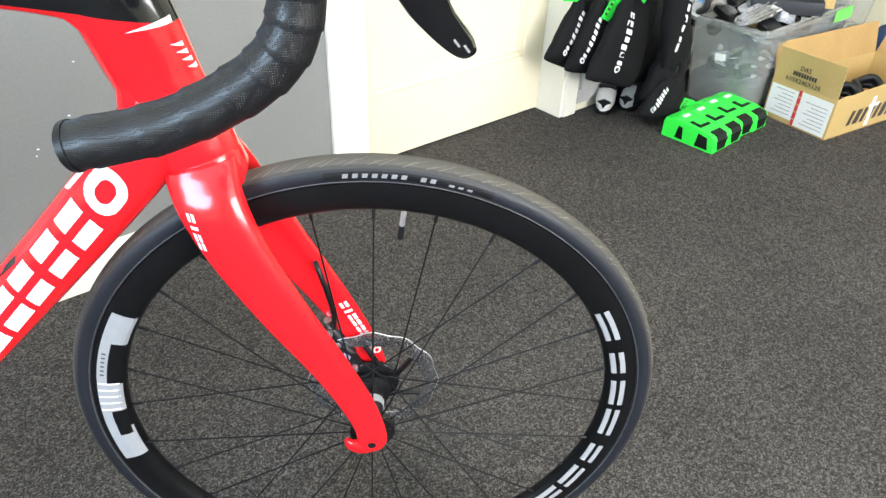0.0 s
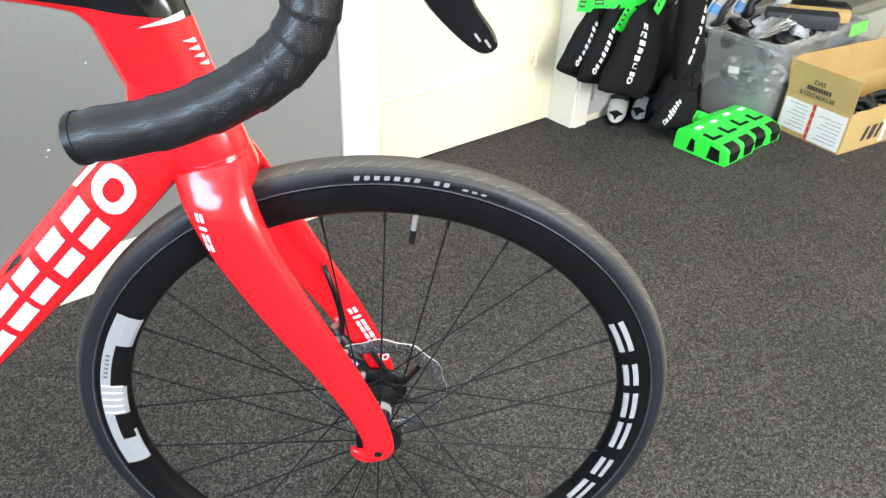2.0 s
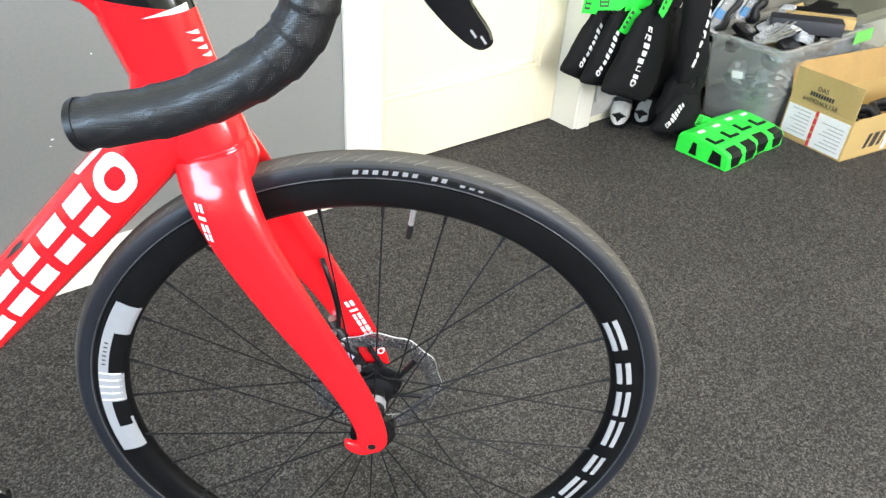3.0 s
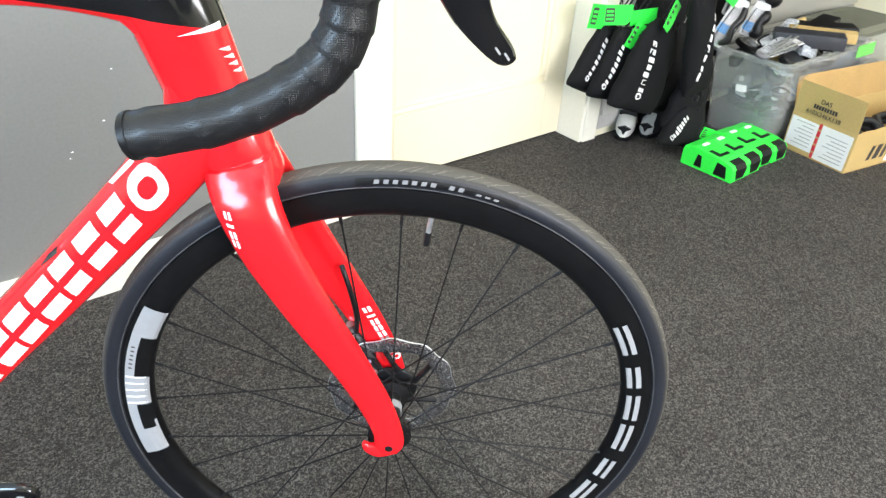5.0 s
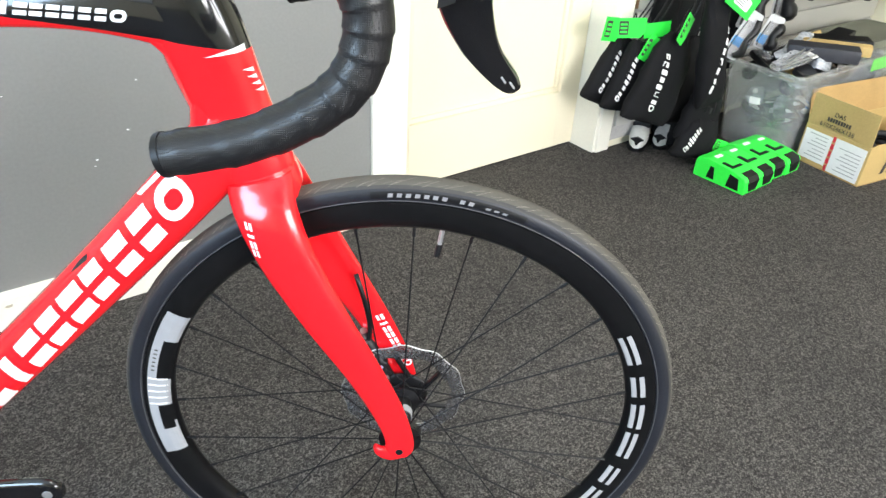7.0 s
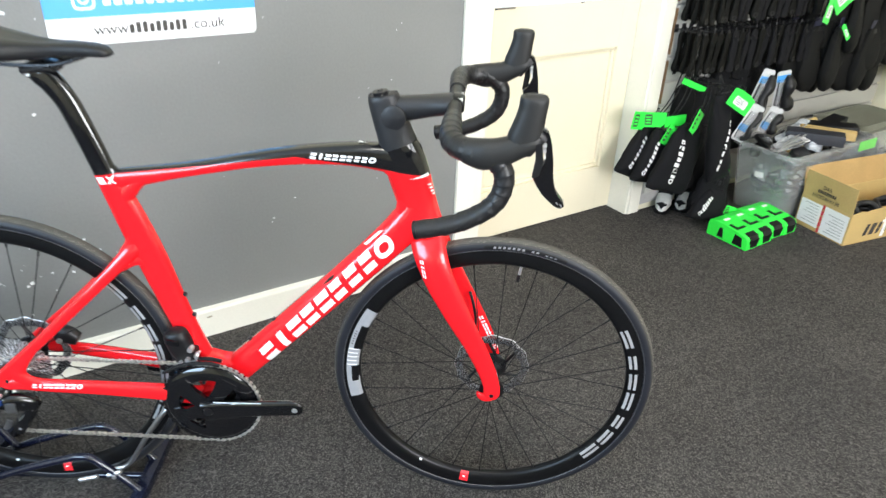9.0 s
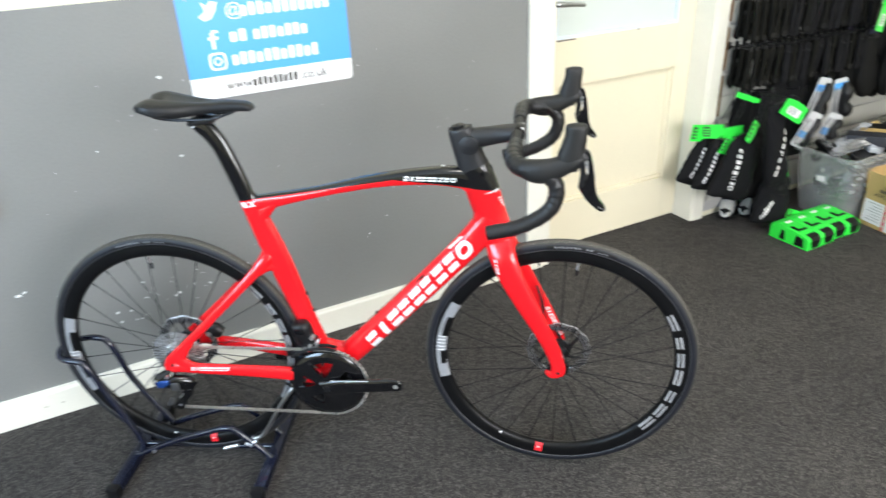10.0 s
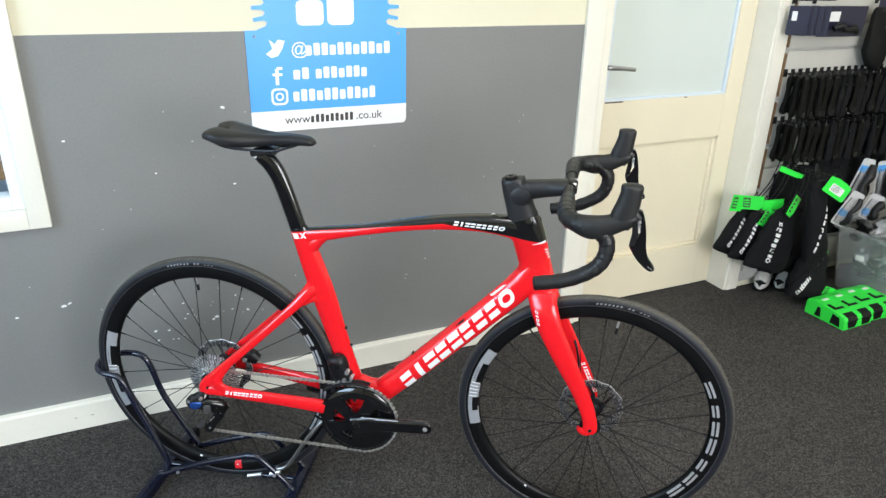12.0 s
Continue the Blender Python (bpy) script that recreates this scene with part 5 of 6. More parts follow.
box(bm, -0.0022, 0.0022, -0.002, 0.002, -0.019, 0.019, 0.001, m=pose(0.3905, -0.052, 0.412, 0, 24, 0))
box(bm, -0.013, 0.013, -0.002, 0.002, -0.0025, 0.0025, 0.001, m=pose(0.378, -0.052, 0.4015, 0, -14, 0))
part("link_arm", bm, m_alloy, fd, "bright metal link")
bm = bmesh.new()
box(bm, -0.012, 0.012, -0.002, 0.002, -0.006, 0.006, 0.001, m=pose(0.350, -0.0585, 0.452, 0, 8, 0))
part("motor_cover", bm, m_black_gloss, fd, "glossy black motor cover")

# rear caliper, tucked between the far stays
bm = bmesh.new()
loft(bm, [(0.0602, 0.050, 0.3943, 0.020, 0.014), (0.0827, 0.050, 0.3845, 0.022, 0.015), (0.1011, 0.052, 0.3747, 0.014, 0.013)], 14)
rcal = part("rear_brake_caliper", bm, m_plastic, bike, "black rear disc caliper")
bm = bmesh.new()
rod(bm, (0.070, 0.034, 0.382), (0.070, 0.030, 0.382), 0.006, 10)
part("caliper_bolt", bm, m_alloy, rcal)

# bottle cage bosses and wire ports
for x, z, a in ((0.366, 0.530, 0), (0.3785, 0.482, 0), (0.486, 0.4265, 0), (0.540, 0.4755, 0)):
    bm = bmesh.new()
    n = Vector((0.96, 0, 0.28)) if x < 0.4 else Vector((-0.70, 0, 0.72))
    rod(bm, Vector((x, 0, z)) - n * 0.012, Vector((x, 0, z)) + n * 0.0035, 0.0045, 10)
    part("bottle_boss", bm, m_plastic, frame_ob)

# ---- the stand ----
stand = thing("bicycle_stand", BIKE_POSE, "black tubular steel floor stand round the rear wheel", "bicycle stand")
for x, y0, y1, r in ((-0.182, -0.180, 0.150, 0.014), (0.212, -0.172, 0.180, 0.014)):
    bm = bmesh.new()
    box(bm, x - r, x + r, y0, y1, 0.004, 0.004 + 2 * r, 0.004)
    foot = part("foot_bar", bm, m_stand, stand)
    for y in (y0, y1):
        bm = bmesh.new()
        box(bm, x - r - 0.003, x + r + 0.003, y - 0.012, y + 0.012, 0.0, 0.004 + 2 * r + 0.003, 0.004)
        part("end_cap", bm, m_plastic, foot)
for y in (-0.048, 0.048):
    bm = bmesh.new()
    tube(bm, [(-0.182, y, 0.026), (-0.150, y, 0.038), (-0.045, y, 0.084), (0.070, y, 0.123), (0.098, y, 0.129), (0.125, y, 0.122), (0.180, y, 0.066), (0.212, y, 0.026)], 0.0085, 12, 6)
    rail = part("side_rail", bm, m_stand, stand)
    for x, z in ((-0.120, 0.048), (0.165, 0.078)):
        bm = bmesh.new()
        rod(bm, (x, y - 0.007, z), (x, y - 0.0115, z), 0.0045, 10)
        part("bolt", bm, m_alloy, rail)
bm = bmesh.new()
tube(bm, [(-0.100, 0.040, 0.070), (-0.12, 0.040, 0.105), (-0.188, 0.040, 0.232), (-0.215, 0.040, 0.325), (-0.236, 0.040, 0.358), (-0.275, 0.038, 0.364), (-0.318, 0.030, 0.358), (-0.337, 0.012, 0.352), (-0.339, -0.008, 0.345), (-0.325, -0.026, 0.340), (-0.300, -0.035, 0.338), (-0.258, -0.036, 0.325), (-0.223, -0.037, 0.239), (-0.185, -0.040, 0.150), (-0.155, -0.044, 0.070), (-0.165, -0.046, 0.030)], 0.0085, 12, 6)
part("wheel_hoop", bm, m_stand, stand)
bm = bmesh.new()
tube(bm, [(0.160, -0.040, 0.085), (0.197, -0.036, 0.101), (0.252, -0.035, 0.189), (0.295, -0.030, 0.250), (0.318, -0.010, 0.262), (0.318, 0.010, 0.262), (0.295, 0.030, 0.250), (0.252, 0.035, 0.189), (0.197, 0.036, 0.101), (0.160, 0.040, 0.085)], 0.0055, 10, 6)
part("front_hoop", bm, m_steel, stand, "bare steel inner hoop")
for x0, x1, z in ((0.085, 0.125, 0.062), (0.150, 0.180, 0.078)):
    bm = bmesh.new()
    rod(bm, (x0, -0.052, z), (x1, -0.050, z + 0.010), 0.005, 10)
    part("spring_pin", bm, m_alloy, stand, "bright steel pin")
bm = bmesh.new()
rod(bm, (-0.182, 0.0, 0.0245), (0.212, 0.0, 0.0245), 0.008, 10)
part("cross_tube", bm, m_stand, stand)


# ---- the slatwall and what hangs on it ----
slatwall = tagged(new("slatwall"), "white slatted display wall hung with black accessories", "slatwall", kind="structure")
bm = bmesh.new()
box(bm, 2.380, 4.13, -0.008, -0.0005, 0.03, 2.43)
part("slat_backing", bm, mat("slat_groove", (0.45, 0.44, 0.42), 0.6), slatwall, smooth=False)
slat_me = None
for k in range(24):
    if slat_me is None:
        bm = bmesh.new()
        box(bm, 0.0, 1.742, -0.012, -0.0005, 0.0, 0.0885, 0.002)
        o = part("slat", bm, m_slat, slatwall)
        slat_me = o.data
    else:
        o = new("slat", slat_me)
        o.parent = slatwall
    o.matrix_basis = pose(2.383, -0.0085, 0.0855 + 0.1 * k - 0.0)
bm = bmesh.new()
for k in range(2, 12):
    box(bm, 2.3715, 2.3795, -0.021, -0.001, 0.09 + 0.2 * k, 0.265 + 0.2 * k, 0.001)
part("edge_strip", bm, mat("dark_edging_wood", (0.16, 0.09, 0.04), 0.55, var=0.25, scale=20), slatwall, "brown edging strip", smooth=False)

rnd = random.Random(11)


def sweep_box(bm, rows, m=None, sides=16):
    """A soft-cornered solid: rows of x centre, z, half width, y back, y front."""
    loops = []
    for x, z, hw, yb, yf in rows:
        cy, hd = (yb + yf) / 2, abs(yb - yf) / 2
        lp = []
        for k in range(sides):
            t = 2 * math.pi * k / sides
            c, s = math.cos(t), math.sin(t)
            lp.append(Vector((x + hw * math.copysign(abs(c) ** 0.6, c), cy + hd * math.copysign(abs(s) ** 0.6, s), z)))
        loops.append(lp)
    vs = rings(bm, loops)
    if m is not None:
        bmesh.ops.transform(bm, matrix=m, verts=[v for r in vs for v in r])
    return bm


def peg(x, z, length):
    p = thing("display_peg", pose(x, -0.019, z), "dark steel display peg fixed in the slatwall", "peg", "display pegs")
    bm = bmesh.new()
    box(bm, -0.012, 0.012, -0.003, 0.001, -0.016, 0.016, 0.002)
    part("peg_plate", bm, m_plastic, p)
    bm = bmesh.new()
    tube(bm, [(0, -0.002, 0), (0, -length * 0.6, 0.001), (0, -length, 0.006), (0, -length - 0.004, 0.018)], 0.0027, 8, 4)
    part("peg_rod", bm, m_black_alloy, p)


def hanging_tool():
    """A black cranked tyre tool on a slim black header, hung from a peg."""
    t = thing("hanging_tool", pose(0, 0, 0), "black tool on a slim header hanging from a peg", "tool", "hanging tools")
    bm = bmesh.new()
    sweep_box(bm, [(0, 0.0, 0.012, -0.005, 0.005), (0, -0.012, 0.0175, -0.008, 0.008), (0, -0.032, 0.0165, -0.008, 0.008), (0.001, -0.055, 0.0115, -0.007, 0.007), (0.001, -0.110, 0.0115, -0.008, 0.008), (0, -0.130, 0.017, -0.010, 0.010), (0, -0.152, 0.019, -0.011, 0.011), (0, -0.164, 0.014, -0.009, 0.009), (0, -0.170, 0.006, -0.005, 0.005)])
    for v in bm.verts:
        v.co.z *= 0.92
    part("handle_body", bm, mat("tool_grip", (0.0045, 0.0046, 0.0038), 0.7, var=0.4, spec=0.12), t)
    bm = bmesh.new()
    revolve(bm, [(0.004, -0.011), (0.011, -0.0115), (0.011, -0.0085), (0.004, -0.0085)], (0, 0, -0.139), 14)
    part("tool_eye", bm, m_plastic, t)
    bm = bmesh.new()
    sweep_box(bm, [(0, 0.012, 0.004, -0.003, 0.003), (0, 0.0, 0.008, -0.003, 0.003), (0, -0.006, 0.008, -0.003, 0.003)])
    part("hanger", bm, m_plastic, t)
    return t


def hanging_pack():
    """A small crumpled black part with a wire clip, hung from a peg."""
    t = thing("hanging_pack", pose(0, 0, 0), "small black part with a wire clip hanging from a peg", "pack", "hanging packs")
    bm = bmesh.new()
    sweep_box(bm, [(0, 0.004, 0.006, -0.003, 0.003), (0, -0.012, 0.016, -0.005, 0.005), (0.002, -0.045, 0.013, -0.009, 0.008), (-0.003, -0.080, 0.018, -0.012, 0.010), (0.002, -0.118, 0.014, -0.010, 0.009), (0.0, -0.148, 0.019, -0.010, 0.009), (0.001, -0.160, 0.010, -0.006, 0.005)])
    for v in bm.verts:
        v.co += Vector((noise.noise(v.co * 45), noise.noise(v.co * 50), 0)) * 0.006
    part("packed_part", bm, m_fabric, t)
    bm = bmesh.new()
    tube(bm, [(-0.010, -0.010, -0.020), (0.004, -0.014, -0.034), (0.012, -0.012, -0.026)], 0.0016, 6, 3)
    part("wire_clip", bm, m_black_alloy, t, "dark wire clip")
    return t


tool, pack = hanging_tool(), hanging_pack()
first, first_pack = True, True
for row, (z, n, x_start, dx) in enumerate(((0.974, 19, 2.390, 0.042), (0.778, 18, 2.386, 0.043))):
    for i in range(n):
        x = x_start + dx * i
        peg(x, z + 0.012, 0.14)
        for d in range(3):
            z0 = z + 0.004
            m = pose(x + rnd.uniform(-0.006, 0.006), -0.055 - 0.040 * d, z0 + rnd.uniform(-0.004, 0.004), rnd.uniform(-4, 3), rnd.uniform(-4, 4), rnd.uniform(-22, 22))
            if i > 4 and (i + d + row) % 3:
                if first_pack:
                    pack.matrix_basis, first_pack = m, False
                else:
                    copy_thing(pack, m)
            elif first:
                tool.matrix_basis, first = m, False
            else:
                copy_thing(tool, m)


def overshoe():
    """A soft black overshoe hung by its cuff, toe down."""
    g = thing("overshoe", pose(0, 0, 0), "black soft cycling overshoe hanging from a peg", "overshoe", "hanging overshoes")
    bm = bmesh.new()
    sweep_box(bm, [(0, 0.0, 0.026, -0.008, 0.008), (0, -0.030, 0.038, -0.014, 0.014), (-0.002, -0.080, 0.036, -0.016, 0.016), (0.004, -0.130, 0.046, -0.022, 0.020), (0.010, -0.175, 0.052, -0.026, 0.022), (0.016, -0.215, 0.046, -0.024, 0.020), (0.020, -0.240, 0.030, -0.016, 0.014), (0.021, -0.248, 0.012, -0.008, 0.006)])
    for v in bm.verts:
        v.co += Vector((noise.noise(v.co * 16), noise.noise(v.co * 20), 0)) * 0.007
    part("fabric_body", bm, mat("overshoe_fabric", (0.0065, 0.0065, 0.006), 0.75, var=0.3, fine=500, bump=0.0006, spec=0.2), g)
    bm = bmesh.new()
    sweep_box(bm, [(0, -0.002, 0.028, -0.010, 0.010), (0, -0.016, 0.035, -0.0135, 0.0135)])
    part("cuff", bm, m_plastic, g)
    bm = bmesh.new()
    sweep_box(bm, [(0, 0.030, 0.018, -0.002, 0.002), (0, -0.004, 0.020, -0.002, 0.002)])
    part("header_card", bm, m_navy, g)
    return g


first, gl = True, overshoe()
spots = [(3.16 + 0.098 * i, 0.955 + 0.01 * (i % 2), 0.05 + 0.05 * (i % 3), 1.25) for i in range(9)]
spots += [(3.07 + 0.092 * i, 0.765 - 0.010 * i + 0.012 * (i % 3), 0.06 + 0.05 * (i % 3), 1.18) for i in range(8)]
spots += [(3.27 + 0.12 * i, 0.885, 0.13, 1.4) for i in range(6)]
spots += [(2.80 + 0.10 * i, 1.245 + 0.01 * (i % 2), 0.05 + 0.05 * (i % 3), 1.0) for i in range(13)]
for x, z, d, s in spots:
    m = pose(x, -0.03 - d, z, rnd.uniform(-4, 4), rnd.uniform(-7, 7), rnd.uniform(-20, 20))
    if first:
        gl.matrix_basis, first = m, False
    else:
        copy_thing(gl, m).scale = (s, 1.2, s)
for i in range(9):
    peg(3.04 + 0.115 * i, 0.972, 0.20)
    peg(2.84 + 0.11 * i, 1.272, 0.20)


def swing_tag(x, y, z, w, h, turn, lean, back=0.05):
    t = thing("swing_tag", pose(x, y, z, 0, lean, turn), "bright green product tag with white print", "tag", "green tags")
    bm = bmesh.new()
    prism(bm, [(-w / 2, -h), (w / 2, -h), (w / 2, -0.1 * h), (w * 0.2, 0), (-w * 0.2, 0), (-w / 2, -0.1 * h)], -0.001, 0.001)
    part("tag_card", bm, m_green, t, smooth=False)
    bm = bmesh.new()
    prism(bm, round_rect(-w * 0.28, w * 0.30, -h * 0.80, -h * 0.35, w * 0.05), -0.0017, -0.0011)
    part("print_glint_patch", bm, m_paper, t, smooth=False)
    bm = bmesh.new()
    for k in range(4):
        box(bm, -w * 0.24, w * (0.1 + 0.04 * (k % 2)), -0.0023, -0.0018, -h * (0.72 - 0.09 * k), -h * (0.69 - 0.09 * k))
    part("print_line", bm, m_ink, t, smooth=False)
    bm = bmesh.new()
    tube(bm, [(0, 0.001, -0.004), (0.004, back * 0.5, 0.016), (0.0, back, 0.020)], 0.0012, 6, 4)
    part("tag_string", bm, m_plastic, t)


swing_tag(2.452, -0.345, 0.610, 0.118, 0.072, -14, 30)
swing_tag(3.060, -0.235, 0.955, 0.10, 0.120, -10, -40, 0.18)
swing_tag(3.055, -0.235, 0.910, 0.075, 0.110, 12, 14, 0.18)
swing_tag(3.165, -0.245, 0.790, 0.022, 0.085, -10, -42, 0.16)

# navy cards with black parts on them
for i in range(5):
    big = i == 4
    c = thing("product_card", pose(2.335 + 0.033 * i + (0.10 if big else 0), -0.075 - 0.004 * i, 1.252, 2, 0, -6 if big else -52), "dark navy product card with white label hanging from a peg", "product card", "navy cards")
    bm = bmesh.new()
    w, h = (0.235, 0.118) if big else (0.075, 0.110)
    prism(bm, round_rect(-w / 2, w / 2, -h, 0, 0.004), -0.0012, 0.0012)
    part("card", bm, m_navy, c, smooth=False)
    bm = bmesh.new()
    prism(bm, round_rect(-w * 0.34, -w * 0.08, -h * 0.50, -h * 0.18, 0.002), -0.0018, -0.0013)
    part("white_label", bm, m_paper, c, smooth=False)
    if big:
        bm = bmesh.new()
        tube(bm, [(-0.05, -0.016, -0.085), (-0.02, -0.022, -0.075), (0.01, -0.020, -0.090), (0.05, -0.020, -0.085), (0.075, -0.016, -0.100)], [0.012, 0.015, 0.012, 0.015, 0.011], 10, 4)
        part("packed_part", bm, m_plastic, c)
for i in range(2):
    peg(2.36 + 0.11 * i, 1.272, 0.10)


# pale cover at the end of the display
cover = thing("fabric_cover", pose(4.04, -0.135, 0.72, 0, 0, -6), "cream fabric cover with dark seams and an orange edge hanging up", "cover")
bm = bmesh.new()
sweep_box(bm, [(0.075, 0.0, 0.022, -0.010, 0.010), (0.055, -0.07, 0.050, -0.018, 0.016), (0.030, -0.15, 0.078, -0.024, 0.018), (0.006, -0.23, 0.102, -0.020, 0.016), (0.0, -0.27, 0.100, -0.010, 0.008)])
part("fabric_body", bm, mat("cream_fabric", (0.66, 0.62, 0.50), 0.8, fine=500, bump=0.0005), cover)
for k in range(2):
    bm = bmesh.new()
    tube(bm, [(0.074 + 0.006 * k, -0.012, -0.01), (0.040 + 0.03 * k, -0.025, -0.14), (-0.030 + 0.07 * k, -0.022, -0.25)], 0.0016, 6, 4)
    part("seam", bm, m_ink, cover)
bm = bmesh.new()
tube(bm, [(0.095, -0.006, -0.01), (0.108, -0.008, -0.14), (0.105, -0.006, -0.26)], 0.006, 6, 4)
part("edge_binding", bm, mat("orange_binding", (0.75, 0.16, 0.03), 0.6), cover, "orange edge binding")


# ---- soft bags on pegs ----
def soft_bag(x, y, z, w, h, lean, turn, marks, thick=0.055, slope=-80, shift=-0.02):
    b = thing("saddle_bag", pose(x, y, z, 0, lean, turn), "black fabric bag with white printed blocks and drawcord", "bag", "hanging bags")
    bm = bmesh.new()
    rows_ = spline([(0, 0.0, w * 0.20, -thick * 0.2, thick * 0.2), (0, -0.02 * h / 0.2, w * 0.34, -thick * 0.34, thick * 0.34), (0.002, -0.22 * h, w * 0.42, -thick * 0.45, thick * 0.42), (-0.002, -0.55 * h, w * 0.47, -thick * 0.54, thick * 0.46), (0.002, -0.82 * h, w * 0.53, -thick * 0.50, thick * 0.46), (0, -0.94 * h, w * 0.545, -thick * 0.36, thick * 0.34), (0, -0.99 * h, w * 0.53, -thick * 0.20, thick * 0.18), (0, -h, w * 0.49, -thick * 0.08, thick * 0.08)], 4)
    sweep_box(bm, rows_, sides=32)
    for v in bm.verts:
        c = v.co
        neck = 1 - min(1.0, -c.z / (0.6 * h))
        c.y += 0.0030 * neck * math.sin(c.x / w * 40 + 3 * x + 9 * c.z)
        c.y += 0.0055 * (abs(noise.noise(Vector((c.x * 24 + c.z * 10, x * 9, c.z * 17 - c.x * 12)))) - 0.25)
        v.co += Vector((noise.noise(v.co * 22), noise.noise(v.co * 25 + Vector((5, x, 0))), 0.8 * noise.noise(v.co * 20 + Vector((x, 0, 3))))) * 0.006
    body = part("pouch", bm, m_fabric, b)
    for k in range(marks):
        q = pose(w * shift + k * w * 0.26, 0, -h * 0.86, 0, slope + 4 * k, 0)
        blocks("printed_mark", q, h * 0.66, w * 0.135, 8, body, b, m_decal_white, 0.005, gap=0.0, ring_first=True)
    bm = bmesh.new()
    for s in (-1, 1):
        tube(bm, [(s * w * 0.12, 0, 0.0), (s * w * 0.10, -0.004, 0.035), (s * w * 0.02, 0.004, 0.075)], 0.0022, 6, 4)
    part("drawcord", bm, m_plastic, b)
    bm = bmesh.new()
    rod(bm, (0, 0, 0.018), (0, 0, 0.036), 0.007, 8)
    part("cord_lock", bm, m_plastic, b)
    return b


soft_bag(2.300, -0.056, 0.420, 0.123, 0.222, 24, -6, 1, slope=-85, shift=-0.16)
soft_bag(2.308, -0.112, 0.418, 0.120, 0.225, 15, -8, 1, shift=-0.26)
soft_bag(2.382, -0.195, 0.452, 0.195, 0.285, 17, -8, 1, slope=-97)
soft_bag(2.550, -0.160, 0.415, 0.185, 0.292, 7, -8, 0)
soft_bag(2.372, -0.290, 0.600, 0.098, 0.362, -13, -10, 1, slope=-72, shift=-0.16)
soft_bag(2.545, -0.240, 0.262, 0.170, 0.170, 6, -10, 0)
soft_bag(2.535, -0.262, 0.172, 0.165, 0.140, 14, -14, 1, slope=-70, shift=-0.3)
soft_bag(2.640, -0.150, 0.230, 0.150, 0.215, 4, -14, 0)
soft_bag(2.640, -0.055, 0.330, 0.150, 0.300, -2, -6, 0)
soft_bag(2.600, -0.050, 0.580, 0.150, 0.230, 3, -6, 0)
soft_bag(2.480, -0.045, 0.560, 0.110, 0.170, -4, -6, 0)
soft_bag(2.845, -0.060, 0.560, 0.120, 0.330, -3, -10, 0)
soft_bag(2.700, -0.048, 0.600, 0.130, 0.200, 4, -8, 0)
soft_bag(2.790, -0.050, 0.640, 0.110, 0.230, -4, -8, 0)
soft_bag(2.900, -0.045, 0.620, 0.120, 0.300, 5, -6, 0)
soft_bag(2.980, -0.045, 0.600, 0.110, 0.240, -4, -6, 0)
for x, z, n_ in ((2.425, 0.622, 0.30), (2.55, 0.572, 0.16), (2.72, 0.572, 0.11)):
    peg(x, z, n_)


def bag_tag(x, y, z, w, h, turn, lean, panels=1):
    t = thing("bag_tag", pose(x, y, z, 0, lean, turn), "folded bright green tag with dark panel on a bag", "tag", "green bag tags")
    bm = bmesh.new()
    prism(bm, [(-w / 2, -h / 2), (w * 0.3, -h / 2), (w / 2, -h * 0.2), (w / 2, h * 0.5), (-w / 2, h / 2)], -0.0015, 0.0015)
    part("tag_card", bm, m_green, t, smooth=False)
    if not panels:
        return
    bm = bmesh.new()
    for k in range(panels):
        prism(bm, round_rect(-w * 0.42 + k * w * 0.40, -w * 0.10 + k * w * 0.40, -h * 0.34, h * 0.36, h * 0.06), -0.0024, -0.0016)
    part("dark_panel", bm, m_ink, t, smooth=False)
    bm = bmesh.new()
    for k in range(panels):
        for r in range(3):
            box(bm, -w * 0.38 + k * w * 0.40, -w * 0.14 + k * w * 0.40, -0.003, -0.0025, -h * 0.24 + r * h * 0.19, -h * 0.14 + r * h * 0.19)
    part("print_line", bm, m_green, t, smooth=False)


bag_tag(2.222, -0.062, 0.453, 0.070, 0.072, -8, 8)
bag_tag(2.268, -0.096, 0.460, 0.088, 0.060, -48, -6)
bag_tag(2.306, -0.146, 0.405, 0.036, 0.080, -20, 25)
bag_tag(2.345, -0.135, 0.455, 0.090, 0.045, -20, -5, 0)
bag_tag(2.348, -0.232, 0.478, 0.048, 0.090, 10, 34)
bag_tag(2.330, -0.200, 0.616, 0.130, 0.022, -8, 21, 0)
bag_tag(2.515, -0.292, 0.282, 0.034, 0.045, -20, -30, 0)

# cords from the pegs down to the bags
bm = bmesh.new()
for y0, x1, y1, z1 in ((-0.06, 2.295, -0.056, 0.425), (-0.08, 2.315, -0.056, 0.425), (-0.11, 2.300, -0.112, 0.425), (-0.13, 2.330, -0.112, 0.425), (-0.19, 2.370, -0.195, 0.455), (-0.21, 2.395, -0.195, 0.455), (-0.24, 2.540, -0.160, 0.420), (-0.29, 2.375, -0.290, 0.600)):
    tube(bm, [(2.425, y0, 0.622), ((2.425 + x1) / 2 + 0.01, (y0 + y1) / 2 - 0.012, (0.622 + z1) / 2), (x1, y1, z1)], 0.0028, 6, 4)
tagged(part("bag_cords", bm, m_plastic), "thin black drawcords of the hanging bags", "cords", kind="stuff")


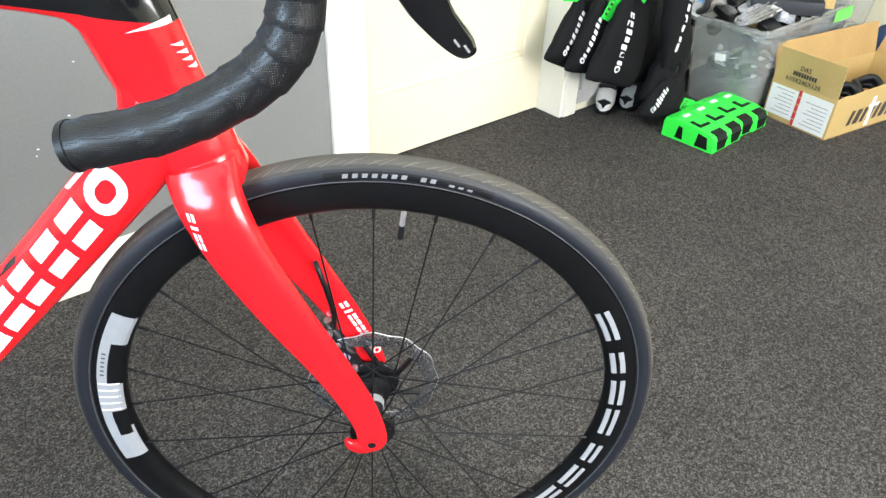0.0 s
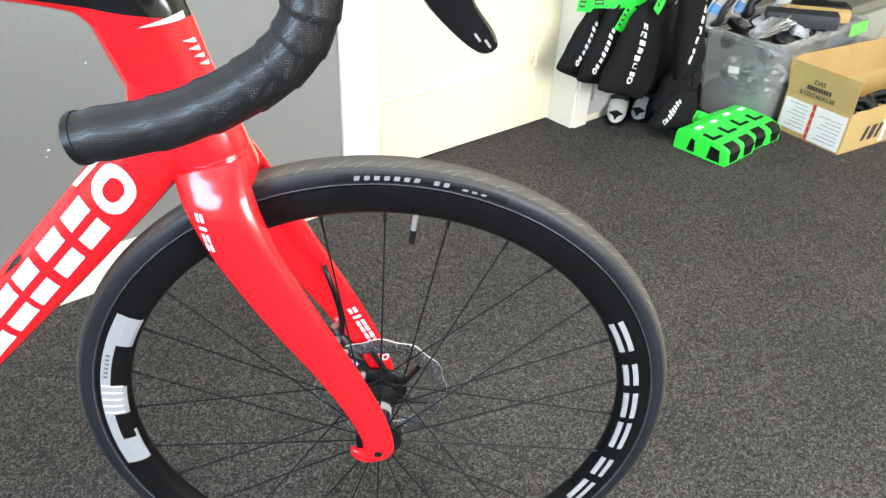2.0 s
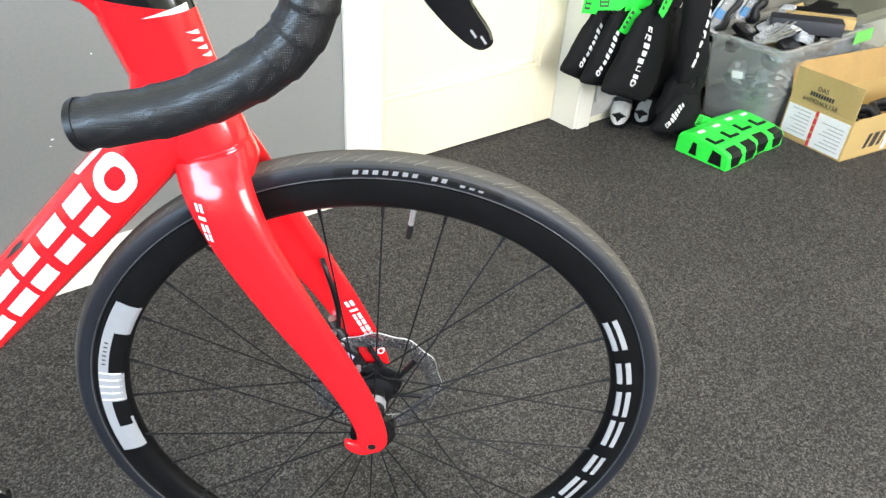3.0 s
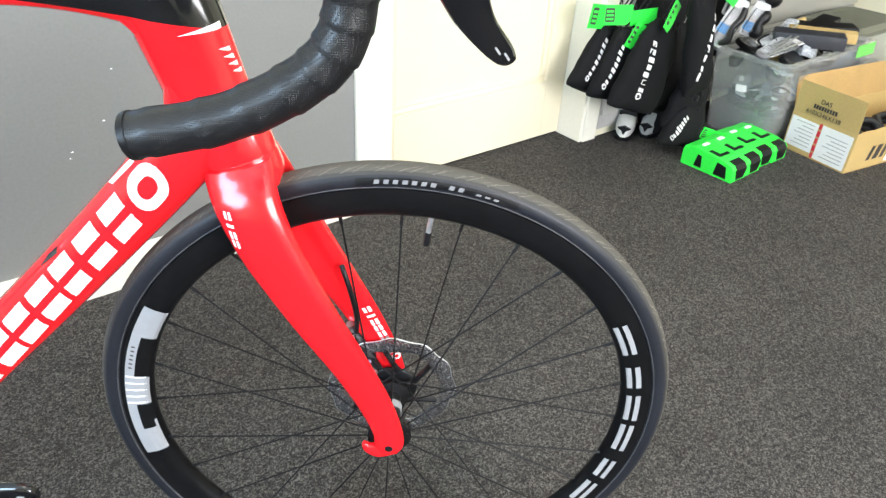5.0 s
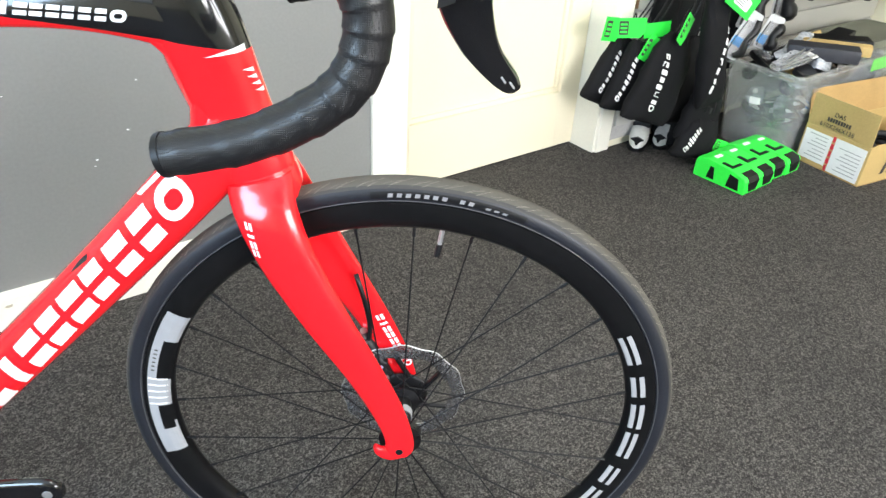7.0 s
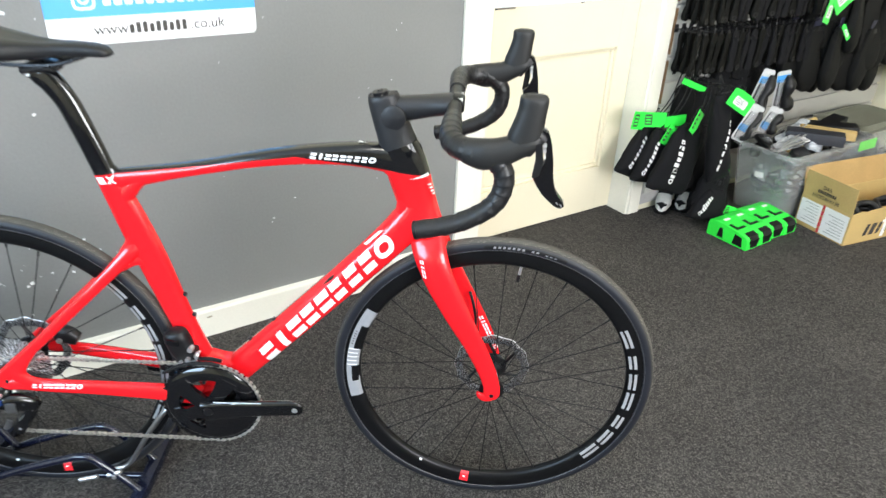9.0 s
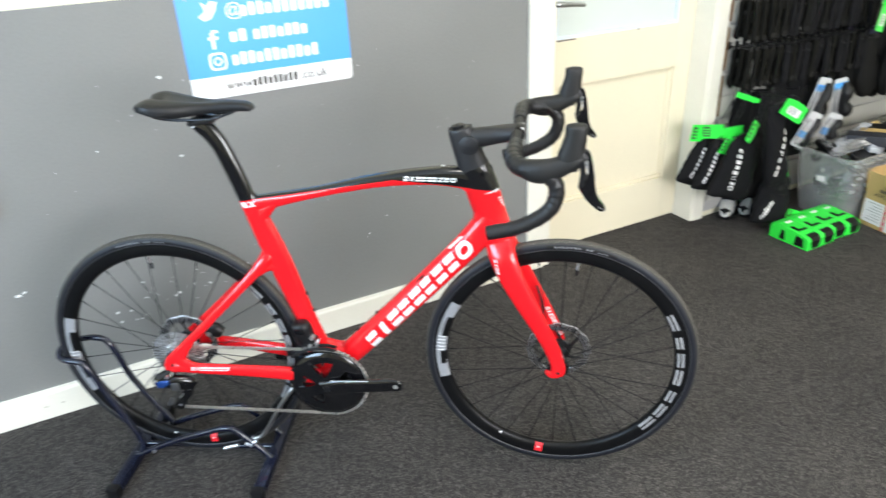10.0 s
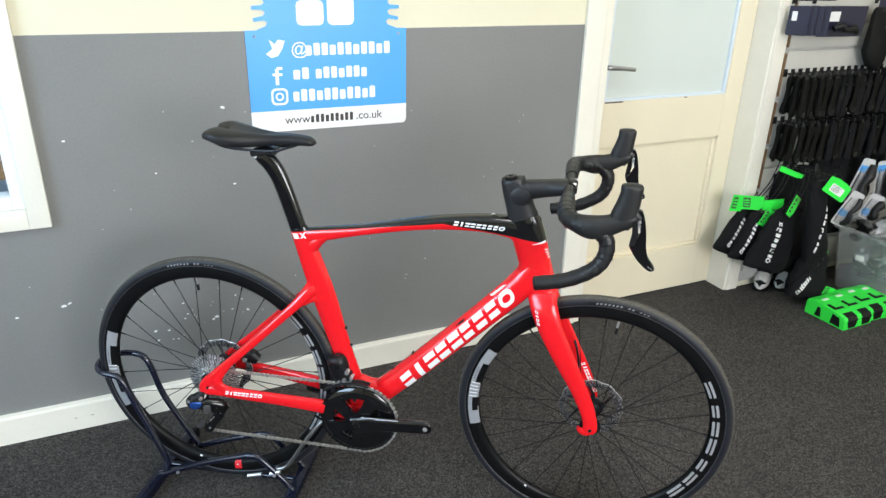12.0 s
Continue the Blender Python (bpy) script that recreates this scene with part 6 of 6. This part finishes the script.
# ---- pale shoes under the bags ----
def shoe(x, y, turn, lift):
    s = thing("cycling_shoe", pose(x, y, 0, lift, 0, turn) @ Matrix.Scale(0.78, 4), "white cycling shoe with black trim on the carpet", "shoe", "shoes")
    bm = bmesh.new()
    loops = []
    for yy, hw, zt in ((0.0, 0.018, 0.040), (0.015, 0.034, 0.058), (0.06, 0.044, 0.078), (0.11, 0.042, 0.100), (0.16, 0.036, 0.105), (0.21, 0.034, 0.100), (0.235, 0.022, 0.085)):
        lp = []
        for k in range(16):
            t = 2 * math.pi * k / 16
            c, q = math.cos(t), math.sin(t)
            lp.append(Vector((hw * math.copysign(abs(c) ** 0.7, c), yy, 0.012 + zt / 2 + (zt / 2 - 0.004) * math.copysign(abs(q) ** 0.7, q))))
        loops.append(lp)
    rings(bm, loops)
    body = part("upper", bm, mat("shoe_white", (0.66, 0.65, 0.62), 0.45), s)
    bm = bmesh.new()
    prism(bm, [(-0.030, 0.060), (0.0, 0.072), (0.030, 0.060), (0.012, 0.050), (0.0, 0.030), (-0.012, 0.050)], -0.004, 0.010)
    part("toe_trim", bm, m_plastic, s)
    bm = bmesh.new()
    loops = []
    for yy, hw in ((0.0, 0.018), (0.02, 0.036), (0.08, 0.043), (0.15, 0.034), (0.23, 0.026)):
        loops.append([Vector((hw, yy, 0.0)), Vector((hw, yy, 0.014)), Vector((-hw, yy, 0.014)), Vector((-hw, yy, 0.0))])
    rings(bm, loops)
    part("sole", bm, m_plastic, s)
    bm = bmesh.new()
    for k in range(2):
        box(bm, -0.040, 0.040, 0.085 + 0.045 * k, 0.105 + 0.045 * k, 0.09, 0.112, 0.004)
    part("strap", bm, m_plastic, s)


shoe(2.440, -0.080, -58, 0)
shoe(2.530, -0.105, -74, 0)
shoe(3.98, -0.30, -30, 0)

# blue-and-white blister packs above the tub, some only leaning in it
m_blister_card = mat("scuffed_white_card", (0.58, 0.59, 0.60), 0.5, var=0.12)


def blister_pack(x, y, z, lean, turn, tall, blue, lump):
    p = thing("blister_pack", pose(x, y, z, 3, lean, turn), "white and blue blister pack holding a black part", "blister pack", "blister packs")
    bm = bmesh.new()
    prism(bm, round_rect(-0.034, 0.034, -tall, 0, 0.012), -0.001, 0.001)
    part("backing_card", bm, m_blister_card, p, smooth=False)
    bm = bmesh.new()
    prism(bm, round_rect(-0.032, 0.032, -tall * blue - 0.030, -tall * blue, 0.003), -0.0018, -0.0011)
    part("blue_panel", bm, m_blue, p, smooth=False)
    bm = bmesh.new()
    tube(bm, [(0.016, -0.012, -0.02), (0.020, -0.018, -tall * 0.32), (0.006, -0.022, -tall * 0.56), (0.018, -0.020, -tall * 0.78), (0.002, -0.012, -tall * 0.92)], [0.010, lump, lump * 0.75, lump * 1.15, 0.010], 10, 4)
    part("packed_part", bm, m_plastic, p)
    bm = bmesh.new()
    sweep_box(bm, [(0, -tall * 0.2, 0.026, -0.016, -0.001), (0.002, -tall * 0.4, 0.033, -0.024, -0.001), (0, -tall * 0.8, 0.033, -0.026, -0.001), (0, -tall * 0.95, 0.024, -0.012, -0.001)])
    part("clear_blister", bm, m_bag, p, "clear plastic blister")


for row_ in ((2.880, -0.150, 0.610, 14, -12, 0.215, 0.16, 0.026), (2.955, -0.170, 0.600, -8, -18, 0.190, 0.10, 0.030), (2.815, -0.185, 0.470, 24, -20, 0.170, 0.55, 0.014), (2.930, -0.200, 0.450, 18, -26, 0.120, 0.60, 0.020)):
    blister_pack(*row_)

# ---- four green display packs on the carpet ----
def green_pack():
    p = thing("tool_pack", pose(0, 0, 0), "bright green card pack with dark cut-out windows on the carpet", "pack", "green packs")
    W, D, H = 0.087, 0.190, 0.072
    prof = [(0, 0), (0.002, 0.042), (0.010, 0.053), (0.050, 0.063), (D * 0.80, H), (D - 0.006, H - 0.006), (D, 0.05), (D, 0)]
    bm = bmesh.new()
    rings(bm, [[Vector((x, y, z)) for y, z in prof] for x in (0, W)])
    bmesh.ops.bevel(bm, geom=list(bm.edges), offset=0.0015, segments=1, affect="EDGES")
    part("pack_body", bm, m_green, p, smooth=False)
    bm = bmesh.new()
    rings(bm, [[Vector((x, y, z)) for x, z in ((0.028, 0.007), (W - 0.018, 0.007), (W - 0.008, 0.040), (0.018, 0.040))] for y in (-0.0016, 0.012)])
    rings(bm, [[Vector((x, y, z)) for y, z in ((-0.0012, 0.040), (0.0085, 0.0545), (0.034, 0.0608), (0.034, 0.050), (0.008, 0.036))] for x in (0.022, W - 0.010)])
    part("front_window", bm, m_plastic, p, smooth=False)
    bm = bmesh.new()
    q = [(0.020, 0.008), (0.066, 0.008), (0.060, 0.052), (0.028, 0.046)]
    rings(bm, [[Vector((x, y, z)) for y, z in q] for x in (-0.0014, 0.004)])
    part("side_window", bm, m_plastic, p, smooth=False)
    bm = bmesh.new()
    q = [(0.112, 0.010), (0.140, 0.010), (0.132, 0.052), (0.118, 0.050)]
    rings(bm, [[Vector((x, y, z)) for y, z in q] for x in (-0.0014, 0.004)])
    part("side_window", bm, m_plastic, p, smooth=False)
    bm = bmesh.new()
    s = pose(0.043, 0.085, 0.0668, 5.5, 0, 0)
    box(bm, -0.028, 0.028, -0.021, -0.010, -0.003, 0.0018, m=s)
    box(bm, -0.028, -0.013, -0.010, 0.020, -0.003, 0.0016, m=s)
    part("top_slot", bm, m_plastic, p, smooth=False)
    # white patch painted on top for the highlight on the glossy card
    bm = bmesh.new()
    box(bm, -0.010, 0.022, 0.050, 0.062, -0.002, 0.0014, m=s)
    part("print_glint_patch", bm, m_paper, p, smooth=False)
    return p


gp = green_pack()
gp.matrix_basis = pose(2.478, -0.492, 0, 0, 0, 1)
for k, dy in ((1, 0.003), (2, 0.015), (3, 0.010)):
    copy_thing(gp, pose(2.478 + 0.0885 * k, -0.492 + dy, 0, 0, 0, 1 if k % 2 else -0.5))
bag_tag(2.63, -0.285, 0.060, 0.055, 0.040, -15, 20)

# ---- clear storage tub full of packets ----
tub = thing("storage_tub", pose(3.115, -0.265, 0), "clear plastic storage tub heaped with packets and parts", "storage tub")


def tub_ring(hx, hy, z, r=0.035):
    return [Vector((x, y, z)) for x, y in round_rect(-hx, hx, -hy, hy, r, 4)]


bm = bmesh.new()
rings(bm, [tub_ring(0.265, 0.118, 0.004), tub_ring(0.275, 0.122, 0.0), tub_ring(0.318, 0.142, 0.300), tub_ring(0.315, 0.139, 0.300), tub_ring(0.272, 0.119, 0.004)], caps=False)
vs = [bm.verts.new(p) for p in tub_ring(0.265, 0.118, 0.003)]
bm.faces.new(vs)
part("tub_wall", bm, m_bin, tub)
bm = bmesh.new()
rings(bm, [tub_ring(0.318, 0.142, 0.288), tub_ring(0.334, 0.156, 0.292), tub_ring(0.336, 0.158, 0.306), tub_ring(0.318, 0.142, 0.310), tub_ring(0.314, 0.138, 0.300)], closed=True)
part("tub_rim", bm, m_bin, tub)
bm = bmesh.new()
prism(bm, round_rect(-0.02, 0.02, -0.012, 0.012, 0.002), -0.0006, 0.0006, m=pose(-0.302, 0.0, 0.185, 0, 8.5, 90) @ pose(0, 0.0015, 0))
part("paper_label", bm, m_paper, tub, smooth=False)
bm = bmesh.new()
prism(bm, round_rect(-0.07, 0.07, -0.022, 0.022, 0.004), -0.0006, 0.0006, m=pose(0.22, -0.1585, 0.288, -4, 0, 0))
part("green_label", bm, mat("green_label", (0.16, 0.62, 0.12), 0.5), tub, smooth=False)

fill_rnd = random.Random(5)
kinds = [(m_plastic, "black boxed bicycle part"), (m_paper, "white carded bicycle part"), (m_black_satin, "dark flat packet"), (m_bag, "crinkled clear polythene packet"), (m_card, "small brown card box"), (m_navy, "dark blue packet"), (m_poly, "crinkled hazy polythene packet")]
for i in range(56):
    deep = i < 30
    x, y = 3.115 + fill_rnd.uniform(-0.25, 0.25), -0.265 + fill_rnd.uniform(-0.085, 0.085)
    z = fill_rnd.uniform(0.05, 0.235) if deep else fill_rnd.uniform(0.24, 0.335)
    mt, lab = kinds[fill_rnd.choice((0, 0, 1, 2, 5, 5, 6, 6)) if deep else fill_rnd.choice((0, 0, 2, 2, 6, 3, 6, 4))]
    p = thing("packet", pose(x, y, z, fill_rnd.uniform(-30, 30), fill_rnd.uniform(-30, 30), fill_rnd.uniform(0, 180)), lab + " lying in the tub", "packet", "packets in the tub")
    a, b, c = fill_rnd.uniform(0.03, 0.065), fill_rnd.uniform(0.02, 0.04), fill_rnd.uniform(0.004, 0.018)
    bm = bmesh.new()
    sweep_box(bm, [(0, -c, a * 0.94, -b * 0.94, b * 0.94), (0, -c * 0.7, a, -b, b), (0, c * 0.7, a, -b, b), (0, c, a * 0.92, -b * 0.92, b * 0.92)])
    if mt in (m_bag, m_poly):
        for v in bm.verts:
            v.co += Vector((noise.noise(v.co * 40), noise.noise(v.co * 50), noise.noise(v.co * 35))) * 0.012
    part("wrapping", bm, mt, p)
    if mt is not m_bag and deep:
        bm = bmesh.new()
        box(bm, -a * 0.5, a * 0.3, -b * 0.4, b * 0.4, c, c + 0.0012)
        part("sticker", bm, m_paper if mt is not m_paper else m_blue, p, smooth=False)
m_slate = mat("slate_grey_card", (0.030, 0.032, 0.040), 0.45, var=0.2)
bins = [(3.020, -0.345, 0.350, 0.115, 0.036, 0.022, -58, m_slate), (3.112, -0.345, 0.354, 0.112, 0.022, 0.017, -62, m_card), (3.215, -0.300, 0.345, 0.110, 0.036, 0.020, -48, m_plastic), (3.330, -0.245, 0.335, 0.085, 0.035, 0.020, 10, m_plastic)]
for x, y, z, a, b, c, r, mt in bins:
    p = thing("part_box", pose(x, y, z, 2, -2, r), "flat black or brown boxed part on top of the tub", "box", "boxed parts")
    bm = bmesh.new()
    box(bm, -a, a, -b, b, -c, c, 0.003)
    part("carton", bm, mt, p)
    bm = bmesh.new()
    box(bm, -a * 0.96, a * 0.96, -b * 0.94, b * 0.94, c, c + 0.0015)
    part("lid_flap", bm, mt, p, smooth=False)
for k in range(6):
    p = thing("clear_packet", pose(2.87 + 0.040 * k, -0.325 + 0.020 * k, 0.332 + 0.006 * (k % 2), 10, -8 - 5 * (k % 3), -10 + 8 * (k % 3)), "crinkled clear polythene packet on the heaped tub", "packet", "clear packets")
    bm = bmesh.new()
    sweep_box(bm, [(0, -0.004, 0.090, -0.026, 0.026), (0, 0.0, 0.095, -0.030, 0.030), (0, 0.006, 0.088, -0.025, 0.025)])
    for v in bm.verts:
        v.co += Vector((noise.noise(v.co * 30), noise.noise(v.co * 33), noise.noise(v.co * 42 + Vector((k, 0, 0))))) * 0.010
    part("wrapping", bm, m_poly if k % 2 else m_bag, p)
    if k % 3 == 0:
        bm = bmesh.new()
        box(bm, 0.070, 0.098, -0.022, 0.022, 0.004, 0.0055)
        part("header_card", bm, m_paper, p, smooth=False)
for k in range(7):
    t = thing("metal_tool", pose(2.86 + 0.024 * k, -0.345 + 0.014 * k, 0.335 + 0.008 * (k % 3), 0, -9 - 4 * (k % 2), -6 + 6 * (k % 3)), "thin bright steel tool sticking from the tub", "tool", "steel tools")
    bm = bmesh.new()
    tube(bm, [(-0.08, 0, 0), (0.0, 0, 0.002), (0.10, 0, 0)], [0.0018, 0.0026, 0.0032], 8, 3)
    part("shaft", bm, m_steel, t)

# second, lidded tub further along the wall
tub2 = thing("lidded_tub", pose(3.70, -0.20, 0), "translucent storage tub with pale lid", "storage tub")
bm = bmesh.new()
rings(bm, [tub_ring(0.20, 0.11, 0.0), tub_ring(0.225, 0.13, 0.29), tub_ring(0.222, 0.127, 0.29), tub_ring(0.197, 0.107, 0.004)], caps=False)
bm.faces.new([bm.verts.new(p) for p in tub_ring(0.197, 0.107, 0.003)])
part("tub_wall", bm, m_bin, tub2)
bm = bmesh.new()
rings(bm, [tub_ring(0.232, 0.137, 0.282), tub_ring(0.236, 0.140, 0.300), tub_ring(0.20, 0.11, 0.312), tub_ring(0.19, 0.10, 0.306)])
part("tub_lid", bm, mat("pale_lid", (0.16, 0.165, 0.13), 0.4), tub2)
bm = bmesh.new()
sweep_box(bm, [(0, 0.006, 0.15, -0.07, 0.07), (0, 0.02, 0.165, -0.08, 0.08), (0, 0.17, 0.15, -0.07, 0.07), (0.02, 0.20, 0.10, -0.04, 0.04)])
stuff_in = tagged(part("folded_cloth", bm, mat("grey_cloth", (0.20, 0.20, 0.21), 0.9), None), "grey folded cloth inside the lidded tub", "cloth")
stuff_in.matrix_basis = pose(3.70, -0.20, 0)
bm = bmesh.new()
sweep_box(bm, [(0, 0.0, 0.10, -0.09, 0.09), (0, 0.03, 0.13, -0.12, 0.12), (0.01, 0.12, 0.12, -0.11, 0.11), (0.02, 0.19, 0.08, -0.07, 0.07), (0.02, 0.21, 0.03, -0.03, 0.03)])
for v in bm.verts:
    v.co += Vector((noise.noise(v.co * 14), noise.noise(v.co * 16), 0.4 * noise.noise(v.co * 18))) * 0.02
db = tagged(part("denim_bag", bm, mat("blue_denim", (0.03, 0.07, 0.16), 0.85, var=0.3, fine=600, bump=0.0006)), "slumped dark blue denim bag on the carpet", "bag")
db.matrix_basis = pose(3.66, -0.52, 0)

# ---- the open carton ----
carton = thing("cardboard_box", pose(2.881, -0.662, 0, 0, 0, -9), "open brown cardboard box with white labels and torn flaps", "box")
BL, BWD, BH, T = 0.610, 0.246, 0.138, 0.004
bm = bmesh.new()
box(bm, 0, BL, 0, BWD, 0.0, T)
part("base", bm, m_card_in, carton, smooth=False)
bm = bmesh.new()
box(bm, 0, T, 0.0, BWD, T, BH, 0.0008)
part("end_panel", bm, m_card, carton, smooth=False)
bm = bmesh.new()
box(bm, BL - T, BL, 0.0, BWD, T, BH, 0.0008)
part("end_panel", bm, m_card, carton, smooth=False)
bm = bmesh.new()
edge = [(0.0, T), (BL, T)]
r5 = random.Random(8)
top = [(BL * (1 - k / 14), BH + 0.020 - 0.020 * abs(k / 14 - 0.2) + r5.uniform(-0.004, 0.003)) for k in range(15)]
prism(bm, [(x + (0.0005 if x == 0 else 0), z) for x, z in edge + top], -0.0005, T - 0.0005)
part("side_panel", bm, m_card, carton, smooth=False)
bm = bmesh.new()
box(bm, T, BL - T, BWD - T, BWD, T, BH, 0.0008)
part("side_panel", bm, m_card, carton, smooth=False)
bm = bmesh.new()
box(bm, 0, 0.0035, 0.002, BWD - 0.002, 0, 0.112, 0.0008, m=pose(0.0005, 0, BH, 0, -5, 0))
part("end_flap", bm, m_card, carton, smooth=False)
bm = bmesh.new()
box(bm, 0.004, BL - 0.006, 0, 0.0035, 0, 0.115, 0.0008, m=pose(0, BWD - 0.0036, BH, -14, 0, 0))
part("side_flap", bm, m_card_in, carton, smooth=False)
bm = bmesh.new()
box(bm, 0, 0.0035, 0.004, BWD - 0.004, 0, 0.10, 0.0008, m=pose(BL - 0.0035, 0, BH, 0, 24, 0))
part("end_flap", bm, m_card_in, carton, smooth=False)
face = pose(-0.0012, BWD, 0, 90, 0, -90)
lettering("flap_print", "DAS", 0.022, pose(0.0004, BWD * 0.54, BH + 0.055, 90, 0, -90) @ pose(0, 0, 0.0095), m_ink, carton, 0.0003, "CENTER")
lettering("flap_print", "610X246X138", 0.022, pose(0.0004, BWD * 0.54, BH + 0.010, 90, 0, -90) @ pose(0, 0, 0.0045), m_ink, carton, 0.0003, "CENTER")
bm = bmesh.new()
for k in range(9):
    box(bm, -0.0066, -0.0058, BWD * 0.54 - 0.045 + 0.0100 * k, BWD * 0.54 - 0.038 + 0.0100 * k, BH + 0.033, BH + 0.047)
part("flap_print", bm, m_ink, carton, smooth=False)
for y0, y1, z0, z1 in ((0.136, 0.240, 0.018, 0.122), (0.008, 0.122, 0.006, 0.126)):
    bm = bmesh.new()
    box(bm, -0.0012, 0.0002, y0, y1, z0, z1)
    lb = part("paper_label", bm, m_paper, carton, "white printed paper label", smooth=False)
    bm = bmesh.new()
    for k in range(7):
        box(bm, -0.0018, -0.0013, y0 + 0.012, y1 - 0.02 - 0.012 * (k % 3), z0 + 0.014 + 0.013 * k, z0 + 0.0165 + 0.013 * k)
    part("print_line", bm, mat("pale_print", (0.35, 0.35, 0.36), 0.6), lb, smooth=False)
bm = bmesh.new()
for k in range(5):
    box(bm, -0.0016, 0.0003, 0.1245 - 0.002 * (k % 2), 0.1335 + 0.001 * (k % 2), 0.004 + 0.026 * k, 0.024 + 0.026 * k)
part("tape_strip", bm, m_red_tape, carton, "torn red tape", smooth=False)
bm = bmesh.new()
q = pose(0.10, 0, 0.030, 0, 0, 0)
for k in range(4):
    slanted(bm, q, 0.075 * k, 0, 0.075 * k + 0.020, 0.052, 0.014, -0.0012)
    slanted(bm, q, 0.075 * k + 0.034, 0.0, 0.075 * k + 0.062, 0.052, 0.014, -0.0012)
part("side_mark", bm, m_ink, carton, "dark printed blocks", smooth=False)
bm = bmesh.new()
box(bm, 0.215, 0.235, -0.0018, -0.0006, 0.010, 0.115)
box(bm, 0.205, 0.262, -0.0022, -0.0010, 0.078, 0.090, m=None)
part("tape_strip", bm, m_paper, carton, "strip of pale tape", smooth=False)
for k, (x, y, rr) in enumerate(((0.12, 0.13, 0.058), (0.25, 0.12, 0.062), (0.40, 0.125, 0.060))):
    w = thing("tyre_tube", pose(2.881, -0.662, 0, 0, 0, -9) @ pose(x, y, 0.0185 + 0.030, 14, 8 - 6 * k, 0), "coiled black rubber inner tube lying in the carton", "inner tube", "inner tubes")
    for lvl in range(2):
        bm = bmesh.new()
        for_pts = [(rr * math.cos(t), rr * 0.75 * math.sin(t), 0.008 * math.sin(3 * t) + 0.030 * lvl) for t in (2 * math.pi * q / 14 for q in range(15))]
        tube(bm, for_pts, 0.014, 10, 3)
        part("coil", bm, m_rubber, w)
